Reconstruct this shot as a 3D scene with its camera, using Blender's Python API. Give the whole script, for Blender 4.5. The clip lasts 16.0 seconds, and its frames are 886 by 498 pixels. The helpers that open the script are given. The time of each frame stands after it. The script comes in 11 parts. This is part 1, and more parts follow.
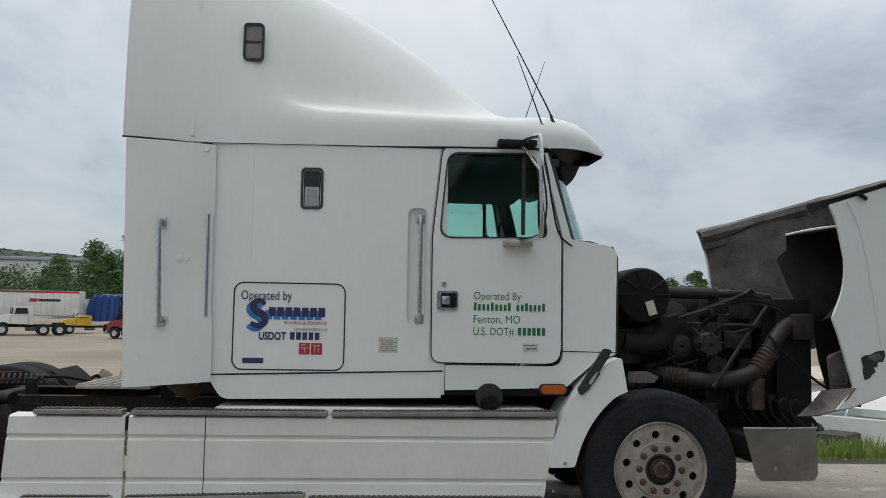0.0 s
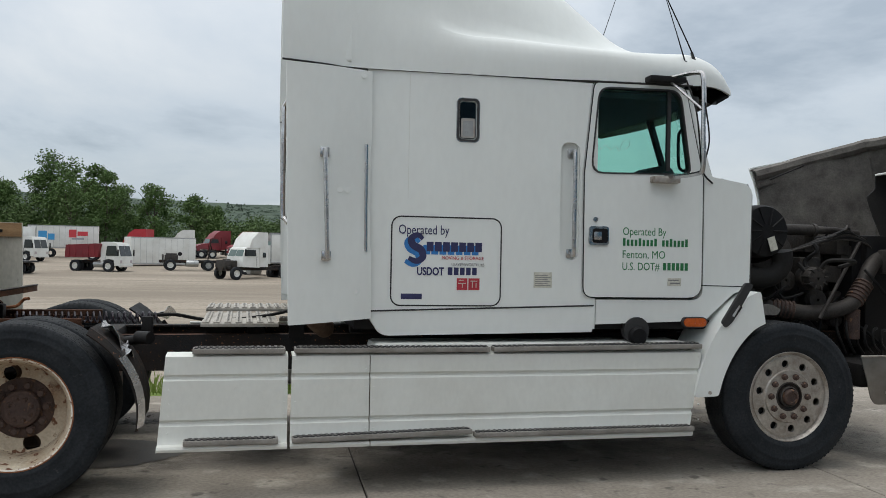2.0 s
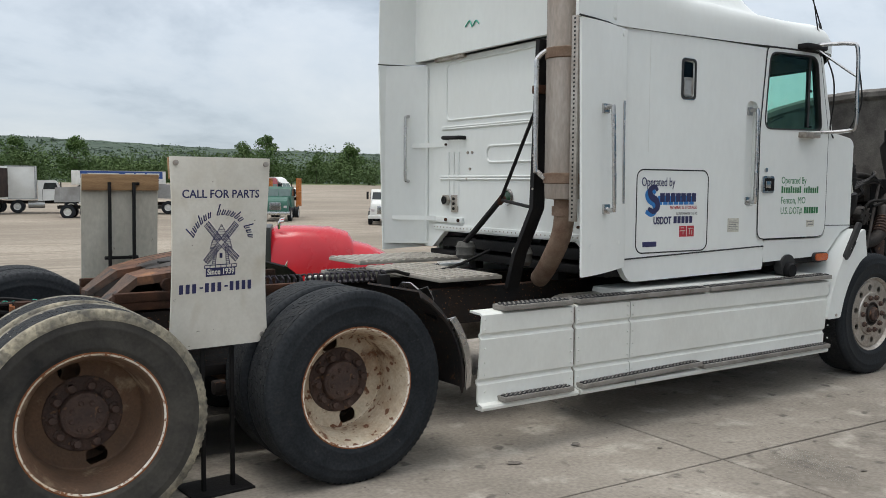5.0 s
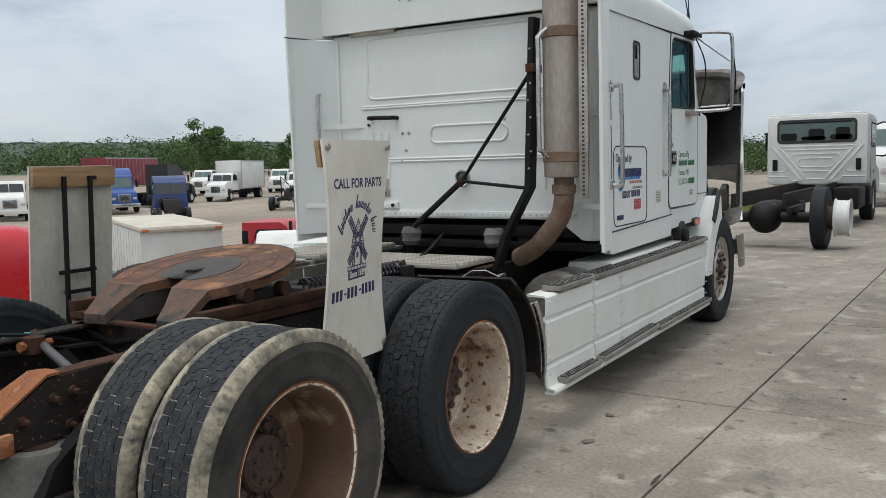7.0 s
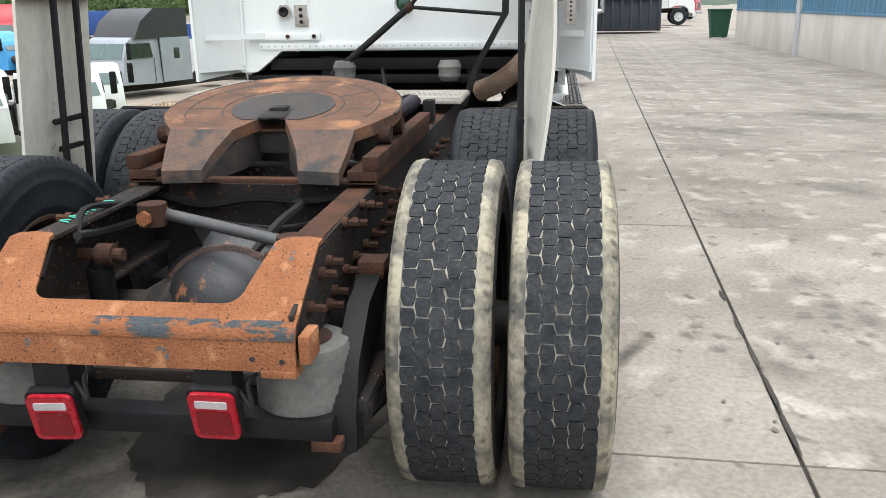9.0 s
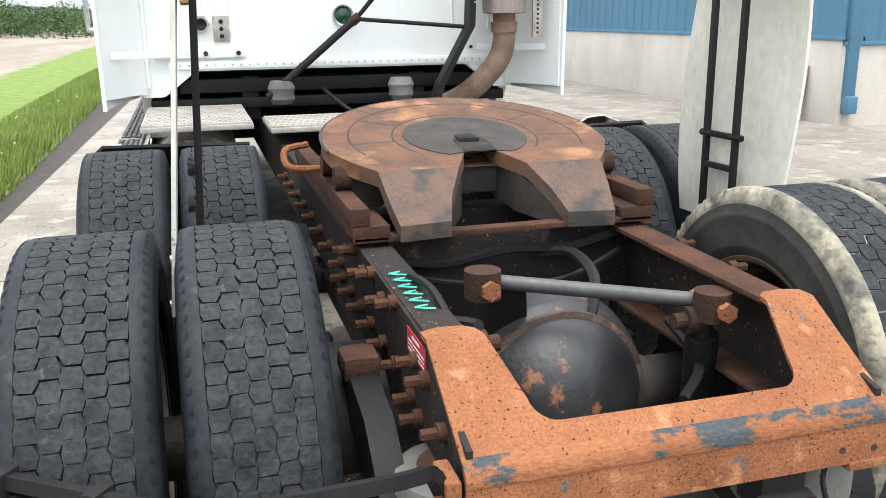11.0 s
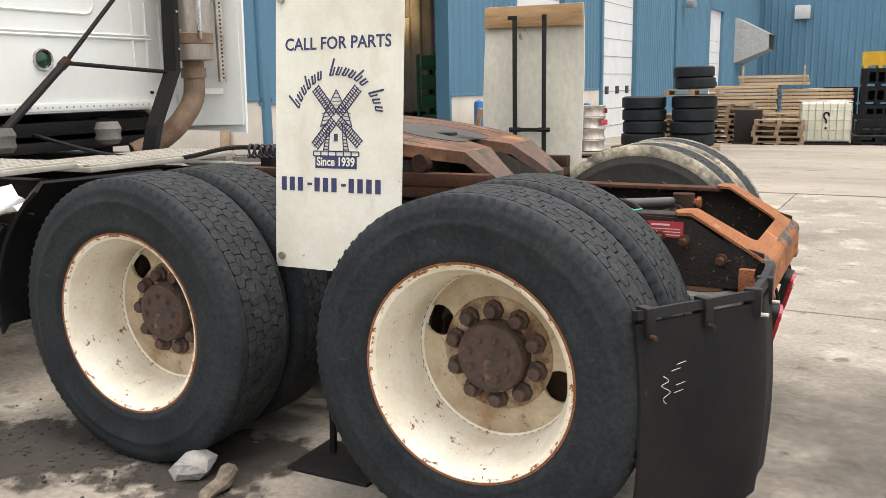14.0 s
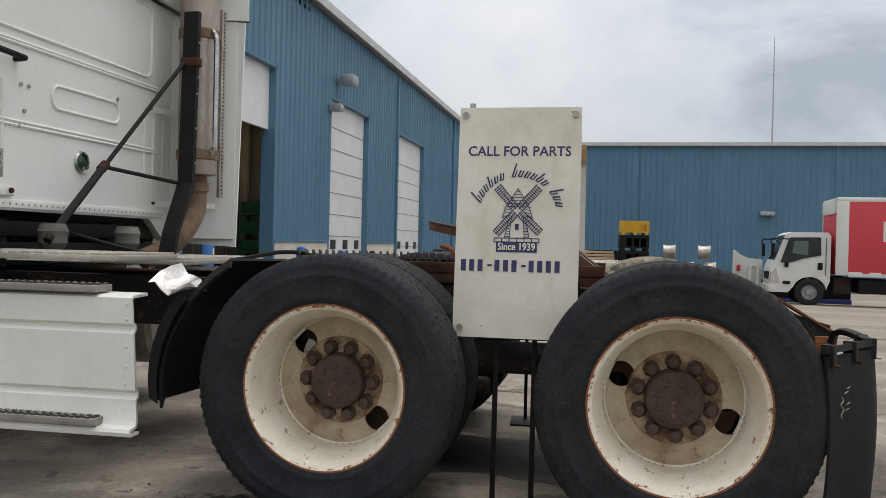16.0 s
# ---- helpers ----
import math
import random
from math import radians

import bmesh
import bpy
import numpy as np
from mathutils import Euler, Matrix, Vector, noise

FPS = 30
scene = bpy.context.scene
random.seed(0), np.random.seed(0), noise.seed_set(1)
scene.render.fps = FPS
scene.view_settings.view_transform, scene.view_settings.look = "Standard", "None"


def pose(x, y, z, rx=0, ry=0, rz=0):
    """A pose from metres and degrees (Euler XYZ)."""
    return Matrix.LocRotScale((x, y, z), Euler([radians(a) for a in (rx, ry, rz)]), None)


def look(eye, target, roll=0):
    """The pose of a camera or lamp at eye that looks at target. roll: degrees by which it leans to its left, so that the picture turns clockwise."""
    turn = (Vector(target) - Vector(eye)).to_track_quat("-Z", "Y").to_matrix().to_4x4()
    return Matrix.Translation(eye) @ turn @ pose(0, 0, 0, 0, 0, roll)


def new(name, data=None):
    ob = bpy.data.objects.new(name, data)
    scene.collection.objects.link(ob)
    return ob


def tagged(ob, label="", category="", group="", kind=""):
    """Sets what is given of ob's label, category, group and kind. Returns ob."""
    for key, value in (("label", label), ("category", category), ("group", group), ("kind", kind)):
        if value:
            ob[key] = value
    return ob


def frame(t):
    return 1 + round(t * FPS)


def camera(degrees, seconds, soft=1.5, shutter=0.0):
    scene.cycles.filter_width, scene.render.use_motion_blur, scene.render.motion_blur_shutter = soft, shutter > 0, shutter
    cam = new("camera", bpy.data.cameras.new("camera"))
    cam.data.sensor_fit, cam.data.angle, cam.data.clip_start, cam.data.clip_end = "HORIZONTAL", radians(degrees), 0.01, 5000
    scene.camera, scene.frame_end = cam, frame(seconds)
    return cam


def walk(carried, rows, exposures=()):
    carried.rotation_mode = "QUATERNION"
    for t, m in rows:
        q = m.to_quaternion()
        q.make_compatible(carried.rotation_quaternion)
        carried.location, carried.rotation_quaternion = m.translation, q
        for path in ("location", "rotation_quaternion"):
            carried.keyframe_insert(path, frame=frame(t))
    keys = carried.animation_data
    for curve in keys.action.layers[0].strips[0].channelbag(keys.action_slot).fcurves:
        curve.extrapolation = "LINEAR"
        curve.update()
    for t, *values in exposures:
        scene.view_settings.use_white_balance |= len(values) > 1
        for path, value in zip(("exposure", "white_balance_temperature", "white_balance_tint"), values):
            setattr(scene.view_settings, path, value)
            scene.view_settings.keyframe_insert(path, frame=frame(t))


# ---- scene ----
cam = camera(54.5, 16.0, soft=0.8)
PATH = [
    (0, (-1.863, -6.771, 1.49), (-1.718, -4.783, 1.645), 1.0),
    (0.5, (-2.217, -6.703, 1.472), (-2.017, -4.714, 1.554), 0.6),
    (1, (-2.652, -6.657, 1.457), (-2.421, -4.671, 1.502), 1.3),
    (1.5, (-3.186, -6.606, 1.475), (-2.857, -4.633, 1.5), 1.8),
    (2, (-3.699, -6.427, 1.465), (-3.248, -4.478, 1.472), 1.1),
    (2.5, (-4.276, -6.319, 1.475), (-3.745, -4.392, 1.413), -0.3),
    (3, (-4.812, -6.143, 1.518), (-4.187, -4.248, 1.378), -2.0),
    (3.5, (-5.391, -5.902, 1.535), (-4.643, -4.055, 1.363), -3.2),
    (4, (-5.965, -5.732, 1.585), (-5.086, -3.95, 1.35), -1.6),
    (4.5, (-6.529, -5.413, 1.578), (-5.544, -3.682, 1.391), 0.4),
    (4.7, (-6.74, -5.317, 1.572), (-5.714, -3.608, 1.404), 0.6),
    (6.8, (-8.419, -3.436, 1.597), (-6.751, -2.348, 1.411), -1.9),
    (7, (-8.518, -3.215, 1.59), (-6.821, -2.175, 1.394), -1.4),
    (7.5, (-8.75, -2.7, 1.569), (-6.961, -1.842, 1.324), -2.5),
    (8, (-8.797, -2.123, 1.552), (-6.927, -1.508, 1.2), -4.3),
    (8.5, (-8.858, -1.572, 1.497), (-6.951, -1.174, 1.042), -1.9),
    (9, (-8.829, -1.056, 1.485), (-6.923, -0.801, 0.936), -0.9),
    (9.5, (-8.741, -0.536, 1.495), (-6.839, -0.373, 0.9), -1.2),
    (10, (-8.667, -0.025, 1.522), (-6.754, -0.053, 0.942), 0.7),
    (10.2, (-8.596, 0.143, 1.516), (-6.681, 0.035, 0.949), 0.7),
    (12.3, (-7.685, 1.983, 1.465), (-6.196, 0.748, 0.958), 0.9),
    (12.5, (-7.665, 2.147, 1.485), (-6.237, 0.839, 0.986), 2.1),
    (13, (-7.611, 2.497, 1.446), (-6.299, 1.053, 1.006), 2.8),
    (13.5, (-7.472, 2.851, 1.38), (-6.351, 1.245, 0.97), -0.3),
    (14, (-7.258, 3.278, 1.312), (-6.353, 1.535, 0.935), -1.1),
    (14.5, (-6.953, 3.632, 1.246), (-6.245, 1.788, 0.933), 0.7),
    (15, (-6.705, 3.978, 1.164), (-6.133, 2.076, 0.932), 1.3),
    (15.5, (-6.402, 4.215, 1.089), (-5.917, 2.277, 1.005), 2.0),
    (16, (-5.999, 4.341, 1.07), (-5.619, 2.378, 1.058), 1.3),
]
walk(cam, [(t, look(eye, target, roll)) for t, eye, target, roll in PATH], exposures=[(0, 0.25, 6500, 10), (1.2, 0.5, 6500, 9), (2.5, 0.34, 6450, 9), (3.0, 0.58, 6450, 9), (4.5, 0.62, 6500, 10), (7, 0.5, 6450, 10), (8, 0.85, 6550, 10), (9, 1.42, 6400, 10), (10, 1.95, 6200, 9), (12.5, 1.36, 6900, 12), (13.2, 1.32, 6950, 12), (14.0, 1.45, 7050, 13), (14.8, 1.27, 7050, 14), (15.5, 0.85, 6900, 14), (16, 0.45, 6800, 13)])

# ---- light ----
SUN_DIR = (-0.22, 0.02, 1.0)
world = bpy.data.worlds.new("overcast_sky")
scene.world = world
world.use_nodes = True
wn, wl = world.node_tree.nodes, world.node_tree.links
bg = wn["Background"]
sky = wn.new("ShaderNodeTexSky")
sky.sky_type, sky.sun_disc = "NISHITA", False
sky.sun_elevation, sky.sun_rotation = radians(77), radians(95)
sky_gain = wn.new("ShaderNodeVectorMath")
sky_gain.operation = "SCALE"
sky_gain.inputs["Scale"].default_value = 0.10
wl.new(sky.outputs[0], sky_gain.inputs[0])
geo = wn.new("ShaderNodeTexCoord")
sep = wn.new("ShaderNodeSeparateXYZ")
wl.new(geo.outputs["Generated"], sep.inputs[0])


def wmath(op, a, b=None, c=None):
    n = wn.new("ShaderNodeMath")
    n.operation = op
    for i, v in enumerate((a, b, c)):
        if v is None:
            continue
        if hasattr(v, "links"):
            wl.new(v, n.inputs[i])
        else:
            n.inputs[i].default_value = v
    return n.outputs[0]


height_of = wmath("ADD", wmath("MAXIMUM", sep.outputs["Z"], 0.0), 0.36)
cloud_pos = wn.new("ShaderNodeCombineXYZ")
wl.new(wmath("DIVIDE", sep.outputs["X"], height_of), cloud_pos.inputs[0])
wl.new(wmath("DIVIDE", sep.outputs["Y"], height_of), cloud_pos.inputs[1])
cloud_big = wn.new("ShaderNodeTexNoise")
cloud_big.inputs["Scale"].default_value = 1.15
cloud_big.inputs["Detail"].default_value = 7
cloud_big.inputs["Roughness"].default_value = 0.58
cloud_big.inputs["Distortion"].default_value = 0.35
wl.new(cloud_pos.outputs[0], cloud_big.inputs["Vector"])
cloud_ramp = wn.new("ShaderNodeValToRGB")
cr = cloud_ramp.color_ramp
cr.elements[0].position, cr.elements[0].color = 0.33, (0.34, 0.382, 0.43, 1)
cr.elements[1].position, cr.elements[1].color = 0.66, (0.685, 0.688, 0.690, 1)
mid = cr.elements.new(0.46)
mid.color = (0.53, 0.565, 0.605, 1)
wl.new(cloud_big.outputs["Fac"], cloud_ramp.inputs[0])
sky_mix = wn.new("ShaderNodeMix")
sky_mix.data_type = "RGBA"
sky_mix.inputs[0].default_value = 0.90
lift = wn.new("ShaderNodeMapRange")
lift.inputs[1].default_value, lift.inputs[2].default_value = 0.02, 0.60
wl.new(sep.outputs["Z"], lift.inputs[0])
veil = wn.new("ShaderNodeMix")
veil.data_type = "RGBA"
wl.new(lift.outputs[0], veil.inputs[0])
veil.inputs[6].default_value, veil.inputs[7].default_value = (0.58, 0.622, 0.655, 1), (1.38, 1.362, 1.345, 1)
deck = wn.new("ShaderNodeMix")
deck.data_type, deck.blend_type = "RGBA", "MULTIPLY"
deck.inputs[0].default_value = 1.0
wl.new(cloud_ramp.outputs[0], deck.inputs[6])
wl.new(veil.outputs[2], deck.inputs[7])
wl.new(sky_gain.outputs[0], sky_mix.inputs[6])
wl.new(deck.outputs[2], sky_mix.inputs[7])
wl.new(sky_mix.outputs[2], bg.inputs[0])
bg.inputs[1].default_value = 1.10

sun = new("sun", bpy.data.lights.new("sun", "SUN"))
sun.data.energy, sun.data.angle, sun.data.color = 1.05, radians(25), (1.0, 0.97, 0.92)
sun.matrix_world = look(Vector(SUN_DIR) * 50, (0, 0, 0))


# ---- materials ----
def mat(name, base, second=None, scale=3.0, rough=0.6, metal=0.0, bump=0.0, fine=60.0, spread=(0.35, 0.65),
        wear=None, wear_scale=8.0, wear_at=0.62, wear_edge=0.06, stretch=(1, 1, 1), rand=0.0, spec=0.5, rough2=None, grit=0.12):
    """A surface with two scales of variation and, if asked, a third colour in patches."""
    m = bpy.data.materials.new(name)
    m.use_nodes = True
    nt = m.node_tree
    b = nt.nodes["Principled BSDF"]
    b.inputs["Roughness"].default_value, b.inputs["Metallic"].default_value = rough, metal
    b.inputs["Specular IOR Level"].default_value = spec
    second = second or tuple(c * 0.8 for c in base)
    tc = nt.nodes.new("ShaderNodeTexCoord")
    mp = nt.nodes.new("ShaderNodeMapping")
    mp.inputs["Scale"].default_value = stretch
    nt.links.new(tc.outputs["Object"], mp.inputs[0])
    n1 = nt.nodes.new("ShaderNodeTexNoise")
    n1.inputs["Scale"].default_value, n1.inputs["Detail"].default_value = scale, 8
    n1.inputs["Roughness"].default_value = 0.62
    nt.links.new(mp.outputs[0], n1.inputs["Vector"])
    r1 = nt.nodes.new("ShaderNodeMapRange")
    r1.inputs[1].default_value, r1.inputs[2].default_value = spread
    nt.links.new(n1.outputs["Fac"], r1.inputs[0])
    mx = nt.nodes.new("ShaderNodeMix")
    mx.data_type = "RGBA"
    mx.inputs[6].default_value, mx.inputs[7].default_value = (*base, 1), (*second, 1)
    nt.links.new(r1.outputs[0], mx.inputs[0])
    out = mx.outputs[2]
    n2 = nt.nodes.new("ShaderNodeTexNoise")
    n2.inputs["Scale"].default_value, n2.inputs["Detail"].default_value = fine, 4
    nt.links.new(mp.outputs[0], n2.inputs["Vector"])
    if wear:
        n3 = nt.nodes.new("ShaderNodeTexNoise")
        n3.inputs["Scale"].default_value, n3.inputs["Detail"].default_value = wear_scale, 9
        n3.inputs["Roughness"].default_value = 0.68
        nt.links.new(mp.outputs[0], n3.inputs["Vector"])
        r3 = nt.nodes.new("ShaderNodeMapRange")
        r3.inputs[1].default_value, r3.inputs[2].default_value = wear_at, wear_at + wear_edge
        nt.links.new(n3.outputs["Fac"], r3.inputs[0])
        m3 = nt.nodes.new("ShaderNodeMix")
        m3.data_type = "RGBA"
        m3.inputs[7].default_value = (*wear, 1)
        nt.links.new(r3.outputs[0], m3.inputs[0])
        nt.links.new(out, m3.inputs[6])
        out = m3.outputs[2]
    fv = nt.nodes.new("ShaderNodeMapRange")
    fv.inputs[1].default_value, fv.inputs[2].default_value = 0.3, 0.7
    fv.inputs[3].default_value, fv.inputs[4].default_value = 1 - grit, 1 + grit
    nt.links.new(n2.outputs["Fac"], fv.inputs[0])
    hs = nt.nodes.new("ShaderNodeHueSaturation")
    nt.links.new(out, hs.inputs["Color"])
    value = fv.outputs[0]
    if rand:
        oi = nt.nodes.new("ShaderNodeObjectInfo")
        rr = nt.nodes.new("ShaderNodeMapRange")
        rr.inputs[3].default_value, rr.inputs[4].default_value = 1 - rand, 1 + rand
        nt.links.new(oi.outputs["Random"], rr.inputs[0])
        mu = nt.nodes.new("ShaderNodeMath")
        mu.operation = "MULTIPLY"
        nt.links.new(value, mu.inputs[0])
        nt.links.new(rr.outputs[0], mu.inputs[1])
        value = mu.outputs[0]
    nt.links.new(value, hs.inputs["Value"])
    nt.links.new(hs.outputs[0], b.inputs["Base Color"])
    rv = nt.nodes.new("ShaderNodeMapRange")
    rv.inputs[3].default_value, rv.inputs[4].default_value = rough, rough2 if rough2 is not None else min(1, rough + 0.15)
    nt.links.new(r1.outputs[0], rv.inputs[0])
    nt.links.new(rv.outputs[0], b.inputs["Roughness"])
    if bump:
        bp = nt.nodes.new("ShaderNodeBump")
        bp.inputs["Strength"].default_value, bp.inputs["Distance"].default_value = min(1, bump), 0.02
        nt.links.new(n2.outputs["Fac"], bp.inputs["Height"])
        nt.links.new(bp.outputs[0], b.inputs["Normal"])
    return m


def pane(name, tint, gloss=0.08, rough=0.02):
    """A thin pane: tinted see-through with a mirror layer."""
    m = bpy.data.materials.new(name)
    m.use_nodes = True
    nt = m.node_tree
    nt.nodes.remove(nt.nodes["Principled BSDF"])
    t = nt.nodes.new("ShaderNodeBsdfTransparent")
    t.inputs[0].default_value = (*tint, 1)
    g = nt.nodes.new("ShaderNodeBsdfGlossy")
    g.inputs["Roughness"].default_value = rough
    fr = nt.nodes.new("ShaderNodeLayerWeight")
    pw = nt.nodes.new("ShaderNodeMath")
    pw.operation = "POWER"
    pw.inputs[1].default_value = 5.0
    nt.links.new(fr.outputs["Facing"], pw.inputs[0])
    ad = nt.nodes.new("ShaderNodeMath")
    ad.operation = "MULTIPLY_ADD"
    ad.inputs[1].default_value, ad.inputs[2].default_value = 0.9, gloss
    nt.links.new(pw.outputs[0], ad.inputs[0])
    mx = nt.nodes.new("ShaderNodeMixShader")
    nt.links.new(ad.outputs[0], mx.inputs[0])
    nt.links.new(t.outputs[0], mx.inputs[1])
    nt.links.new(g.outputs[0], mx.inputs[2])
    nt.links.new(mx.outputs[0], nt.nodes["Material Output"].inputs[0])
    return m


WHITE = mat("truck_white_paint", (0.76, 0.785, 0.76), (0.715, 0.735, 0.71), scale=1.3, rough=0.32, bump=0.004, fine=25,
            wear=(0.42, 0.40, 0.35), wear_scale=2.2, wear_at=0.72, wear_edge=0.2, stretch=(1, 1, 0.45), grit=0.015)
SKIRT = mat("skirt_white_paint", (0.72, 0.735, 0.695), (0.65, 0.655, 0.61), scale=1.8, rough=0.36, bump=0.006, fine=40,
            wear=(0.36, 0.33, 0.26), wear_scale=3.0, wear_at=0.68, wear_edge=0.2, stretch=(1, 1, 0.6), grit=0.025)
SEAM = mat("dark_seam", (0.025, 0.026, 0.027), rough=0.8)
GASKET = mat("black_rubber_trim", (0.018, 0.018, 0.019), (0.03, 0.03, 0.03), rough=0.55, bump=0.1)
TREADPLATE = mat("grey_step_metal", (0.30, 0.285, 0.26), (0.20, 0.185, 0.165), scale=6, rough=0.5, metal=0.35, bump=0.15, fine=120)
CHROME = mat("dull_chrome", (0.62, 0.62, 0.62), (0.42, 0.41, 0.40), scale=7, rough=0.18, metal=1.0, bump=0.02)
ALU = mat("weathered_aluminium", (0.52, 0.49, 0.45), (0.34, 0.30, 0.26), scale=9, rough=0.38, metal=0.75, bump=0.06,
          wear=(0.17, 0.13, 0.10), wear_scale=14, wear_at=0.60, wear_edge=0.12)
STACK = mat("tarnished_exhaust_steel", (0.40, 0.36, 0.32), (0.27, 0.22, 0.18), scale=3, rough=0.42, metal=0.6, bump=0.04,
            stretch=(1, 1, 0.3))
PIPE_RUST = mat("rusty_exhaust_pipe", (0.24, 0.17, 0.12), (0.15, 0.09, 0.06), scale=6, rough=0.75, metal=0.2, bump=0.25, fine=90)
RUST = mat("orange_rust", (0.275, 0.112, 0.050), (0.20, 0.078, 0.036), scale=5, rough=0.9, bump=0.35, fine=170, spec=0.2,
           wear=(0.085, 0.10, 0.11), wear_scale=6, wear_at=0.635, wear_edge=0.02, grit=0.22)
RUST_WORN = mat("scraped_rust_edge", (0.275, 0.112, 0.050), (0.20, 0.078, 0.036), scale=5, rough=0.9, bump=0.3, fine=150, spec=0.2,
                wear=(0.055, 0.065, 0.07), wear_scale=9, wear_at=0.535, wear_edge=0.04, stretch=(1, 0.5, 1), grit=0.2)
RUST_BROWN = mat("brown_rust", (0.085, 0.038, 0.022), (0.034, 0.021, 0.016), scale=6, rough=0.9, bump=0.35, fine=130, spec=0.2)
FRAME = mat("rusting_black_frame", (0.011, 0.011, 0.012), (0.026, 0.018, 0.014), scale=4, spec=0.3, rough=0.7, bump=0.3, fine=110,
            wear=(0.13, 0.055, 0.026), wear_scale=9, wear_at=0.62, wear_edge=0.10)
PLATE5 = mat("greasy_rusted_plate", (0.135, 0.057, 0.026), (0.070, 0.037, 0.024), scale=9, rough=0.75, bump=0.2, fine=90,
             wear=(0.035, 0.028, 0.025), wear_scale=5, wear_at=0.54, wear_edge=0.12)
RAMP = mat("scraped_ramp_steel", (0.115, 0.058, 0.033), (0.060, 0.048, 0.041), scale=7, rough=0.7, bump=0.25, fine=80,
           wear=(0.030, 0.028, 0.026), wear_scale=5, wear_at=0.52, wear_edge=0.08, grit=0.2)
DIFF = mat("oily_black_housing", (0.012, 0.013, 0.014), (0.030, 0.031, 0.033), scale=5, rough=0.42, bump=0.12, fine=50,
           wear=(0.20, 0.085, 0.042), wear_scale=6, wear_at=0.555, wear_edge=0.04)
GREASE = mat("black_grease", (0.028, 0.026, 0.025), (0.055, 0.045, 0.038), scale=14, rough=0.5, bump=0.12, fine=60, spec=0.3)
RUBBER = mat("tyre_rubber", (0.0135, 0.0160, 0.0190), (0.0255, 0.0285, 0.0320), scale=5, rough=0.50, bump=0.05, fine=70, spec=0.13,
             wear=(0.040, 0.038, 0.035), wear_scale=6, wear_at=0.62, wear_edge=0.2, grit=0.25)
TREAD = mat("worn_tread_rubber", (0.021, 0.0235, 0.0265), (0.044, 0.0455, 0.047), scale=14, rough=0.72, bump=0.25, fine=90, spec=0.12,
            wear=(0.09, 0.083, 0.07), wear_scale=30, wear_at=0.61, wear_edge=0.12, grit=0.3)
GROOVE = mat("dusty_tread_groove", (0.13, 0.125, 0.11), (0.02, 0.02, 0.02), scale=10, rough=0.95)
GROOVE_TAN = mat("tan_tread_groove", (0.52, 0.48, 0.40), (0.10, 0.092, 0.08), scale=16, rough=0.95, spread=(0.42, 0.68))
DUSTY = mat("tan_dusty_rubber", (0.33, 0.295, 0.215), (0.085, 0.08, 0.068), scale=7, rough=0.9, bump=0.15, spread=(0.40, 0.66), wear=(0.03, 0.03, 0.03), wear_scale=9, wear_at=0.57, wear_edge=0.14, grit=0.2)
DUST_WALL = mat("grey_dusty_sidewall", (0.060, 0.056, 0.048), (0.020, 0.0195, 0.019), scale=4, rough=0.8, bump=0.08, spread=(0.35, 0.7), spec=0.3)
RIM_WHITE = mat("white_rim_paint", (0.76, 0.715, 0.615), (0.58, 0.49, 0.35), scale=3, rough=0.38, bump=0.05, fine=70, spread=(0.42, 0.72),
                wear=(0.20, 0.085, 0.035), wear_scale=19, wear_at=0.625, wear_edge=0.03, grit=0.05)
RIM_DISC = mat("dirty_cream_rim_disc", (0.52, 0.43, 0.305), (0.27, 0.185, 0.11), scale=5, rough=0.5, bump=0.08, fine=60, spread=(0.38, 0.72),
               wear=(0.13, 0.06, 0.028), wear_scale=12, wear_at=0.595, wear_edge=0.08, grit=0.08)
RIM_LIP = mat("rust_edged_rim_lip", (0.80, 0.77, 0.69), (0.62, 0.52, 0.38), scale=5, rough=0.45, bump=0.1, wear=(0.22, 0.085, 0.03), wear_scale=36, wear_at=0.53, wear_edge=0.05)
RIM_STAIN = mat("rust_stained_nut_ring", (0.44, 0.33, 0.21), (0.13, 0.068, 0.038), scale=11, spread=(0.40, 0.60), rough=0.7, bump=0.2, fine=80)
RIM_RUSTY = mat("rusty_cream_rim", (0.58, 0.505, 0.385), (0.32, 0.215, 0.13), scale=4, rough=0.6, bump=0.2, fine=70,
                wear=(0.13, 0.06, 0.03), wear_scale=6, wear_at=0.56, wear_edge=0.12)
RIM_BROWN = mat("brown_rusted_rim", (0.085, 0.050, 0.030), (0.15, 0.085, 0.05), scale=4, rough=0.75, bump=0.2, fine=70,
                wear=(0.34, 0.26, 0.17), wear_scale=6, wear_at=0.56, wear_edge=0.15)
HUB = mat("oily_rusted_hub", (0.085, 0.05, 0.038), (0.045, 0.03, 0.026), scale=12, rough=0.7, bump=0.4, fine=80)
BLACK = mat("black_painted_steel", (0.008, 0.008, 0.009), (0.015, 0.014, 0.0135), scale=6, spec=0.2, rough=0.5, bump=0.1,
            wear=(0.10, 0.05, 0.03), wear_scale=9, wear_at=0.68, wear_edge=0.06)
PLASTIC = mat("black_plastic", (0.008, 0.008, 0.009), (0.015, 0.015, 0.015), spec=0.15, rough=0.55, bump=0.06)
FLAP = mat("mud_flap_rubber", (0.007, 0.007, 0.008), (0.014, 0.0135, 0.0135), spec=0.15, scale=5, rough=0.6, bump=0.1, fine=30)
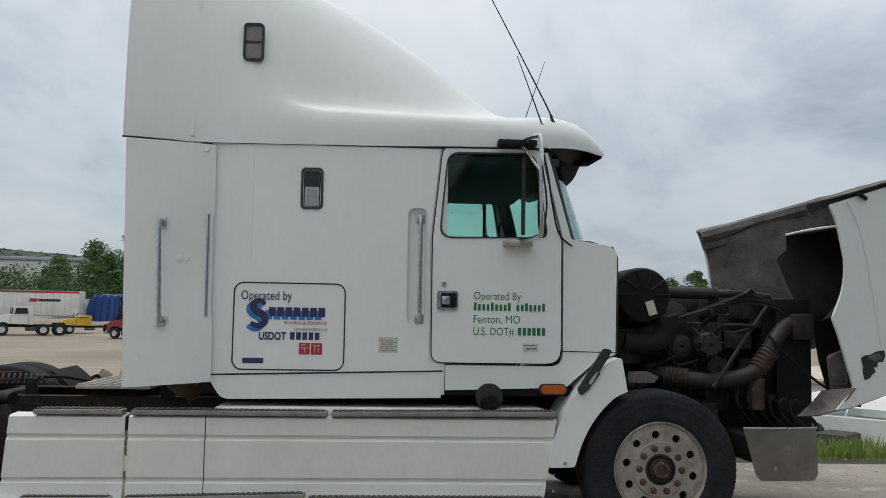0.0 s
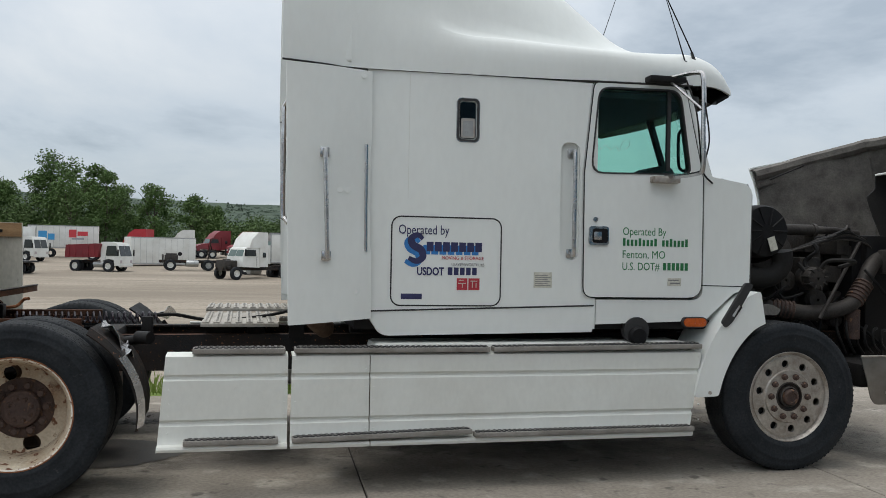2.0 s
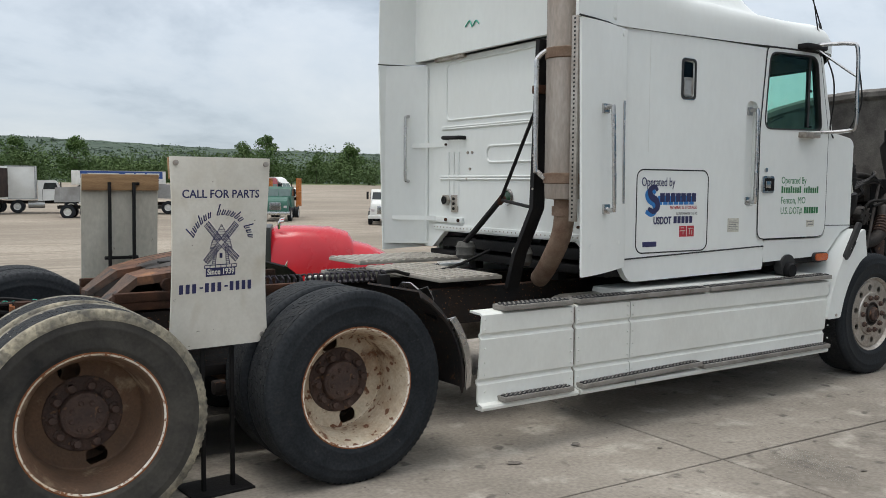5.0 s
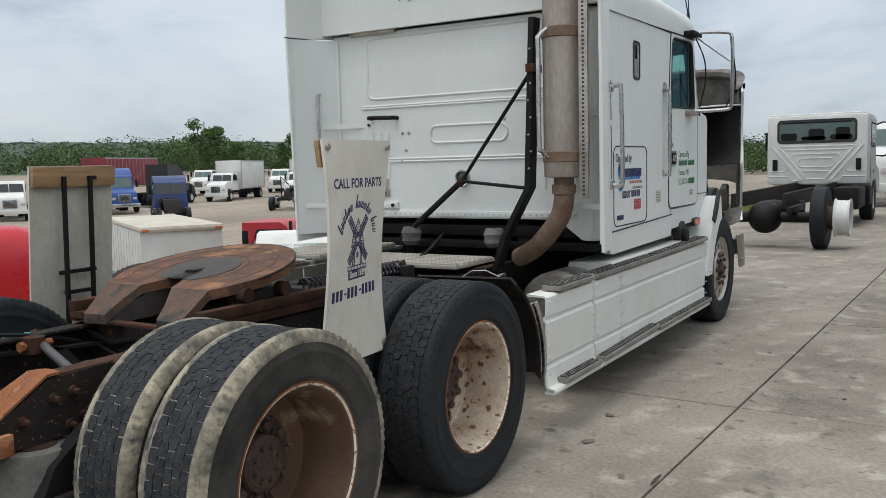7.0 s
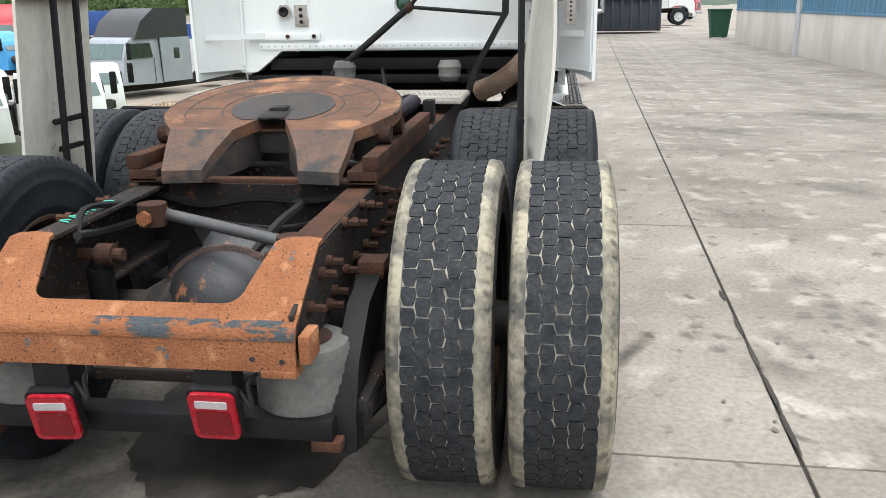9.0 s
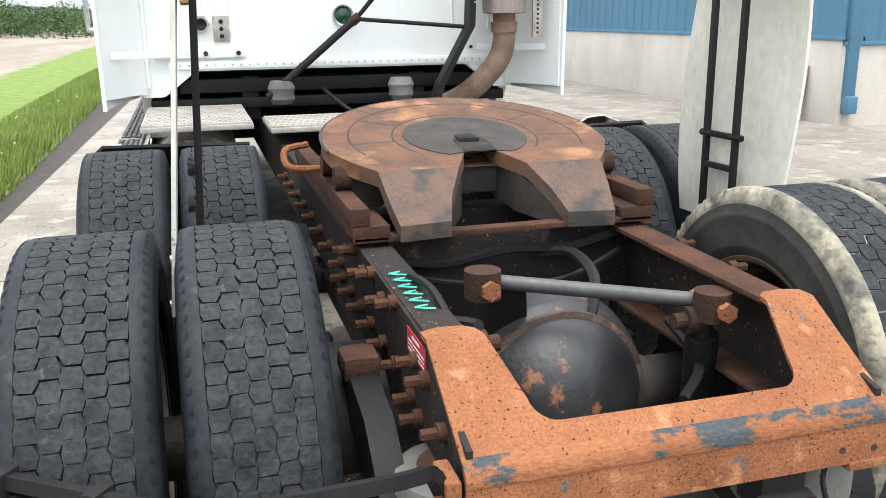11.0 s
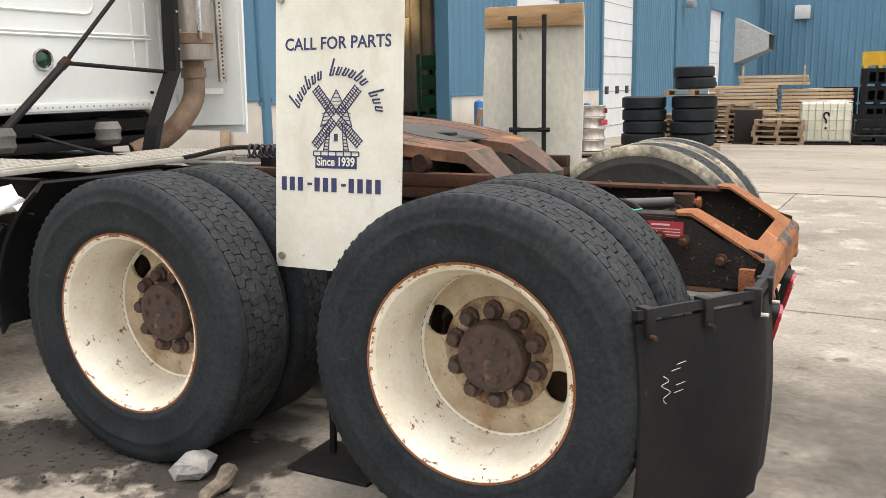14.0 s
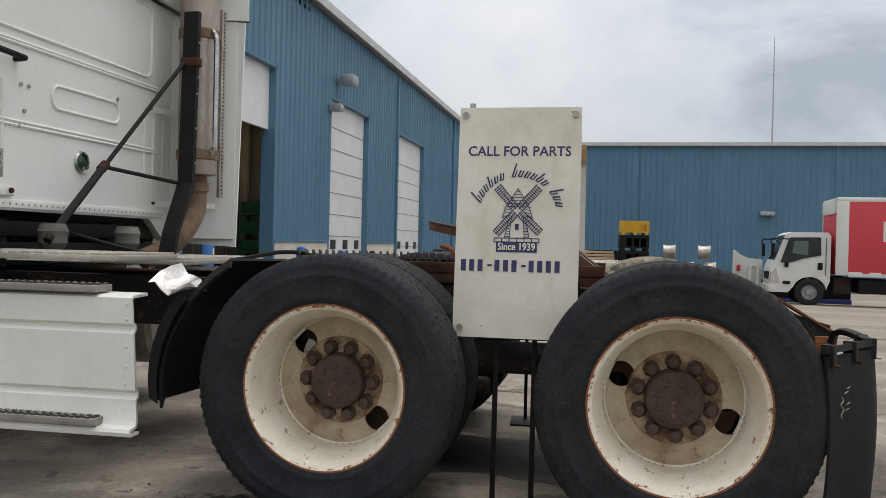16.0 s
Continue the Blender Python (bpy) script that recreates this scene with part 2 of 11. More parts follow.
ENGINE = mat("oily_engine_iron", (0.024, 0.023, 0.022), (0.062, 0.053, 0.046), scale=10, rough=0.55, metal=0.3, bump=0.3, fine=70,
             wear=(0.16, 0.10, 0.06), wear_scale=12, wear_at=0.64, wear_edge=0.10)
LINER = mat("scuffed_liner_plastic", (0.020, 0.020, 0.021), (0.045, 0.042, 0.039), scale=3, rough=0.6, spec=0.2, bump=0.05)
HOSE = mat("black_hose", (0.009, 0.009, 0.010), (0.02, 0.019, 0.018), rough=0.55, bump=0.1, spec=0.2)
FIBRE = mat("bare_fibreglass", (0.17, 0.158, 0.142), (0.08, 0.074, 0.068), scale=4, rough=0.85, bump=0.3, fine=60,
            wear=(0.045, 0.042, 0.04), wear_scale=3, wear_at=0.56, wear_edge=0.14)
BOARD = mat("weathered_white_board", (0.70, 0.68, 0.61), (0.58, 0.55, 0.475), scale=3, rough=0.6, bump=0.04, fine=60,
            wear=(0.30, 0.26, 0.20), wear_scale=9, wear_at=0.69, wear_edge=0.04, grit=0.03)
# back face of the boards, a tone darker than the front
BOARD_BACK = mat("weathered_board_back", (0.56, 0.54, 0.465), (0.44, 0.42, 0.35), scale=4, rough=0.75, bump=0.08, fine=50, stretch=(1, 1, 0.5),
                 wear=(0.10, 0.09, 0.075), wear_scale=11, wear_at=0.67, wear_edge=0.05, grit=0.08)
WOOD = mat("raw_pine_strip", (0.40, 0.25, 0.125), (0.25, 0.15, 0.075), scale=4, rough=0.8, bump=0.2, stretch=(1, 8, 8), fine=60)
PALLET = mat("weathered_pallet_wood", (0.34, 0.24, 0.15), (0.20, 0.145, 0.095), scale=5, rough=0.85, bump=0.2, rand=0.15)
NAVY = mat("navy_ink", (0.028, 0.030, 0.105), (0.022, 0.025, 0.085), rough=0.5)
SKYBLUE = mat("bright_blue_ink", (0.03, 0.20, 0.52), (0.025, 0.17, 0.46), rough=0.45)
GREEN_INK = mat("green_ink", (0.02, 0.17, 0.06), (0.018, 0.15, 0.05), rough=0.45)
RED_INK = mat("red_ink", (0.45, 0.03, 0.05), (0.38, 0.025, 0.04), rough=0.5)
MINT = mat("mint_marker", (0.05, 0.42, 0.30), (0.05, 0.36, 0.26), rough=0.6)
PAPER = mat("faded_paper", (0.58, 0.57, 0.50), (0.48, 0.47, 0.40), scale=20, rough=0.8)
GREYINK = mat("grey_ink", (0.22, 0.22, 0.22), rough=0.7)
RED_RIM = mat("bright_red_lens", (0.40, 0.012, 0.026), (0.33, 0.010, 0.02), scale=20, rough=0.2, bump=0.05, fine=120)
RED_LENS = mat("red_lamp_lens", (0.21, 0.007, 0.013), (0.15, 0.005, 0.010), scale=30, rough=0.15, bump=0.1, fine=200)
CLEAR_LENS = mat("clear_lamp_lens", (0.55, 0.50, 0.50), (0.40, 0.36, 0.37), rough=0.12)
AMBER = mat("amber_lens", (0.55, 0.11, 0.015), (0.40, 0.07, 0.01), scale=30, rough=0.15, bump=0.1, fine=200)
BAG = mat("dusty_air_bag_rubber", (0.16, 0.155, 0.14), (0.09, 0.088, 0.08), scale=5, rough=0.8, bump=0.15)
COIL = mat("faded_coil_line", (0.03, 0.024, 0.035), (0.02, 0.016, 0.02), rough=0.4)
STAINLESS = mat("scratched_bumper_steel", (0.34, 0.32, 0.30), (0.24, 0.22, 0.20), scale=4, rough=0.27, metal=1.0, bump=0.006, grit=0.03)
CHARGE_PIPE = mat("grimy_charge_pipe", (0.050, 0.043, 0.038), (0.022, 0.019, 0.017), scale=6, rough=0.6, metal=0.3, bump=0.15)
SEAT = mat("dark_cab_trim", (0.03, 0.032, 0.034), (0.05, 0.05, 0.052), rough=0.8)
GLASS = pane("green_tinted_glass", (0.765, 0.92, 0.875), 0.02)
# opaque pale grey for the lower pane of the sleeper window
PALE_SASH = mat("pale_sash_glass", (0.36, 0.37, 0.37), (0.28, 0.29, 0.29), scale=30, rough=0.25)
GLASS_DARK = pane("dark_tinted_glass", (0.10, 0.13, 0.13), 0.05)
GREEN_LENS = mat("dark_green_lens", (0.015, 0.06, 0.03), (0.01, 0.04, 0.02), rough=0.1)




def speckle(m, colour, scale, at, edge=0.03, stretch=(1, 1, 1)):
    """Small flecks of another colour over a surface."""
    nt = m.node_tree
    hs = [n for n in nt.nodes if n.type == "HUE_SAT"][0]
    under = hs.inputs["Color"].links[0].from_socket
    tc = nt.nodes.new("ShaderNodeTexCoord")
    mp = nt.nodes.new("ShaderNodeMapping")
    mp.inputs["Scale"].default_value = stretch
    nt.links.new(tc.outputs["Object"], mp.inputs[0])
    n = nt.nodes.new("ShaderNodeTexNoise")
    n.inputs["Scale"].default_value, n.inputs["Detail"].default_value = scale, 3
    nt.links.new(mp.outputs[0], n.inputs["Vector"])
    r = nt.nodes.new("ShaderNodeMapRange")
    r.inputs[1].default_value, r.inputs[2].default_value = at, at + edge
    nt.links.new(n.outputs["Fac"], r.inputs[0])
    x = nt.nodes.new("ShaderNodeMix")
    x.data_type = "RGBA"
    x.inputs[7].default_value = (*colour, 1)
    nt.links.new(r.outputs[0], x.inputs[0])
    nt.links.new(under, x.inputs[6])
    nt.links.new(x.outputs[2], hs.inputs["Color"])


speckle(RUST, (0.045, 0.024, 0.018), 120, 0.64, 0.04)
speckle(RUST, (0.36, 0.17, 0.085), 14, 0.60, 0.10)
speckle(RUST_WORN, (0.045, 0.024, 0.018), 120, 0.66, 0.04)
speckle(FRAME, (0.26, 0.115, 0.05), 70, 0.665, 0.03)
speckle(DUSTY, (0.075, 0.072, 0.064), 8, 0.53, 0.10)
speckle(DUSTY, (0.17, 0.155, 0.12), 24, 0.56, 0.08)
speckle(RIM_WHITE, (0.22, 0.10, 0.045), 55, 0.705, 0.02)
speckle(RIM_DISC, (0.13, 0.062, 0.032), 60, 0.68, 0.03)
speckle(RIM_DISC, (0.24, 0.14, 0.07), 7, 0.60, 0.14)
speckle(RIM_RUSTY, (0.15, 0.062, 0.028), 26, 0.59, 0.06)
speckle(RUBBER, (0.058, 0.060, 0.062), 30, 0.68, 0.10, (1, 0.5, 1))
speckle(BOARD, (0.30, 0.28, 0.24), 34, 0.735, 0.015)
speckle(BOARD, (0.52, 0.47, 0.37), 5, 0.60, 0.15, (1, 1, 0.45))
speckle(BOARD_BACK, (0.22, 0.20, 0.16), 30, 0.70, 0.03, (1, 1, 0.4))
speckle(PLATE5, (0.26, 0.12, 0.055), 5, 0.56, 0.10)
speckle(HUB, (0.20, 0.11, 0.06), 24, 0.60, 0.10)


# ---- mesh helpers ----
from mathutils.geometry import delaunay_2d_cdt


def finish(bm, name, smooth=None):
    bmesh.ops.recalc_face_normals(bm, faces=bm.faces)
    me = bpy.data.meshes.new(name)
    bm.to_mesh(me)
    bm.free()
    if smooth is not None:
        me.polygons.foreach_set("use_smooth", [True] * len(me.polygons))
        me.set_sharp_from_angle(angle=radians(smooth))
    return me


def part(name, bm, material, parent=None, label="", at=None, smooth=35):
    """Links a bmesh as one mesh object under a thing or a part."""
    me = bm if isinstance(bm, bpy.types.Mesh) else finish(bm, name, smooth)
    if len(me.materials) == 0:
        for m in material if isinstance(material, (list, tuple)) else [material]:
            me.materials.append(m)
    ob = new(name, me)
    if parent is not None:
        ob.parent = parent
    if at is not None:
        ob.matrix_basis = at
    return tagged(ob, label=label)


def thing(name, label, category, at=None, group="", kind=""):
    ob = new(name)
    ob.empty_display_size = 0.2
    if at is not None:
        ob.matrix_basis = at
    return tagged(ob, label=label, category=category, group=group, kind=kind)


def bx(bm, x0, x1, y0, y1, z0, z1, bev=0.0, m=None):
    """A box, its edges bevelled."""
    r = bmesh.ops.create_cube(bm, size=1.0)
    vs = r["verts"]
    for v in vs:
        v.co = Vector(((x0 + x1) / 2 + v.co.x * abs(x1 - x0), (y0 + y1) / 2 + v.co.y * abs(y1 - y0), (z0 + z1) / 2 + v.co.z * abs(z1 - z0)))
    if bev:
        es = list({e for v in vs for e in v.link_edges})
        got = bmesh.ops.bevel(bm, geom=es, offset=bev, segments=2, profile=0.6, affect="EDGES")
        vs = list({v for f in got["faces"] for v in f.verts} | {v for v in vs if v.is_valid})
    if m is not None:
        bmesh.ops.transform(bm, matrix=m, verts=vs)
    return vs


def box(x0, x1, y0, y1, z0, z1, bev=0.0, m=None):
    bm = bmesh.new()
    bx(bm, x0, x1, y0, y1, z0, z1, bev, m)
    return bm


def frames(pts):
    """Tangent frames along a line of points."""
    out = []
    up = None
    for i, p in enumerate(pts):
        t = (pts[min(i + 1, len(pts) - 1)] - pts[max(i - 1, 0)]).normalized()
        if up is None:
            up = Vector((0, 0, 1)) if abs(t.z) < 0.9 else Vector((1, 0, 0))
        up = (up - t * up.dot(t)).normalized()
        out.append((p, up.copy(), t.cross(up).normalized()))
    return out


def smooth_line(pts, n=6):
    pts = [Vector(p) for p in pts]
    if len(pts) < 3 or n < 2:
        return pts
    out = []
    for i in range(len(pts) - 1):
        a, b, c, d = pts[max(i - 1, 0)], pts[i], pts[i + 1], pts[min(i + 2, len(pts) - 1)]
        for k in range(n):
            t = k / n
            out.append(0.5 * ((2 * b) + (c - a) * t + (2 * a - 5 * b + 4 * c - d) * t * t + (3 * b - 3 * c + d - a) * t ** 3))
    return out + [pts[-1]]


def tube(bm, pts, r, seg=8, n=1, cap=True):
    """A round bar along points; r is a number or one for each point."""
    line = smooth_line(pts, n)
    rings = []
    for i, (p, u, s) in enumerate(frames(line)):
        rr = r if not isinstance(r, (list, tuple)) else r[0] + (r[-1] - r[0]) * i / max(1, len(line) - 1)
        rings.append([bm.verts.new(p + (u * math.cos(2 * math.pi * k / seg) + s * math.sin(2 * math.pi * k / seg)) * rr) for k in range(seg)])
    for a, b in zip(rings, rings[1:]):
        for k in range(seg):
            bm.faces.new((a[k], a[(k + 1) % seg], b[(k + 1) % seg], b[k]))
    if cap:
        bm.faces.new(rings[0])
        bm.faces.new(rings[-1])
    return bm


def tubes(*specs, seg=8):
    bm = bmesh.new()
    for pts, r, n in specs:
        tube(bm, pts, r, seg, n)
    return bm


def lathe(bm, profile, seg=48, m=Matrix.Identity(4), closed=False):
    """Turns (radius, along) points about the local Y axis."""
    rings = []
    for k in range(seg):
        a = 2 * math.pi * k / seg
        rings.append([bm.verts.new(m @ Vector((r * math.cos(a), y, r * math.sin(a)))) for r, y in profile])
    n = len(profile)
    faces = []
    for k in range(seg):
        p, q = rings[k], rings[(k + 1) % seg]
        for j in range(n if closed else n - 1):
            faces.append(bm.faces.new((p[j], p[(j + 1) % n], q[(j + 1) % n], q[j])))
    return rings


def turned(profile, seg=48, m=Matrix.Identity(4), closed=False):
    bm = bmesh.new()
    lathe(bm, profile, seg, m, closed)
    return bm


def rod(bm, p0, p1, r, seg=12, r1=None):
    tube(bm, [Vector(p0), Vector(p1)], [r, r if r1 is None else r1], seg)
    return bm


def rrect(x0, x1, z0, z1, r, seg=5):
    """A rounded rectangle; r is one radius or four (from the lower left, round)."""
    rs = r if isinstance(r, (list, tuple)) else (r,) * 4
    pts = []
    for (cx, cz, a0), rr in zip(((x0, z0, 180), (x1, z0, 270), (x1, z1, 0), (x0, z1, 90)), rs):
        sx, sz = (1 if cx == x0 else -1), (1 if cz == z0 else -1)
        for k in range(seg + 1):
            a = radians(a0 + 90 * k / seg)
            pts.append((cx + sx * rr + rr * math.cos(a), cz + sz * rr + rr * math.sin(a)))
    return pts


def circle(cx, cz, r, seg=24):
    return [(cx + r * math.cos(2 * math.pi * k / seg), cz + r * math.sin(2 * math.pi * k / seg)) for k in range(seg)]


def inside(p, poly):
    hit = False
    for i in range(len(poly)):
        (x0, y0), (x1, y1) = poly[i - 1], poly[i]
        if (y0 > p[1]) != (y1 > p[1]) and p[0] < (x1 - x0) * (p[1] - y0) / (y1 - y0) + x0:
            hit = not hit
    return hit


def cut_tris(outer, gaps):
    """Triangles of an outline with openings, as indices into the points of all loops in a row."""
    pts = [Vector(p) for loop in (outer, *gaps) for p in loop]
    edges, n = [], 0
    for loop in (outer, *gaps):
        edges += [(n + i, n + (i + 1) % len(loop)) for i in range(len(loop))]
        n += len(loop)
    co, _, faces, orig, _, _ = delaunay_2d_cdt(pts, edges, [], 0, 1e-6)
    out = []
    for f in faces:
        c = (co[f[0]] + co[f[1]] + co[f[2]]) / 3
        if inside(c, outer) and not any(inside(c, g) for g in gaps) and all(orig[i] for i in f):
            tri = [orig[i][0] for i in f]
            if len(set(tri)) == 3:
                out.append(tri)
    return out


def flat_verts(loops, i):
    for loop in loops:
        if i < len(loop):
            return loop[i]
        i -= len(loop)


def plate(bm, outer, d0, d1, gaps=(), m=Matrix.Identity(4), plane="xz"):
    """A flat plate cut from an outline with openings, between two depths."""
    def put(u, v, d):
        return m @ Vector({"xz": (u, d, v), "xy": (u, v, d), "yz": (d, u, v)}[plane])
    made = []
    tris = cut_tris(outer, gaps) if gaps else []
    for d in (d0, d1):
        edges, loops = [], []
        for loop in (outer, *gaps):
            vs = [bm.verts.new(put(u, v, d)) for u, v in loop]
            edges += [bm.edges.new((vs[i], vs[(i + 1) % len(vs)])) for i in range(len(vs))]
            loops.append(vs)
        if gaps:
            for tri in tris:
                bm.faces.new([flat_verts(loops, i) for i in tri])
        else:
            bm.faces.new(loops[0])
        made.append(loops)
    for la, lb in zip(*made):
        for i in range(len(la)):
            j = (i + 1) % len(la)
            bm.faces.new((la[i], la[j], lb[j], lb[i]))
    return bm


def plated(outer, d0, d1, gaps=(), m=Matrix.Identity(4), plane="xz"):
    return plate(bmesh.new(), outer, d0, d1, gaps, m, plane)


def loft(bm, rows, close_u=False):
    """A skin over rows of points."""
    vs = [[bm.verts.new(Vector(p)) for p in row] for row in rows]
    for a, b in zip(vs, vs[1:]):
        for k in range(len(a) if close_u else len(a) - 1):
            j = (k + 1) % len(a)
            bm.faces.new((a[k], a[j], b[j], b[k]))
    return vs


def solid(bm, thick):
    """Gives a skin its thickness."""
    bmesh.ops.recalc_face_normals(bm, faces=bm.faces)
    bmesh.ops.solidify(bm, geom=list(bm.faces), thickness=thick)
    return bm


def letters(text, size, at, material, parent, name="lettering", bold=0.0, label="", width=None):
    """Raised lettering from the built-in font, as a mesh."""
    cu = bpy.data.curves.new(name, "FONT")
    cu.body, cu.size, cu.extrude, cu.offset, cu.align_x = text, size, 0.0006, bold, "LEFT"
    cu.resolution_u = 3
    ob = bpy.data.objects.new(name, cu)
    me = bpy.data.meshes.new_from_object(ob)
    bpy.data.objects.remove(ob)
    if width:
        xs = [v.co.x for v in me.vertices]
        k = width / (max(xs) - min(xs))
        for v in me.vertices:
            v.co.x = (v.co.x - min(xs)) * k
    me.materials.clear()
    me.materials.append(material)
    return part(name, me, material, parent, label, at)


def bars(rects, d, material, parent, name, m=Matrix.Identity(4), label=""):
    """Flat raised bars, given as (x0, x1, z0, z1), standing d proud along -y."""
    for x0, x1, z0, z1 in rects:
        ob = part(name, box(x0, x1, -d, 0.0, z0, z1, 0.0, m), material, parent, label, smooth=None)
    return ob


MIRROR = Matrix.Diagonal((1, -1, 1, 1))
HALF_TURN = Matrix.Rotation(math.pi, 4, "Z")


# ---- the tractor: a white sleeper cab with its hood tilted open ----
truck = thing("semi_truck", "white sleeper-cab semi tractor with hood tilted open, parked on concrete", "truck")


def roundpoly(pts, r, seg=4):
    """Rounds the corners of an outline."""
    out = []
    n = len(pts)
    rs = r if isinstance(r, (list, tuple)) else [r] * n
    for i in range(n):
        p, a, b = Vector(pts[i]), Vector(pts[i - 1]), Vector(pts[(i + 1) % n])
        ra = min(rs[i], (a - p).length * 0.45, (b - p).length * 0.45)
        if ra < 0.002:
            out.append(tuple(p))
            continue
        s, e = p + (a - p).normalized() * ra, p + (b - p).normalized() * ra
        for k in range(seg + 1):
            t = k / seg
            q = s * (1 - t) ** 2 + p * 2 * t * (1 - t) + e * t * t
            out.append((q.x, q.y))
    return out


def line_on(side, pts, r=0.004, y=1.112):
    """A narrow dark seam on a side panel."""
    bm = bmesh.new()
    tube(bm, [Vector((x, side * y, z)) for x, z in pts], r, 4, 1)
    return bm


def grab_bar(x, z0, z1, y, side, lean=0.0, r=0.014):
    bm = bmesh.new()
    o = 0.07
    tube(bm, [(x, side * y, z1), (x, side * (y + o * 0.8), z1 + 0.005), (x, side * (y + o), z1 - 0.05),
              (x + lean, side * (y + o), z0 + 0.05), (x + lean, side * (y + o * 0.8), z0 - 0.005), (x + lean, side * y, z0)], r, 10, 4)
    for z, dx in ((z1, 0), (z0, lean)):
        bx(bm, x + dx - 0.028, x + dx + 0.028, side * y - 0.012, side * y + 0.012, z - 0.03, z + 0.03, 0.006)
    return bm


DOOR = roundpoly([(-1.46, 2.615), (-1.52, 2.0), (-1.515, 1.185), (-0.655, 1.185), (-0.655, 2.0), (-0.80, 2.615)], [0.05, 0.02, 0.07, 0.10, 0.02, 0.05])
DOOR_GLASS = roundpoly([(-1.43, 2.582), (-1.48, 2.003), (-0.745, 2.018), (-0.835, 2.592)], [0.08, 0.09, 0.06, 0.09])
SLEEPER = roundpoly([(-2.97, 2.60), (-2.93, 1.04), (-2.86, 0.935), (-1.45, 0.955), (-1.43, 1.10), (-1.53, 1.16), (-1.535, 2.0), (-1.475, 2.60)],
                    [0, 0.02, 0.05, 0.0, 0, 0.05, 0.02, 0])
COWL = roundpoly([(-0.785, 2.60), (-0.64, 2.0), (-0.64, 1.17), (-1.42, 1.17), (-1.42, 1.005), (-0.62, 1.03), (-0.40, 1.22), (-0.285, 1.25),
                  (-0.275, 1.93), (-0.315, 1.975), (-0.585, 2.015), (-0.752, 2.60)], [0, 0, 0.08, 0, 0, 0, 0.03, 0, 0.04, 0.04, 0.02, 0])
for s in (-1, 1):
    recess = rrect(-1.685, -1.555, 1.43, 2.20, 0.05)
    slot = rrect(-2.375, -2.265, 2.19, 2.43, 0.02)
    side = part("sleeper_side", plated(SLEEPER, s * 1.11, s * 1.06, (recess, slot)), WHITE, truck)
    part("recess", plated(recess, s * 1.075, s * 1.055), WHITE, side)
    part("window_frame", plated(rrect(-2.392, -2.248, 2.173, 2.447, 0.03), s * 1.118, s * 1.095, (rrect(-2.378, -2.262, 2.187, 2.433, 0.022),)), GASKET, side)
    part("window_trim", plated(rrect(-2.397, -2.243, 2.168, 2.452, 0.034), s * 1.114, s * 1.108, (rrect(-2.391, -2.249, 2.174, 2.446, 0.03),)), CHROME, side)
    part("window_pane", plated(rrect(-2.37, -2.27, 2.195, 2.425, 0.015), s * 1.104, s * 1.10), GLASS_DARK, side, "dark narrow sleeper window")
    vent = part("vent_sash", plated(rrect(-2.366, -2.274, 2.196, 2.322, 0.012), s * 1.111, s * 1.100, (rrect(-2.354, -2.286, 2.206, 2.306, 0.008),)), ALU, side, "bright sliding sash of the sleeper window")
    part("sash_pane", plated(rrect(-2.356, -2.284, 2.204, 2.308, 0.008), s * 1.107, s * 1.1045), PALE_SASH, vent, "opaque pale grey pane")
    for x, z in [(-2.405, 2.20 + k * 0.055) for k in range(5)] + [(-2.235, 2.20 + k * 0.055) for k in range(5)]:
        bm = bmesh.new()
        rod(bm, (x, s * 1.11, z), (x, s * 1.1135, z), 0.0035, 6)
        part("rivet", bm, WHITE, side)
    part("grab_handle", grab_bar(-1.60, 1.47, 2.13, 1.075, s), CHROME, side, "chrome vertical grab handle")
    part("bottom_seam", line_on(s, [(-2.93, 1.09), (-1.44, 1.13)], 0.005), SEAM, side)
    part("panel_seam", line_on(s, [(-2.70, 2.58), (-2.70, 1.80)], 0.0015, 1.1105), SKIRT, side)
    # belongings of the luggage hatch
    hatch = rrect(-2.80, -2.085, 1.125, 1.685, 0.06)
    bm = bmesh.new()
    tube(bm, [Vector((x, s * 1.1105, z)) for x, z in hatch + hatch[:1]], 0.0045, 4, 1)
    part("hatch_seam", bm, SEAM, side)
    part("hatch_latch", box(-2.735, -2.60, s * 1.112, s * 1.105, 1.165, 1.20, 0.003), NAVY, side, "dark blue paddle latch")
    cowl = part("cowl_side", plated(COWL, s * 1.10, s * 1.04), WHITE, truck)
    part("cowl_seam", line_on(s, [(-0.645, 1.27), (-0.28, 1.265)], 0.003, 1.101), SEAM, cowl)
    part("cowl_edge", line_on(s, [(-0.278, 1.25), (-0.272, 1.60), (-0.274, 1.90), (-0.31, 1.972)], 0.012, 1.085), GASKET, cowl)
    lamp = part("marker_lamp", plated(rrect(-0.80, -0.615, 0.985, 1.055, 0.033), s * 1.125, s * 1.10), GASKET, truck)
    part("lens", plated(rrect(-0.79, -0.625, 0.992, 1.048, 0.027), s * 1.133, s * 1.12), AMBER, lamp, "amber side marker lens")
    part("door_jamb", box(-1.565, -1.425, s * 1.035, s * 1.098, 0.975, 2.6), WHITE, truck)
    part("door_jamb", plated([(-0.69, 1.0), (-0.61, 1.0), (-0.61, 2.0), (-0.755, 2.6), (-0.815, 2.6), (-0.68, 2.0)], s * 1.035, s * 1.038), SEAM, truck)
    # the door
    door = part("door", plated(DOOR, s * 1.112, s * 1.065, (DOOR_GLASS,)), WHITE, truck)
    bm = bmesh.new()
